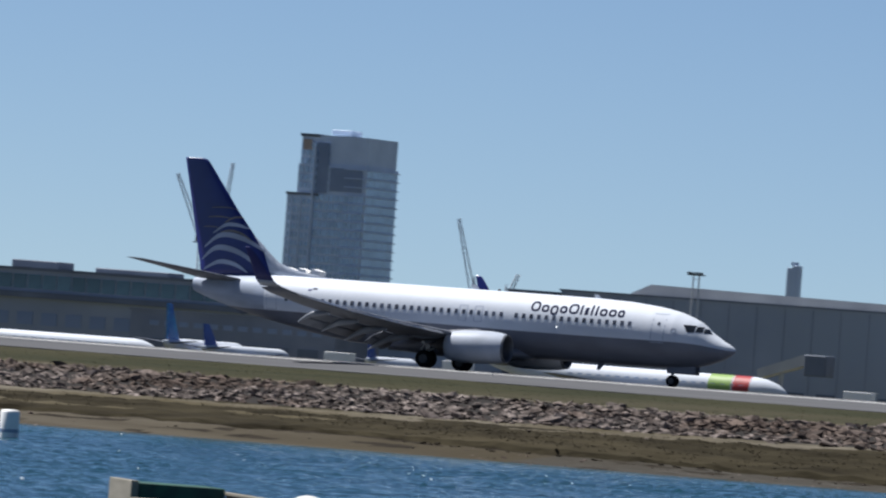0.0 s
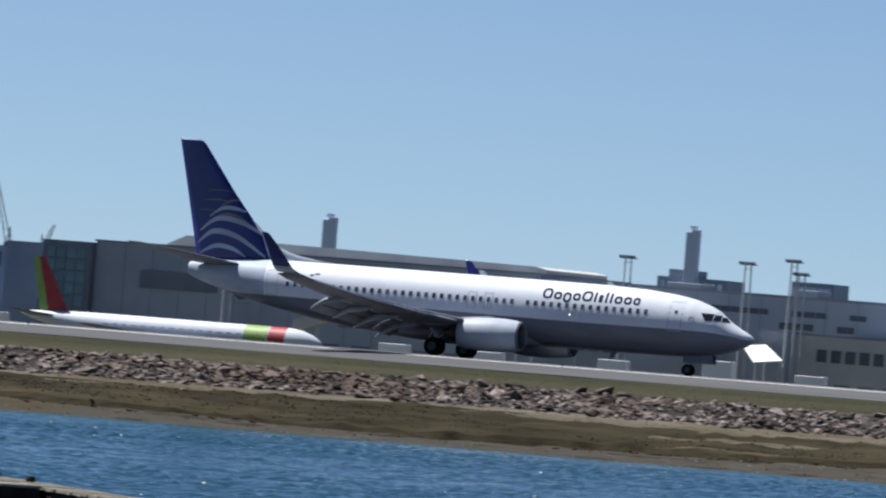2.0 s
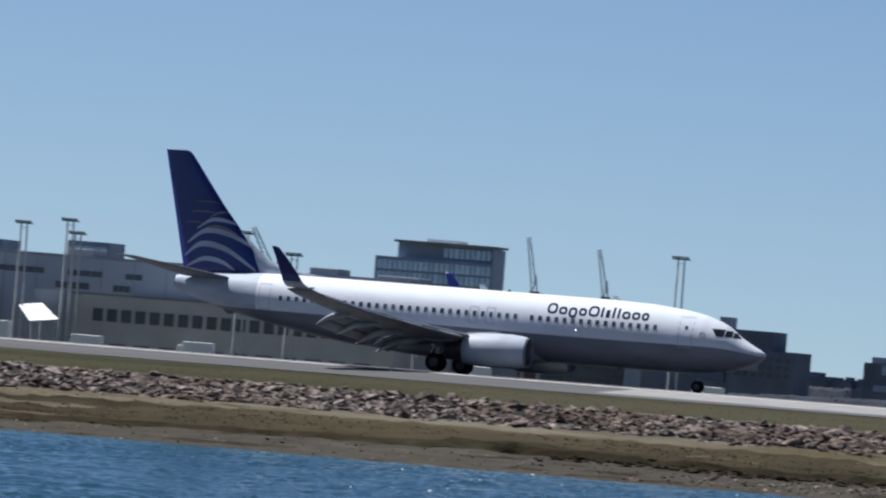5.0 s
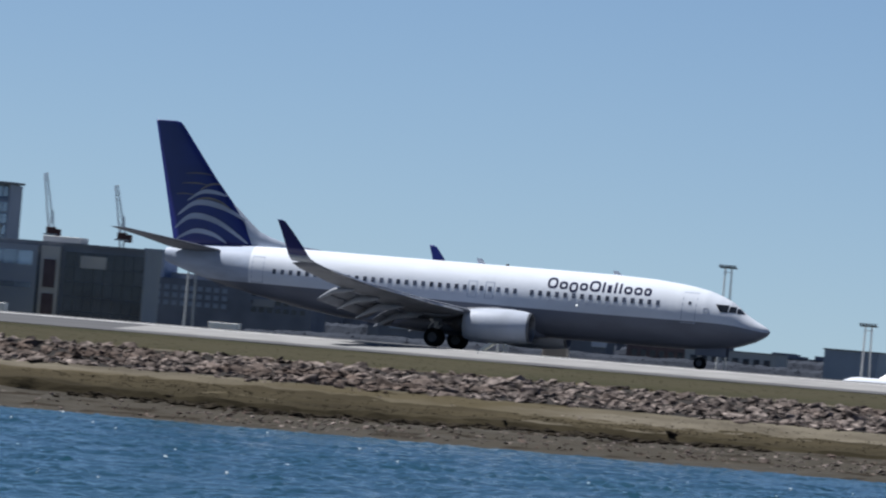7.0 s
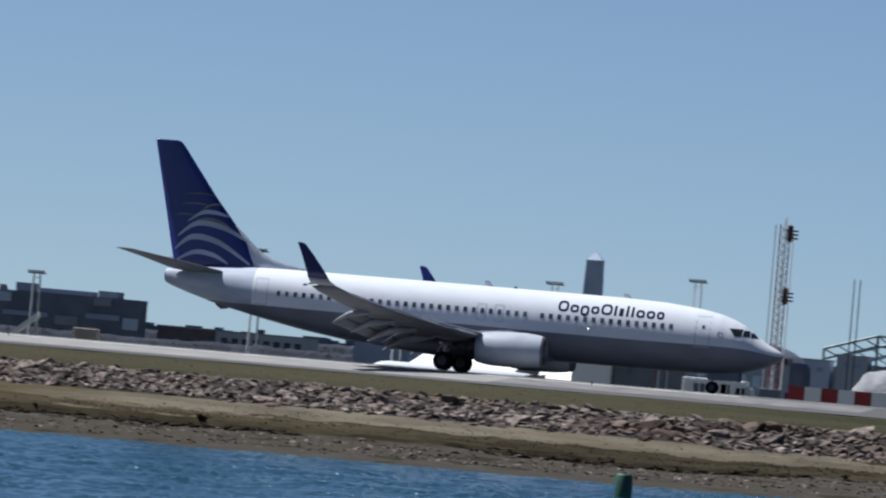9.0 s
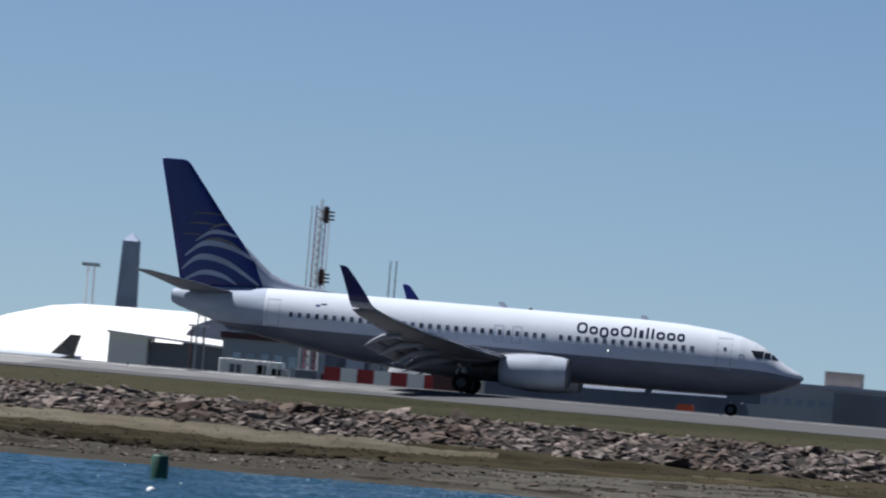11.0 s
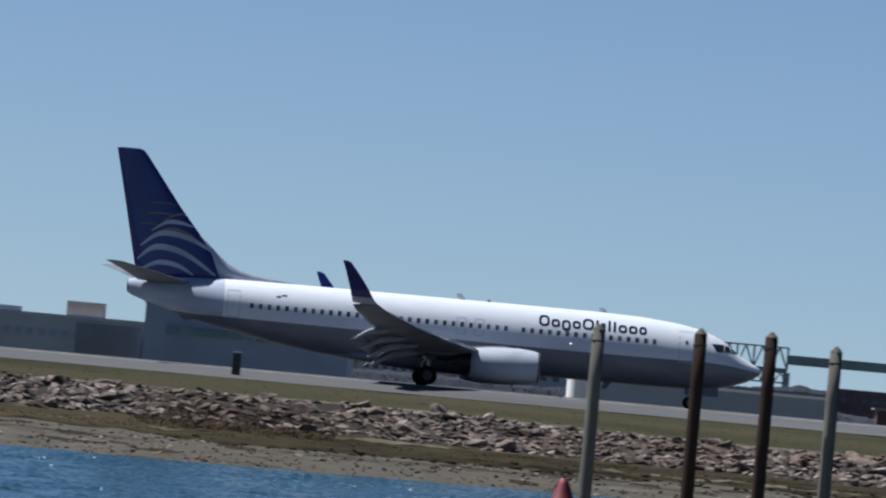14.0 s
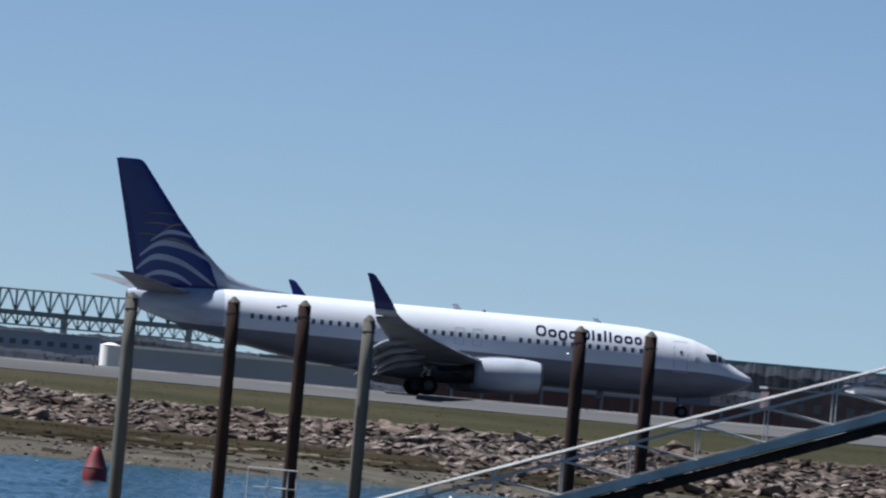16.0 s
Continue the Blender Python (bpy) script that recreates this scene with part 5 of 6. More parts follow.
def high_rise():
    b = thing("high_rise_tower", "unfinished glass high-rise tower with open floor edges", "skyscraper")
    y = 3500
    x1 = -1392.5
    block(b, -1424.5, -1414, y, y + 20, 59.0, M["hazepale"], label="pale concrete flank")
    block(b, -1421, x1, y + 1, y + 34, 71.0, M["hazepale"])
    block(b, -1420.5, x1 - 0.5, y + 1.5, y + 33, 82.4, M["hazepale"], "crown", 71.0)
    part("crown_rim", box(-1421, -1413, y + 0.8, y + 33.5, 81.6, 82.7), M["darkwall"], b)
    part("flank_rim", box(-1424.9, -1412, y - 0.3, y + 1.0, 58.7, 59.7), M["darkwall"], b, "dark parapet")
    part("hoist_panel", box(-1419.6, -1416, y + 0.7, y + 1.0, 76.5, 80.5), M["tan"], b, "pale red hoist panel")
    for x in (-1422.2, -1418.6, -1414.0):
        part("pier", box(x - 0.35, x + 0.35, y - 0.6, y + 0.9, LOW, 58.5 if x < -1414.5 else 79.0), M["hazepale"], b, "pale vertical pier")
    part("plant_room", box(-1411, -1403, y + 8, y + 20, 82.7, 85.0, 0.4), M["hazepale"], b)
    # Flat panel proud of the wall; its darker colour paints shaded storeys.
    part("recess", box(-1407.5, x1 - 1.5, y + 0.7, y + 1.0, 61.0, 70.0), M["bluewall"], b, "flat dark panel painted as shaded open storeys")
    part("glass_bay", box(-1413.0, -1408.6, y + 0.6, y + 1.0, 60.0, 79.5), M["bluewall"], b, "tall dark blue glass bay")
    panes(b, -1424, -1414.4, 2, 58, y, 5, 17, M["hazeglass"], 0.42, 0.2)
    panes(b, -1413.6, x1 - 0.3, 2, 60, y + 1, 10, 17, M["hazeglass"], 0.3, 0.2)
    panes(b, -1420.6, -1408, 61, 80, y + 1, 6, 6, M["hazeglass"], 0.4, 0.2)
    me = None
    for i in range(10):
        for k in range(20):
            q = part("side_window", box(0, 0.15, 0, 2.4, 0, 2.5), M["hazeglass"], b) if me is None else new("side_window", me)
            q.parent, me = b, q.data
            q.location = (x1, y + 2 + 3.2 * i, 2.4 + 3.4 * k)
    for i in range(21):
        part("floor_slab", box(x1 - 9, x1 + 0.5, y + 0.4, y + 35.0, 1.6 + 3.4 * i, 2.0 + 3.4 * i), M["hazepale"], b)


high_rise()


def crane(x, y, pivot, tipx, tipz, label="lattice luffing crane paled by haze in its colour"):
    o = thing("tower_crane", label, "crane", "construction cranes")
    m = bmesh.new()
    for s in (-0.8, 0.8):
        add_rod(m, (x + s, y, LOW), (x + s, y, pivot), 0.28, None, 5)
    for i in range(14):
        z = LOW + (pivot - LOW) * i / 14
        add_rod(m, (x - 0.8, y, z), (x + 0.8, y, z + (pivot - LOW) / 14), 0.12, None, 4)
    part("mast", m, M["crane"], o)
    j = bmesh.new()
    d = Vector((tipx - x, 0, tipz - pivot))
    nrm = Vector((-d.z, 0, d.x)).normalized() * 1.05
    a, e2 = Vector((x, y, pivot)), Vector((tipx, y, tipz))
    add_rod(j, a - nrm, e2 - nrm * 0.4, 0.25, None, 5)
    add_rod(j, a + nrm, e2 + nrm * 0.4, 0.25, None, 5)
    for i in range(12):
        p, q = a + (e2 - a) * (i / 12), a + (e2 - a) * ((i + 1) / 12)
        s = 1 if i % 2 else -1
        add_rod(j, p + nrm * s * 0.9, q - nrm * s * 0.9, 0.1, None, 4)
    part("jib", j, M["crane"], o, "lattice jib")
    part("counterweight", box(x - 3.5 if tipx > x else x + 1.0, x - 1.0 if tipx > x else x + 3.5, y - 1, y + 1, pivot - 2.2, pivot + 0.6, 0.1), M["maroon"], o)
    part("cab", box(x - 1.6, x + 1.6, y - 1.4, y + 1, pivot - 1.2, pivot + 1.2, 0.1), M["maroon"], o)
    part("slewing_deck", box(x - 2.6, x + 2.6, y - 1.2, y + 1.2, pivot - 1.7, pivot - 1.2, 0.05), M["stonework"], o)
    part("a_frame", add_rod(rod((x - 0.9, y, pivot), (x, y, pivot + 7), 0.2, None, 5), (x + 0.9, y, pivot), (x, y, pivot + 7), 0.25, None, 5), M["crane"], o)


crane(-1417.6, 3400, 38, -1429.0, 61.9)
crane(-1412.4, 3404, 33, -1408.4, 67.3)
crane(-1306.0, 3400, 24, -1313.9, 52.2)
crane(-1293.0, 3400, 22, -1288.5, 33.0)
crane(-825.5, 3400, 26, -829.2, 46.4)
crane(-799.2, 3400, 26, -802.9, 44.0)
crane(-759.0, 2800, 20, -767.2, 35.2)

# Haze is part of the obelisk's blue-grey colour.
b = thing("stone_obelisk", "tall grey stone obelisk with a pyramid top", "monument")
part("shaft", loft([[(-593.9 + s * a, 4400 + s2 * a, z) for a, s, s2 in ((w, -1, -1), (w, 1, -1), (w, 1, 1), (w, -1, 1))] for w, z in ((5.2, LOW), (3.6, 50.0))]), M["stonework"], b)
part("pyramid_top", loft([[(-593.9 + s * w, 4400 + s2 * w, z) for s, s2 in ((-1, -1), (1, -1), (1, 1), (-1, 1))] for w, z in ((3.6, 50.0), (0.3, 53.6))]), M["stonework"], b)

# ---- hangars and the works site ----
b = thing("white_hangar", "big white membrane hangar with a rounded roof", "hangar")
rings = []
for i in range(13):
    k = i / 12
    x = -225.6 + 48.6 * k ** 1.8
    rise = 12.3 * (math.sqrt(max(0.0, 1 - (1 - min(1, (x + 225.6) / 20)) ** 2)) * (0.955 + 0.045 * k) + 0.004)
    rings.append([(x, y, LOW + f * rise) for y, f in ((1439, 0.0), (1441, 0.2), (1445, 0.45), (1452, 0.72), (1463, 0.91), (1484, 1.0), (1497, 0.92), (1502, 0.0))])
part("membrane_roof", loft(rings), M["tarp"], b, "", True)
arch = [(-177 + 9.5 * math.cos(t), 1448, 2.6 + 4.6 * math.sin(t)) for t in [math.pi * i / 16 for i in range(17)]] + [(-186.5, 1448, LOW), (-167.5, 1448, LOW)]
part("gable", loft([arch, [(x, 1500, z) for x, _, z in arch]]), M["hazedim"], b, "blue-grey arched end wall")
lean = thing("annex_shed", "dark-walled annex with a white lean-to roof", "shed")
block(lean, -190.3, -178.4, 1440, 1447, 2.3, M["darkwall"])
part("roof", loft([[(-196.5, 1437, 3.2), (-196.5, 1437, 3.5), (-196.5, 1447.9, 4.3), (-196.5, 1447.9, 4.0)], [(-178.8, 1437, 2.2), (-178.8, 1437, 2.5), (-178.8, 1447.9, 3.3), (-178.8, 1447.9, 3.0)]]), M["tarp"], lean, "white sheet roof")
block(lean, -196.3, -190.5, 1438, 1447, 3.2, M["tarp"], "white_wall")
b = thing("workshop", "grey workshop with a maroon fascia", "building")
block(b, -178.2, -163.5, 1430, 1436, 3.8, M["concrete"])
part("fascia", box(-178.6, -163.2, 1429.6, 1436.2, 3.8, 4.7), M["maroon"], b)
panes(b, -177, -164.5, -0.5, 2.4, 1430, 6, 1, M["pane"], 0.4)

o = thing("site_container", "white site container with a small window", "container", at=(-92.3, 760, ground_level(762)))
part("body", box(-2.6, 2.4, 0, 2.4, 0.75, 3.42, 0.05), M["tarp"], o)
part("window", box(-1.7, -0.8, -0.03, 0, 2.3, 3.0), M["glass"], o)
part("skid", box(-2.5, 2.3, 0.1, 2.3, 0, 0.75), M["darkmetal"], o)
for i in range(9):
    part("rib", box(-2.4 + 0.55 * i, -2.3 + 0.55 * i, -0.04, 0, 0.85, 3.3), M["tarp"], o)
z0 = ground_level(701)
for i in range(7):
    o = thing("water_barrier", "red plastic road barrier" if i % 2 == 0 else "white plastic road barrier", "barrier", "red and white barriers")
    x = -79.7 + 1.22 * i
    wid = 1.2 if i < 6 else 0.6
    part("body", loft([[(x, 700 - a, z), (x, 700 + a, z), (x + wid, 700 + a, z), (x + wid, 700 - a, z)] for a, z in ((0.35, z0), (0.3, z0 + 0.5), (0.17, z0 + 1.2), (0.15, 0.86))]), M["redpaint"] if i % 2 == 0 else M["tarp"], o)
o = thing("site_hoarding", "long maroon site hoarding", "fence")
part("panel", box(-72.4, -69.6, 704, 704.2, ground_level(704), 1.25), M["maroon"], o)
part("panel", box(-69.5, -68.4, 704, 704.2, ground_level(704), 1.3), M["beige"], o)
o = thing("pallet_stack", "maroon and grey clutter beside the container", "clutter")
for x, w, h, mt in ((-92.0, 0.9, 0.55, "maroon"), (-90.7, 1.3, 0.35, "galv"), (-88.9, 1.6, 0.45, "darkwall"), (-86.8, 1.2, 0.3, "maroon"), (-85.0, 1.8, 0.4, "galv")):
    part("crate", box(x, x + w, 760, 762, ground_level(761), h, 0.04), M[mt], o)

MAST_X = -150.4
o = thing("aerial_mast_cluster", "cluster of tall thin red and white aerial masts", "mast")
for i, (dx, top, mt) in enumerate(((-1.1, 22.2, "galv"), (-0.55, 22.3, "redpaint"), (-0.1, 23.0, "tarp"), (0.3, 23.2, "galv"), (0.8, 22.4, "redpaint"), (1.2, 21.6, "tarp"))):
    part("pole", rod((MAST_X + dx, 1300 + (i % 3) * 0.7, LOW), (MAST_X + dx, 1300 + (i % 3) * 0.7, top), 0.11, 0.08, 6), M[mt], o)
lat = bmesh.new()
for i in range(26):
    z = LOW + 27 * i / 26
    add_rod(lat, (MAST_X - 0.55, 1300, z), (MAST_X + 0.8, 1300.7, z + 1.0), 0.05, None, 4)
    add_rod(lat, (MAST_X + 0.8, 1300.7, z), (MAST_X - 0.55, 1300, z + 1.0), 0.05, None, 4)
part("lattice", lat, M["maroon"], o)
for z in (20.4, 12.0):
    for k in range(3):
        part("aerial_arm", box(MAST_X + 0.4, MAST_X + 2.0, 1299.8, 1300.2, z + 0.5 * k, z + 0.5 * k + 0.22), M["maroon"], o)
    part("aerial_panel", box(MAST_X + 0.6, MAST_X + 1.3, 1299.4, 1299.8, z - 0.4, z + 1.8, 0.05), M["maroon"], o)
o = thing("twin_mast", "pair of thin dark aerial masts", "mast")
for x in (-140.3, -139.5):
    part("pole", rod((x, 1300, LOW), (x, 1300, 15.7), 0.11, 0.08, 6), M["darkmetal"], o)
for x, h in ((-184.6, 2.9), (-182.8, 2.9)):
    o = thing("striped_post", "red and white striped approach light post", "post", "striped posts")
    part("pole", rod((x * 0.97, 1400, LOW), (x * 0.97, 1400, 5.0), 0.15, None, 6), M["maroon"], o)
    part("lamp_head", box(x * 0.97 - 0.6, x * 0.97 + 0.6, 1399.8, 1400.2, 5.0, 5.25), M["tarp"], o)


def truss(parent, x0, x1, y, zb, zt, step, r, mat, name="truss", second=None):
    n = max(1, int(round((x1 - x0) / step)))
    m = bmesh.new()
    for z in (zb, zt):
        add_rod(m, (x0, y, z), (x1, y, z), r * 1.3, None, 5)
    for i in range(n):
        a, c, q = x0 + (x1 - x0) * i / n, x0 + (x1 - x0) * (i + 0.5) / n, x0 + (x1 - x0) * (i + 1) / n
        add_rod(m, (a, y, zb), (a, y, zt), r, None, 4)
        add_rod(m, (a, y, zb), (c, y, zt), r * 0.8, None, 4)
        add_rod(m, (c, y, zt), (q, y, zb), r * 0.8, None, 4)
    add_rod(m, (x1, y, zb), (x1, y, zt), r, None, 4)
    return part(name, m, mat, parent)


b = thing("steel_frame_hall", "bare grey steel frames of a hall under construction", "steel frame")
for k, y in enumerate((2000, 2012, 2024)):
    m = bmesh.new()
    dx = 3.0 * k
    top = [(-221 + dx, 9.0 - k), (-210 + dx, 12.5 - k), (-197 + dx, 12.0 - k), (-180 + dx, 12.3 - k), (-163 + dx, 10.8 - k)]
    for (xa, za), (xb, zb) in zip(top, top[1:]):
        add_rod(m, (xa, y, za), (xb, y, zb), 0.35, None, 5)
        add_rod(m, (xa, y, za - 2.2), (xb, y, zb - 2.2), 0.22, None, 5)
        for i in range(4):
            u, v2 = i / 4, (i + 1) / 4
            add_rod(m, (xa + (xb - xa) * u, y, za + (zb - za) * u), (xa + (xb - xa) * v2, y, za + (zb - za) * v2 - 2.2), 0.14, None, 4)
    for xa, za in top:
        add_rod(m, (xa, y, LOW), (xa, y, za), 0.3, None, 5)
    part("frame", m, M["steel"], b)
part("deck", box(-224, -150, 1998, 2030, 2.6, 3.3), M["roofing"], b, "grey floor deck")
# Pale panels added behind the frames for the hazy white between them.
for x, w, z in ((-221, 9, 6.5), (-211, 7, 9.0), (-203, 12, 7.6), (-190, 8, 9.4), (-181, 10, 7.0), (-170, 11, 8.4)):
    part("cladding", box(x, x + w - 0.5, 2032, 2033, LOW, z), M["stonework"], b, "pale panel added for the hazy white behind the frames")
for i in range(14):
    part("column", rod((-222 + 5.2 * i, 1999, LOW), (-222 + 5.2 * i, 1999, 4.4), 0.25, None, 5), M["galv"], b)
for x, w, y, z, mt in ((-176, 20, 1600, 4.4, "roofing"), (-150, 16, 1640, 4.0, "concrete")):
    b = thing("site_shed", "pale low shed on the works site", "shed", "works sheds")
    block(b, x, x + w, y, y + 14, z, M[mt])
    coping(b, x, x + w, y, y + 14, z, M["roofing"], 0.2)
    panes(b, x + 1, x + w - 1, z - 3.2, z - 0.9, y, 7, 1, M["darkglass"], 0.5)

# ---- truss bridge ----
b = thing("steel_truss_bridge", "long green-grey steel truss bridge over the harbour", "bridge")
for y in (3500, 3512):
    truss(b, -80, 42, y, 12.2, 20.4, 6.1, 0.32, M["steel"])
    truss(b, -80, 42, y, 7.6, 11.4, 4.4, 0.24, M["steel"], "lower_truss")
for y in (3500, 3512):
    part("end_post", rod((-87, y, 12.4), (-80, y, 20.4), 0.4, None, 5), M["steel"], b)
part("deck", box(-80, 42, 3499, 3513, 11.4, 12.9), M["steel"], b)
part("deck", box(42, 270, 3499, 3513, 14.4, 17.8), M["steel"], b, "plate girder deck")
part("deck", box(-150, -80, 3499, 3513, 9.8, 12.4), M["steel"], b, "plate girder deck")
for x in (-140, -112, -84, -50, -5, 42, 90, 150, 210, 265):
    part("pier", box(x - 1.2, x + 1.2, 3500, 3512, LOW, 11.4 if x <= 42 else 14.4), M["concrete"], b)

b = thing("blue_depot", "long dark blue-grey depot with a pale band", "building")
block(b, -92, -56, 1700, 1730, 8.3, M["bluewall"])
coping(b, -92, -56, 1700, 1730, 8.3, M["darkwall"], 0.4)
part("band", box(-88, -56.4, 1699.7, 1700, 3.0, 4.9), M["bluewall"], b, "pale blue glazed band")
panes(b, -88, -57, 3.1, 4.8, 1699.7, 14, 1, M["teal"], 0.12)
block(b, -104, -92.2, 1702, 1725, 3.8, M["darkwall"], "wing")
part("pilaster", box(-62.2, -60.0, 1699.4, 1700, 5.3, 8.2), M["tarp"], b, "white panel")
part("roof_box", box(-80, -75.2, 1708, 1714, 8.7, 9.5, 0.1), M["tarp"], b, "white roof box")
part("roof_box", box(-82, -80, 1712, 1716, 8.7, 10.6, 0.1), M["roofing"], b)
for x, z in ((-74.3, 12.6), (-73.6, 13.3), (-72.9, 12.4)):
    part("roof_aerial", rod((x, 1712, 8.6), (x, 1712, z), 0.16, 0.1, 6), M["galv"], b)
for x, w, y, z, mt in ((-50, 26, 2300, 3.6, "bluewall"), (-20, 30, 2350, 2.6, "bluewall"), (14, 24, 2320, 3.2, "darkwall"), (76, 20, 1300, 3.8, "brick"), (88, 14, 1310, 5.0, "beige"), (104, 30, 1320, 4.2, "darkwall"),
                       (40, 22, 2340, 5.0, "brick"), (66, 18, 2300, 4.2, "bluewall"), (-75, 20, 2350, 3.0, "concrete")):
    b = thing("far_building", "low far-off flat-roofed building", "building", "far low buildings")
    block(b, x, x + w, y, y + 18, z, M[mt])
    coping(b, x, x + w, y, y + 18, z, M["roofing"], 0.3)
    panes(b, x + 1, x + w - 1, z - 3.4, z - 1.0, y, 8, 1, M["darkglass"], 0.5)
o = thing("storage_tank", "white round storage tank", "tank")
part("shell", rod((-12.1, 1301.4, LOW), (-12.1, 1301.4, 1.8), 1.35, None, 24), M["tarp"], o)
part("roof", rod((-12.1, 1301.4, 1.8), (-12.1, 1301.4, 2.1), 1.38, 0.3, 24), M["tarp"], o)
o = thing("long_shed", "low grey shed with a bright white roof edge", "shed")
block(o, -9.3, 22, 1302, 1316, 1.6, M["concrete"])
part("roof", box(-9.6, 22.3, 1301.6, 1316.4, 1.6, 2.0), M["tarp"], o, "white roof")
o = thing("maroon_shed", "long maroon-walled shed with a pale roof edge", "shed")
block(o, 23.8, 66, 1100, 1112, 0.9, M["maroon"])
part("roof", box(23.4, 66.4, 1099.6, 1112.4, 0.9, 1.15), M["roofing"], o, "grey roof edge")
for i in range(12):
    part("rib", box(25 + 3.4 * i, 25.3 + 3.4 * i, 1099.9, 1100, LOW, 0.9), M["darkwall"], o)
o = thing("long_shed", "long blue-grey shed with a bright white roof edge", "shed")
block(o, 36, 66, 1302, 1316, 2.9, M["bluewall"])
part("roof", box(35.6, 66.4, 1301.6, 1316.4, 2.9, 3.3), M["tarp"], o, "white roof")
for k, (x, w, h) in enumerate(((108, 7.5, 21.2), (121.5, 7, 21.0), (132, 6.5, 21.4))):
    o = thing("far_silo", "squat grey silo on the far shore", "silo", "far silos")
    part("shell", rod((x + w / 2, 3010, LOW), (x + w / 2, 3010, h - 1.0), w / 2, None, 18), M["hazedim"], o)
    part("roof", rod((x + w / 2, 3010, h - 1.0), (x + w / 2, 3010, h), w / 2, w / 5, 18), M["hazedim"], o)
o = thing("dark_embankment", "long dark blue-grey bank beyond the runway", "bank")
part("slope", loft([[(x, 1300, LOW), (x, 1300.6, z - 0.3), (x, 1301.5, z), (x, 1306, z - 0.2), (x, 1320, LOW)]
                    for x, z in ((-128.5, 0.9), (-121.5, 1.2), (-108, 1.25), (-96.5, 1.5), (-93, 1.5), (-91.5, 0.8), (-90.6, -1.5))]), M["hazedim"], o)


def spoil_heaps():
    """Lumpy heaps of pale gravel and rubble on the works site, with dark gear standing in them."""
    for x0, x1, y, z0, z1, lab in ((-162, -110, 1480, 4.3, 2.6, "long heap of pale gravel and rubble"), (-136, -103, 1400, 2.2, 1.6, "low heap of pale gravel and rubble")):
        o = thing("gravel_heap", lab, "heap", "gravel heaps")
        n = int((x1 - x0) / 0.7)
        rings = []
        for i in range(n + 1):
            k = i / n
            x = x0 + (x1 - x0) * k
            ends = min(1, k * 9 + 0.1, (1 - k) * 7 + 0.1)
            top = LOW + (z0 + (z1 - z0) * k - LOW) * ends * (1 + 0.10 * noise.noise((x * 0.16, y, 0)) + 0.05 * noise.noise((x * 0.6, y, 4)))
            rings.append([(x, y + dy + 0.8 * noise.noise((x * 0.3, j, y)), LOW + (top - LOW) * f + (0.4 * noise.noise((x * 0.5, j * 2.3, y)) if f else 0))
                          for j, (dy, f) in enumerate(((-6, 0), (-5, 0.35), (-3.2, 0.7), (-1, 0.95), (1, 1.0), (4, 0.6), (7, 0)))])
        part("rubble", loft(rings), M["gravel"], o, "", True)
    for x, w, z, mt in ((-176, 7, 5.2, "stonework"), (-168, 5, 6.3, "concrete"), (-162, 9, 4.9, "gravel"), (-152, 4, 6.6, "roofing"), (-147, 8, 5.6, "stonework"), (-138, 5, 6.0, "gravel"), (-132, 9, 4.6, "concrete"), (-122, 5, 5.0, "stonework")):
        o = thing("site_cabin", "grey stacked site cabin behind the heaps", "cabin", "site cabins")
        block(o, x, x + w, 1540, 1546, z, M[mt])
        coping(o, x, x + w, 1540, 1546, z, M["roofing"], 0.15)
        panes(o, x + 0.6, x + w - 0.6, z - 2.2, z - 0.8, 1540, max(2, int(w / 2)), 1, M["bluewall"], 0.45)
    for x, y, w, h in ((-150.5, 1470, 3.4, 6.6), (-146, 1472, 2.2, 8.0), (-129, 1392, 1.8, 6.6), (-124.5, 1390, 2.6, 6.2)):
        o = thing("site_digger", "dark excavator standing among the heaps", "excavator", "works machines", (x, y, LOW))
        part("tracks", box(-w * 0.6, w * 0.6, -1.2, 1.2, 0, 1.0, 0.2), M["darkmetal"], o)
        part("cab", box(-w * 0.45, w * 0.3, -1.0, 1.0, 1.0, h * 0.62, 0.15), M["hazedim"], o)
        part("boom", add_rod(rod((w * 0.2, 0, h * 0.4), (w * 0.9, 0, h), 0.25, None, 6), (w * 0.9, 0, h), (w * 1.5, 0, h * 0.45), 0.2, None, 6), M["hazedim"], o)


spoil_heaps()
b = thing("long_depot", "long grey depot with beige rooftop plant rooms", "building")
block(b, -156, -97.2, 1800, 1818, 4.6, M["concrete"])
coping(b, -156, -97.2, 1800, 1818, 4.6, M["stonework"], 0.5)
panes(b, -154, -98, 0.4, 2.6, 1800, 26, 1, M["bluewall"], 0.4)
block(b, -136.2, -128.2, 1803, 1812, 7.8, M["tan"], "plant_room", 5.1)
block(b, -112.2, -105.4, 1803, 1812, 7.8, M["tan"], "plant_room", 5.1)
block(b, -126.5, -121.0, 1804, 1811, 6.0, M["roofing"], "plant_room", 5.1)


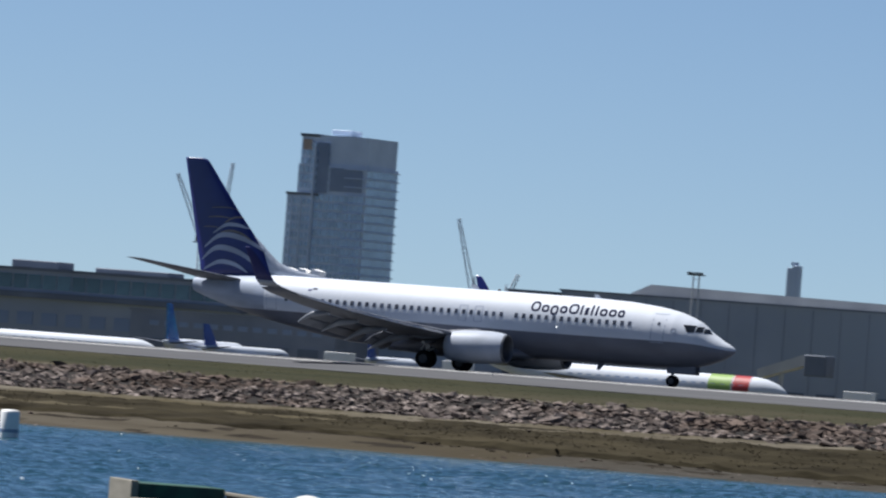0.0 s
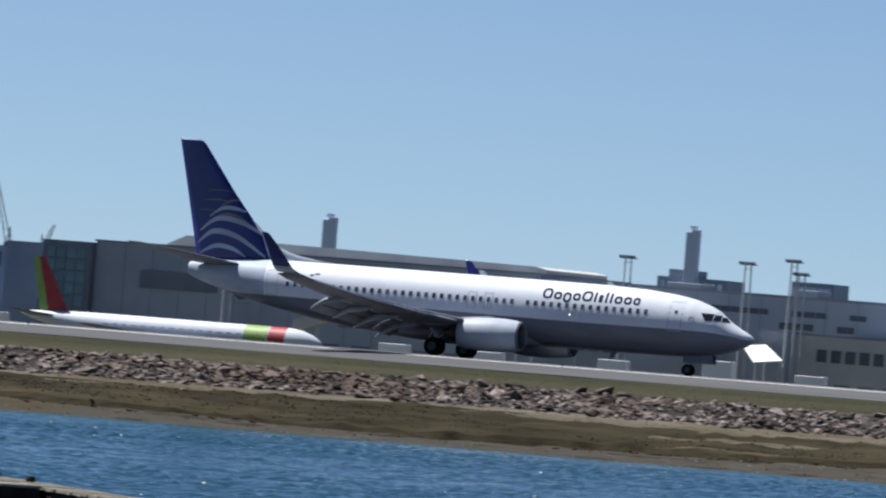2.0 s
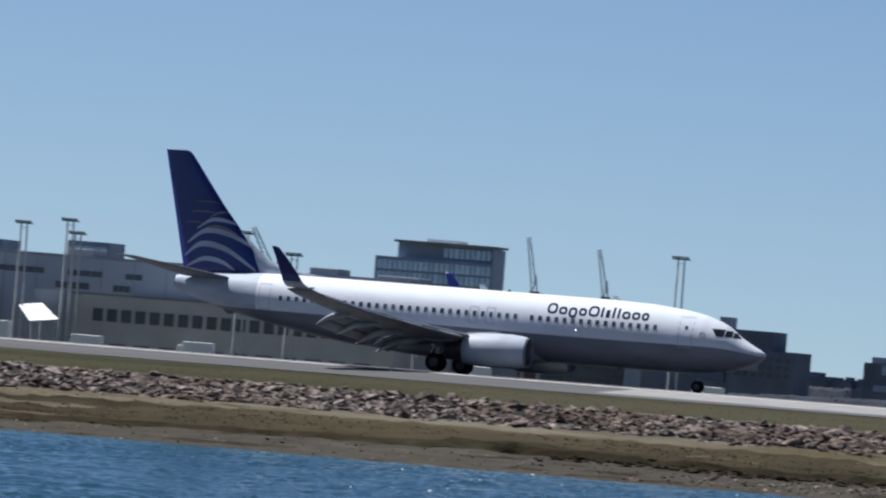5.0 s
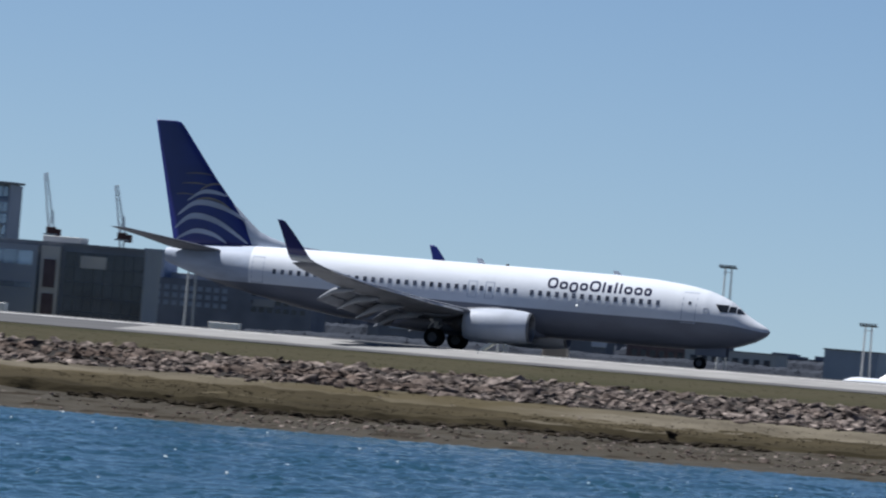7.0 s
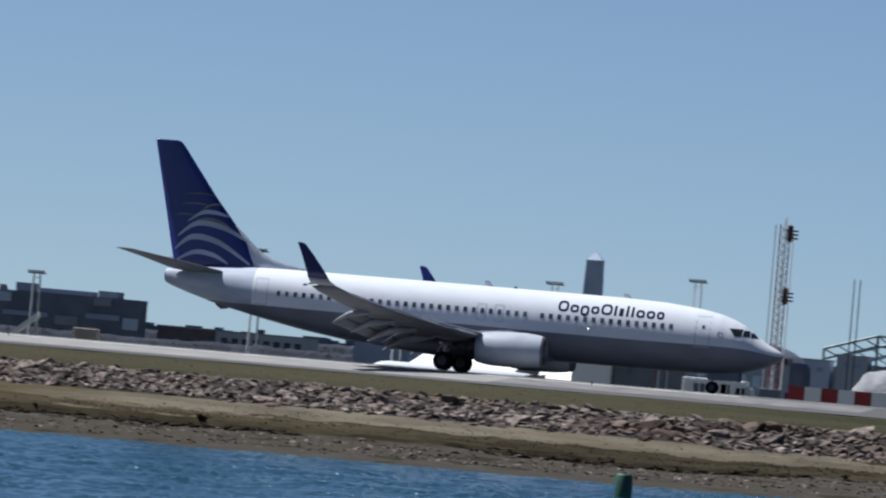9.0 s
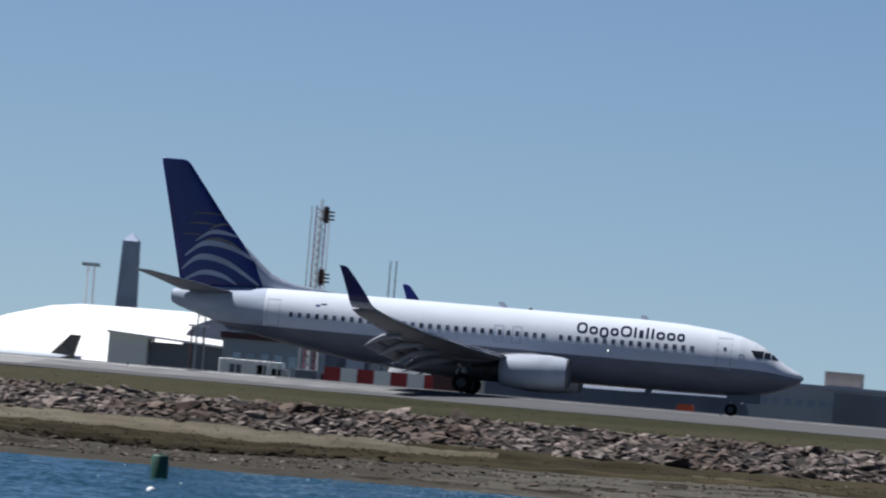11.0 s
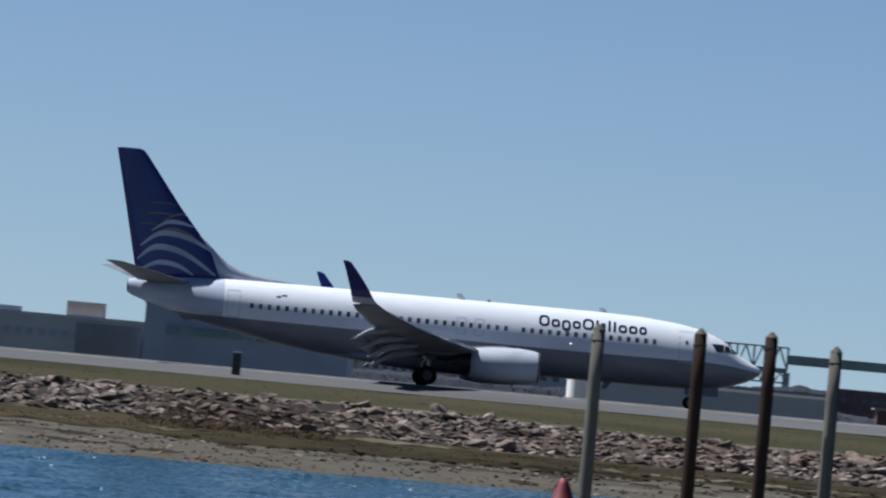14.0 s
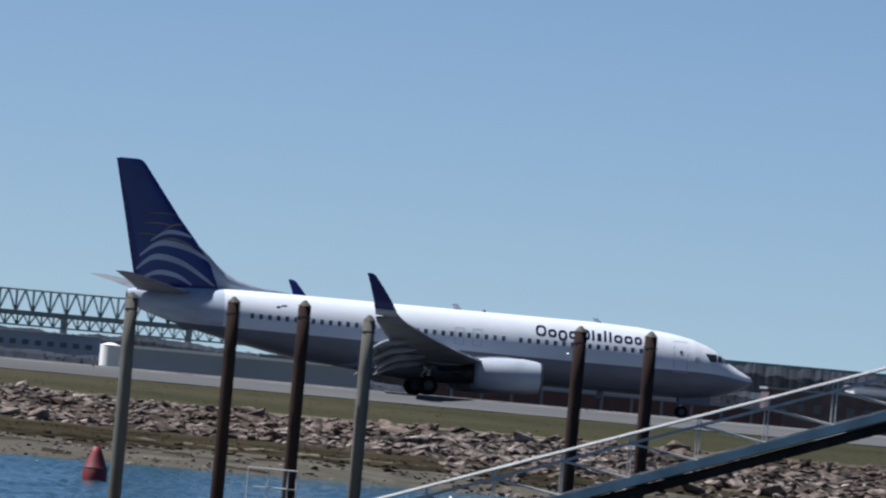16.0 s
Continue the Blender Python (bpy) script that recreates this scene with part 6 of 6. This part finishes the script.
def far_woods():
    """A ragged belt of far trees, too far to count: trunks of leaf clumps of uneven height."""
    verts, faces = [], []
    rng = random.Random(5)
    extra = []
    for x0, x1, y, h in ((-720, -200, 2900, 2.6), (-200, 70, 2900, 7.5), (40, 210, 2600, 9.0), (70, 420, 2950, 18.5), (-420, -200, 1900, 0.3), (-200, 60, 1900, 0.8)):
        n = int((x1 - x0) / 0.8)
        base = len(verts)
        for i in range(n + 1):
            x = x0 + 0.8 * i
            lump = 0.8 + 0.2 * noise.noise((x * 0.03, y, 1)) + 0.07 * noise.noise((x * 0.17, y, 2)) + 0.04 * noise.noise((x * 0.6, y, 3))
            ends = min(1.0, (i + 4) / 40, (n - i + 4) / 40)
            top = -3.5 + (h + 3.5) * lump * (0.5 + 0.5 * ends)
            for k, (dy, f) in enumerate(((-5, 0.0), (-4.5, 0.45), (-2.5, 0.85), (0, 1.0), (6, 0.0))):
                verts.append((x, y + dy + 0.3 * noise.noise((x * 0.4, k, y)), -4.9 + (top + 4.9) * f + (0.25 * noise.noise((x * 0.5, k * 3.1, y)) if f else 0)))
        for i in range(n):
            for k in range(4):
                a = base + 5 * i + k
                faces.append((a, a + 5, a + 6, a + 1))
                if k in (1, 2):
                    for _ in range(2):
                        c = Vector(verts[a + 1]) + Vector((rng.uniform(-0.6, 0.6), rng.uniform(-1, 0.3), rng.uniform(-0.5, 0.3)))
                        r = rng.uniform(0.12, 0.34)
                        q = len(verts)
                        extra.append((q, [c + Vector((rng.uniform(-r, r), rng.uniform(-r, r), rng.uniform(-r, r))) for _ in range(4)]))
    for _, pts in extra:
        q = len(verts)
        verts += pts
        faces += [(q, q + 1, q + 2), (q, q + 2, q + 3), (q, q + 3, q + 1), (q + 1, q + 3, q + 2)]
    me = bpy.data.meshes.new("far_trees")
    me.from_pydata(verts, [], faces)
    # Foliage is dark blue-grey so that haze lies in its colour.
    me.materials.append(material("hazed_far_foliage", (0.05, 0.058, 0.075), 0.95, second=(0.036, 0.042, 0.055), scale=0.1, by_piece=0.15))
    tagged(new("far_trees", me), "ragged belt of skyline trees, blue-grey with painted haze", "trees", kind="stuff")


def far_town():
    """A jumble of far roofs under the skyline, too many and too far to count."""
    rng = random.Random(9)
    bm = bmesh.new()
    for i in range(150):
        x = rng.uniform(-720, -300)
        top = float(np.interp(x, [-720, -690, -655, -600, -500, -300], [11.0, 10.5, 6.0, 4.5, 2.5, 2.0])) * rng.uniform(0.45, 1.0)
        w, y = rng.uniform(5, 16), 2950 + rng.uniform(0, 60)
        add_box(bm, x, x + w, y, y + 10, LOW, top)
        if rng.random() < 0.5:
            add_box(bm, x + w * 0.3, x + w * rng.uniform(0.45, 0.8), y + 2, y + 7, top, top + rng.uniform(0.5, 1.8))
    tagged(link("far_town", bm, M["hazedim"]), "hazy jumble of dark far-off roofs and walls", "buildings", kind="stuff")


far_town()
far_woods()


# ---- on the field and the water ----
o = thing("marker_post", "dark square marker post in the grass beside the runway", "post", at=(-24.2, 546, -0.36))
part("post", box(-0.24, 0.24, -0.15, 0.15, 0, 1.26, 0.03), M["darkmetal"], o)
part("cap", box(-0.27, 0.27, -0.18, 0.18, 1.26, 1.32, 0.02), M["roofing"], o)
o = thing("runway_marker", "small orange marker box beyond the runway", "marker", at=(-46.3, 607, -0.04))
part("body", loft([[(-0.55 * s, -0.25, z), (0.55 * s, -0.25, z), (0.55 * s, 0.25, z), (-0.55 * s, 0.25, z)] for s, z in ((1, 0), (1, 0.3), (0.7, 0.46))]), M["orange"], o)
for x, y in ((-210, 551), (-176, 551), (-142, 551), (-108, 551), (-74, 551), (-40, 551), (-6, 551), (22, 551)):
    o = thing("edge_light", "small runway edge light on a short stem", "light", "runway edge lights", (x, y, -0.16))
    part("stem", rod((0, 0, 0), (0, 0, 0.18), 0.03), M["galv"], o)
    part("globe", rod((0, 0, 0.18), (0, 0, 0.3), 0.07, 0.05, 10), M["glass"], o)


def turned(profile, n=20):
    return loft([[(r * math.cos(t), r * math.sin(t), z) for t in [math.tau * i / n for i in range(n)]] for r, z in profile])


o = thing("red_nun_buoy", "weathered red conical buoy floating near the shore", "buoy", at=(-4.0, 410.7, WATER))
part("hull", turned(((0.3, -0.5), (0.5, -0.3), (0.53, 0.0), (0.53, 0.5), (0.46, 0.62), (0.25, 1.2), (0.16, 1.42), (0.1, 1.45))), M["buoyred"], o, "", True)
part("lifting_eye", rod((-0.08, 0, 1.5), (0.08, 0, 1.5), 0.05), M["darkmetal"], o)
part("band", turned(((0.535, 0.5), (0.537, 0.56), (0.52, 0.58))), M["maroon"], o)
o = thing("green_can_buoy", "green cylindrical channel buoy", "buoy", at=(-54.3, 417.5, WATER))
part("hull", turned(((0.2, -0.4), (0.36, -0.2), (0.38, 0.0), (0.38, 0.95), (0.33, 1.03), (0.1, 1.05))), M["green"], o, "", True)
part("lifting_eye", rod((-0.08, 0, 1.08), (0.08, 0, 1.08), 0.04), M["darkmetal"], o)
o = thing("float_ball", "small white float on the water", "buoy", at=(-49.3, 377, WATER))
part("ball", turned([(0.18 * math.sin(math.pi * i / 10) + 0.001, 0.02 - 0.18 * math.cos(math.pi * i / 10)) for i in range(11)]), M["tarp"], o, "", True)
o = thing("mooring_ball", "big white round mooring ball beside the raft", "buoy", at=(-99.2, 253.2, WATER))
part("ball", turned([(0.52 * math.sin(math.pi * i / 14) + 0.001, 0.12 - 0.52 * math.cos(math.pi * i / 14)) for i in range(15)], 26), M["tarp"], o, "", True)
part("ring", rod((-0.08, 0, 0.66), (0.08, 0, 0.66), 0.04), M["darkmetal"], o)
o = thing("white_can_buoy", "white round can buoy", "buoy", at=(-186.4, 425.2, WATER))
part("hull", turned(((0.3, -0.4), (0.44, -0.1), (0.46, 0.0), (0.46, 1.2), (0.4, 1.32), (0.1, 1.35))), M["tarp"], o, "", True)
part("band", turned(((0.465, 0.25), (0.468, 0.4), (0.462, 0.42))), M["bluewall"], o)


def raft():
    """A long moored timber work raft: two plank decks on dark hulls, a walled trough and a green box at its far end."""
    o = thing("work_raft", "bleached timber work raft on dark hulls with a green box", "raft", at=(-118.5, 292.0, WATER), turn=math.degrees(math.atan2(-0.833, 0.551)))
    part("hull", box(20.7, 39.6, -4.5, -1.25, -0.3, 0.42, 0.04), M["pile_dark"], o, "dark hull side")
    part("hull", box(2.2, 47.6, -1.0, 0.5, -0.3, 0.38, 0.04), M["pile_dark"], o, "dark hull side")
    for x0, n, y0, y1, z in ((20.6, 38, -4.6, -1.18, 0.42), (2.0, 92, -1.12, 0.6, 0.38)):
        me = None
        for i in range(n):
            q = part("plank", box(-0.24, 0.24, y0, y1, z, z + 0.07), M["plank"], o) if me is None else new("plank", me)
            q.parent, me = o, q.data
            q.location = (x0 + 0.25 + 0.5 * i, 0.05 * math.sin(i * 1.7), 0.012 * math.sin(i * 2.3))
    part("kerb", box(22, 39.6, -4.7, -4.58, 0.3, 0.56, 0.02), M["plank"], o, "pale kerb timber")
    part("green_box", box(6.2, 9.6, -6.3, -3.5, 0.2, 0.78, 0.05), M["green"], o, "dark green box")
    part("box_hull", box(6.3, 9.5, -6.2, -3.55, -0.3, 0.2, 0.05), M["pile_dark"], o)
    part("end_board", box(6.0, 9.8, -6.55, -6.3, 0.0, 0.85, 0.03), M["plank"], o)
    part("trough_floor", box(6.2, 20.5, -3.3, -2.4, -0.3, 0.2, 0.03), M["pile_dark"], o)
    part("trough_wall", box(6.2, 20.5, -2.5, -2.4, 0.2, 0.5), M["pile_dark"], o)
    for k in range(6):
        part("trough_post", box(6.2 + 2.76 * k, 6.65 + 2.76 * k, -3.35, -3.1, 0.1, 0.6), M["plank"], o)
    part("trough_rail", box(6.1, 20.6, -3.4, -3.05, 0.56, 0.66, 0.02), M["plank"], o)
    part("trough_sill", box(6.1, 20.6, -3.45, -3.1, 0.05, 0.2, 0.02), M["plank"], o)
    part("ramp", loft([[(19.5, -4.4, 0.1), (19.5, -3.5, 0.1), (19.5, -3.5, 0.6), (19.5, -4.4, 0.6)], [(23.5, -4.5, 0.45), (23.5, -3.5, 0.45), (23.5, -3.5, 0.56), (23.5, -4.5, 0.56)]]), M["pile_grey"], o)
    for x, y, r in ((22.0, -0.2, 0.16), (27.0, 0.2, 0.2), (31.5, 0.3, 0.14)):
        part("coil", turned(((r * 0.4, 0.45), (r, 0.45), (r * 1.05, 0.53), (r * 0.9, 0.6), (r * 0.5, 0.59), (r * 0.4, 0.48))), M["pile_dark"], o, "coil of dark rope").location = (x, y, 0)
    part("crate", box(23.2, 24.0, -2.4, -1.6, 0.49, 0.62, 0.03), M["plank"], o, "low bleached crate")
    part("hatch", box(25.5, 28.6, -3.4, -1.8, 0.49, 0.55, 0.02), M["pile_grey"], o, "grey deck hatch")
    return o


raft()
o = thing("low_float", "low bleached float with dark skirts beside the raft", "raft", at=(-112.9, 273.4, WATER), turn=-40)
part("deck", box(-4.6, 4.2, -0.6, 0.6, 0.3, 0.4, 0.03), M["plank"], o)
for k in range(4):
    part("skirt", box(-4.4 + 2.3 * k, -3.2 + 2.3 * k, -0.65, 0.5, -0.3, 0.3, 0.04), M["pile_dark"], o)
for k in range(3):
    part("float_drum", box(-3.2 + 2.3 * k, -2.1 + 2.3 * k, -0.4, 0.5, -0.2, 0.28, 0.05), M["pile_grey"], o)
o = thing("boat_fender", "small white fender lying on the raft", "fender", at=(-113.9, 283.6, WATER + 0.45), turn=-20)
rings = []
for k in range(9):
    u = k / 8
    w = 0.62 * math.sin(math.pi * (0.12 + 0.8 * u)) ** 0.6
    h = 0.42 * math.sin(math.pi * (0.1 + 0.82 * u)) ** 0.5
    rings.append([(-0.6 + 1.2 * u, 0.6 * w * math.cos(t), 0.75 * h * math.sin(t)) for t in [math.pi * i / 10 for i in range(11)]])
part("hull", loft(rings), M["beige"], o, "", True)


def pile(x, top, mat, label, r=0.145, lean=0.0):
    o = thing("mooring_pile", label, "pile", "mooring piles", (x, 220, -7.2))
    h = top + 7.2
    rings = []
    for k in range(9):
        z = h * k / 8
        rings.append([((r * (1.08 - 0.1 * k / 8) + 0.012 * noise.noise((x, k, i))) * math.cos(t) + lean * z / h,
                       (r * (1.08 - 0.1 * k / 8)) * math.sin(t), z) for i, t in enumerate([math.tau * j / 16 for j in range(16)])])
    part("shaft", loft(rings), mat, o, "", True)
    part("cap", rod((lean, 0, h), (lean, 0, h + 0.13), r * 1.02, 0.03, 16), M["pile_grey"], o, "conical grey cap")
    part("hoop", rod((lean, 0, h - 0.28), (lean, 0, h - 0.24), r * 1.06, None, 16), M["darkmetal"], o)


for x, top, k in ((-1.66, 2.16, 1), (0.64, 2.26, 0), (2.24, 2.32, 0), (3.72, 2.12, 1), (8.5, 2.3, 0), (10.1, 2.32, 0)):
    pile(x, top, M["pile_grey"] if k else M["pile_dark"], "weathered grey timber mooring pile" if k else "dark tarred timber mooring pile")


def gangway():
    o = thing("gangway", "aluminium gangway with truss sides sloping down to a float", "gangway")
    slope = 0.355
    def z(x):
        return -1.2 + slope * (x - 7.9)
    x0, x1 = -0.6, 17.2
    for y in (200.0, 201.3):
        part("beam", loft([[(x, y - 0.06, z(x) - 0.1), (x, y + 0.06, z(x) - 0.1), (x, y + 0.06, z(x) + 0.1), (x, y - 0.06, z(x) + 0.1)] for x in (x0, x1)]), M["alloy"], o, "bottom beam")
        for dz, r in ((0.99, 0.022), (0.79, 0.018)):
            part("handrail", rod((x0, y, z(x0) + dz), (x1, y, z(x1) + dz), r, None, 10), M["alloy"], o, "pale tube handrail")
        n = 13
        for i in range(n + 1):
            x = x0 + (x1 - x0) * i / n
            part("post", rod((x, y, z(x)), (x, y, z(x) + 0.99), 0.015, None, 8), M["alloy"], o)
            if i < n:
                x2 = x0 + (x1 - x0) * (i + 1) / n
                part("brace", rod((x, y, z(x) + 0.79), (x2, y, z(x2) + 0.08), 0.022, None, 8), M["alloy"], o)
    part("deck", loft([[(x, 200.06, z(x) - 0.12), (x, 201.24, z(x) - 0.12), (x, 201.24, z(x) - 0.05), (x, 200.06, z(x) - 0.05)] for x in (x0, x1)]), M["pile_dark"], o, "dark tread deck")
    part("under_frame", loft([[(x, 200.02, z(x) - 0.36), (x, 201.28, z(x) - 0.36), (x, 201.28, z(x) - 0.17), (x, 200.02, z(x) - 0.17)] for x in (x0, x1)]), M["pile_dark"], o, "dark stringer")
    o = thing("pier_head", "timber pier head carrying the gangway", "pier")
    part("deck", box(17.2, 24, 199, 203, z(x1) - 0.45, z(x1) - 0.2), M["plank"], o)
    for x in (17.6, 23.5):
        for y in (199.3, 202.7):
            part("post", rod((x, y, -7.2), (x, y, z(x1) - 0.45), 0.15, None, 12), M["pile_dark"], o)
    o = thing("landing_float", "low timber landing float", "dock", at=(0.6, 204, WATER))
    part("deck", box(-3.0, 3.6, -5, 17, 0.2, 0.34, 0.03), M["plank"], o)
    part("float", box(-2.8, 3.4, -4.8, 16.8, -0.3, 0.2, 0.04), M["pile_dark"], o)
    o = thing("float_railing", "thin grey tube railing on the landing float", "railing", at=(1.85, 219.5, WATER + 0.34))
    for x in (-0.55, -0.1, 0.35, 0.55):
        part("post", rod((x, 0, 0), (x, 0, 2.82), 0.015, None, 8), M["galv"], o)
    for dz in (2.82, 2.4):
        part("rail", rod((-0.55, 0, dz), (0.55, 0, dz), 0.015, None, 8), M["galv"], o)


gangway()


# ---- shore detail ----
def tufts(name, n, x0, x1, y0, y1, h0, h1, mat, label, seed, width=0.05, patchy=0.0):
    rng = random.Random(seed)
    verts, faces = [], []
    while len(faces) < n:
        x, y = rng.uniform(x0, x1), rng.uniform(y0, y1)
        if patchy and noise.noise((x * 0.06, y * 0.15, seed)) < patchy * rng.uniform(-1, 1) * 0.6:
            continue
        z = shore(x, y) - 0.03
        for _ in range(4):
            h, a = rng.uniform(h0, h1), rng.uniform(0, math.tau)
            dx, dy = rng.uniform(-0.25, 0.25), rng.uniform(-0.25, 0.25)
            lx, ly = rng.uniform(-1.8, 1.8) * h, rng.uniform(-1.2, 1.2) * h
            k = len(verts)
            verts += [(x + dx - width * math.cos(a), y + dy - width * math.sin(a), z), (x + dx + width * math.cos(a), y + dy + width * math.sin(a), z), (x + dx + lx, y + dy + ly, z + h)]
            faces.append((k, k + 1, k + 2))
    me = bpy.data.meshes.new(name)
    me.from_pydata(verts, [], faces)
    me.materials.append(mat)
    tagged(new(name, me), label, "grass", kind="stuff")


tufts("dry_grass", 24000, -262, 64, 518.5, 540, 0.02, 0.07, M["blade"], "short dry olive grass beside the runway", 11, 0.07)
tufts("dead_reeds", 22000, -262, 64, 497.6, 503.2, 0.03, 0.10, M["reed"], "dead brown beach grass along the bank", 12, 0.06, 0.7)
tufts("straw_grass", 8000, -262, -44, 502.6, 507.4, 0.02, 0.07, M["strawblade"], "bleached straw-coloured grass below the rocks", 13, 0.05, 0.6)
tufts("dead_brush", 9000, -27.5, -17.0, 503.0, 513.5, 0.04, 0.2, M["brush"], "russet dead brush grown over the rocks", 14, 0.05, 0.5)
tufts("rock_grass", 3600, -262, 64, 516.5, 519.5, 0.05, 0.22, M["strawblade"], "bleached grass along the upper edge of the rocks", 15, 0.05, 0.9)


def boulder(rng):
    bm = bmesh.new()
    sx, sy, sz = rng.uniform(0.9, 1.5), rng.uniform(0.7, 1.0), rng.uniform(0.4, 0.75)
    for _ in range(14):
        v = Vector((rng.gauss(0, 1), rng.gauss(0, 1), rng.gauss(0, 1))).normalized() * rng.uniform(0.85, 1.1)
        bm.verts.new((v.x * sx, v.y * sy, v.z * sz))
    bmesh.ops.convex_hull(bm, input=bm.verts)
    bmesh.ops.delete(bm, geom=[v for v in bm.verts if not v.link_faces], context="VERTS")
    bmesh.ops.recalc_face_normals(bm, faces=bm.faces)
    me = bpy.data.meshes.new("rock")
    bm.to_mesh(me)
    bm.free()
    me.materials.append(M["rock"])
    return me


def riprap():
    rng = random.Random(21)
    shapes = [boulder(rng) for _ in range(14)]
    geo = [([v.co.copy() for v in me.vertices], [tuple(p.vertices) for p in me.polygons]) for me in shapes]
    bank = tagged(new("riprap"), "sloping bank of tumbled pinkish granite boulders", "rock bank", kind="structure")
    verts, faces, single = [], [], 0
    for i in range(15000):
        x = rng.uniform(-262, 64)
        low = 506.6 + 1.3 * noise.noise((x * 0.05, 4.0, 0)) + 0.8 * noise.noise((x * 0.3, 4.0, 0))
        y = rng.uniform(low, 518.6 + 1.2 * noise.noise((x * 0.09, 9.0, 0)))
        size = rng.uniform(0.11, 0.32) * float(np.interp(x, [-150, -60, -10, 40], [1.0, 1.08, 1.15, 1.25])) * (1.9 if rng.random() < 0.05 else 1.0)
        z = shore(x, y) + size * rng.uniform(-0.1, 0.25)
        if abs(x + 22) < 4.5 and rng.random() < 0.55:
            continue
        m = Matrix.LocRotScale((x, y, z), Euler((rng.uniform(-0.6, 0.6), rng.uniform(-0.5, 0.5), rng.uniform(-0.7, 0.7))), (size * 1.2, size, size))
        k = rng.randrange(14)
        if -16 < x < 6 and y < 514 and single < 300:
            ob = new("rock", shapes[k])
            ob.matrix_basis, ob.parent = m, bank
            single += 1
            continue
        base = len(verts)
        verts += [m @ v for v in geo[k][0]]
        faces += [tuple(base + j for j in f) for f in geo[k][1]]
    # stones strewn on the beach
    for i in range(7400):
        x, y = (rng.uniform(-262, 64), rng.uniform(472, 505)) if i < 3600 else (rng.uniform(-110, 64), rng.uniform(474, 497)) if i < 6400 else (rng.uniform(13, 64), rng.uniform(489, 507))
        if i < 6400 and 496 < y < 500.5 or (i < 6400 and y > 500 and rng.random() < 0.75) or (x < -190 and rng.random() < 0.8):
            continue
        size = rng.uniform(0.04, 0.12) * (1.5 if i >= 3600 else 1.0) * (2.8 if i >= 6400 else 1.0) * (1.8 if rng.random() < 0.05 else 1)
        m = Matrix.LocRotScale((x, y, shore(x, y) + size * 0.1), Euler((rng.uniform(-0.5, 0.5), rng.uniform(-0.4, 0.4), rng.uniform(0, 6.28))), (size, size, size * 0.8))
        k = rng.randrange(14)
        base = len(verts)
        verts += [m @ v for v in geo[k][0]]
        faces += [tuple(base + j for j in f) for f in geo[k][1]]
    # dark wrack and undercut clods along the foot of the bank, partly painted shade
    wv, wf = [], []
    for i in range(4200):
        x = rng.uniform(-262, 64)
        if noise.noise((x * 0.045, 1.5, 6)) < -0.12 or (x < -120 and rng.random() < 0.88) or (x > -55 and rng.random() < 0.6):
            continue
        y = foot_of_bank(x) - 0.5 + rng.gauss(0, 0.5) - abs(rng.gauss(0, 1.6)) * (1.0 if -120 < x < -55 else 0.3)
        size = rng.uniform(0.05, 0.15) * (1.7 if -120 < x < -55 else 1.0)
        m = Matrix.LocRotScale((x, y, shore(x, y) + 0.3 * size), Euler((rng.uniform(-0.4, 0.4), rng.uniform(-0.3, 0.3), rng.uniform(-0.4, 0.4))), (size * 1.8, size, size * 0.9))
        k = rng.randrange(14)
        base = len(wv)
        wv += [m @ v for v in geo[k][0]]
        wf += [tuple(base + j for j in f) for f in geo[k][1]]
    me = bpy.data.meshes.new("wrack_line")
    me.from_pydata(wv, [], wf)
    me.materials.append(M["wrack"])
    tagged(new("wrack_line", me), "dark wrack and clods, partly painted undercut shade, along the bank foot", "seaweed", kind="stuff")
    me = bpy.data.meshes.new("boulders")
    me.from_pydata(verts, [], faces)
    me.materials.append(M["rock"])
    ob = new("boulders", me)
    ob.parent = bank
    tagged(ob, kind="stuff")


riprap()


# ---- movement ----
def motions():
    walk(jet, [(t, pose(x, y, 0.0, -0.7, 0, h)) for t, x, y, h in TAXI])
    # the chop drifts slowly along the shore
    walk(sea, [(t, pose(0.35 * t, 0, 0)) for t in (0.0, 4.0, 8.0, 12.0, 16.0)])
    times = [i / FPS for i in range(int(16 * FPS) + 1)]
    xs = np.interp(times, [r[0] for r in TAXI], [r[1] for r in TAXI])
    for wheel, r, hub in WHEELS:
        walk(wheel, [(t, pose(*hub, 0, math.degrees((x - xs[0]) / r), 0)) for t, x in zip(times, xs)])


motions()
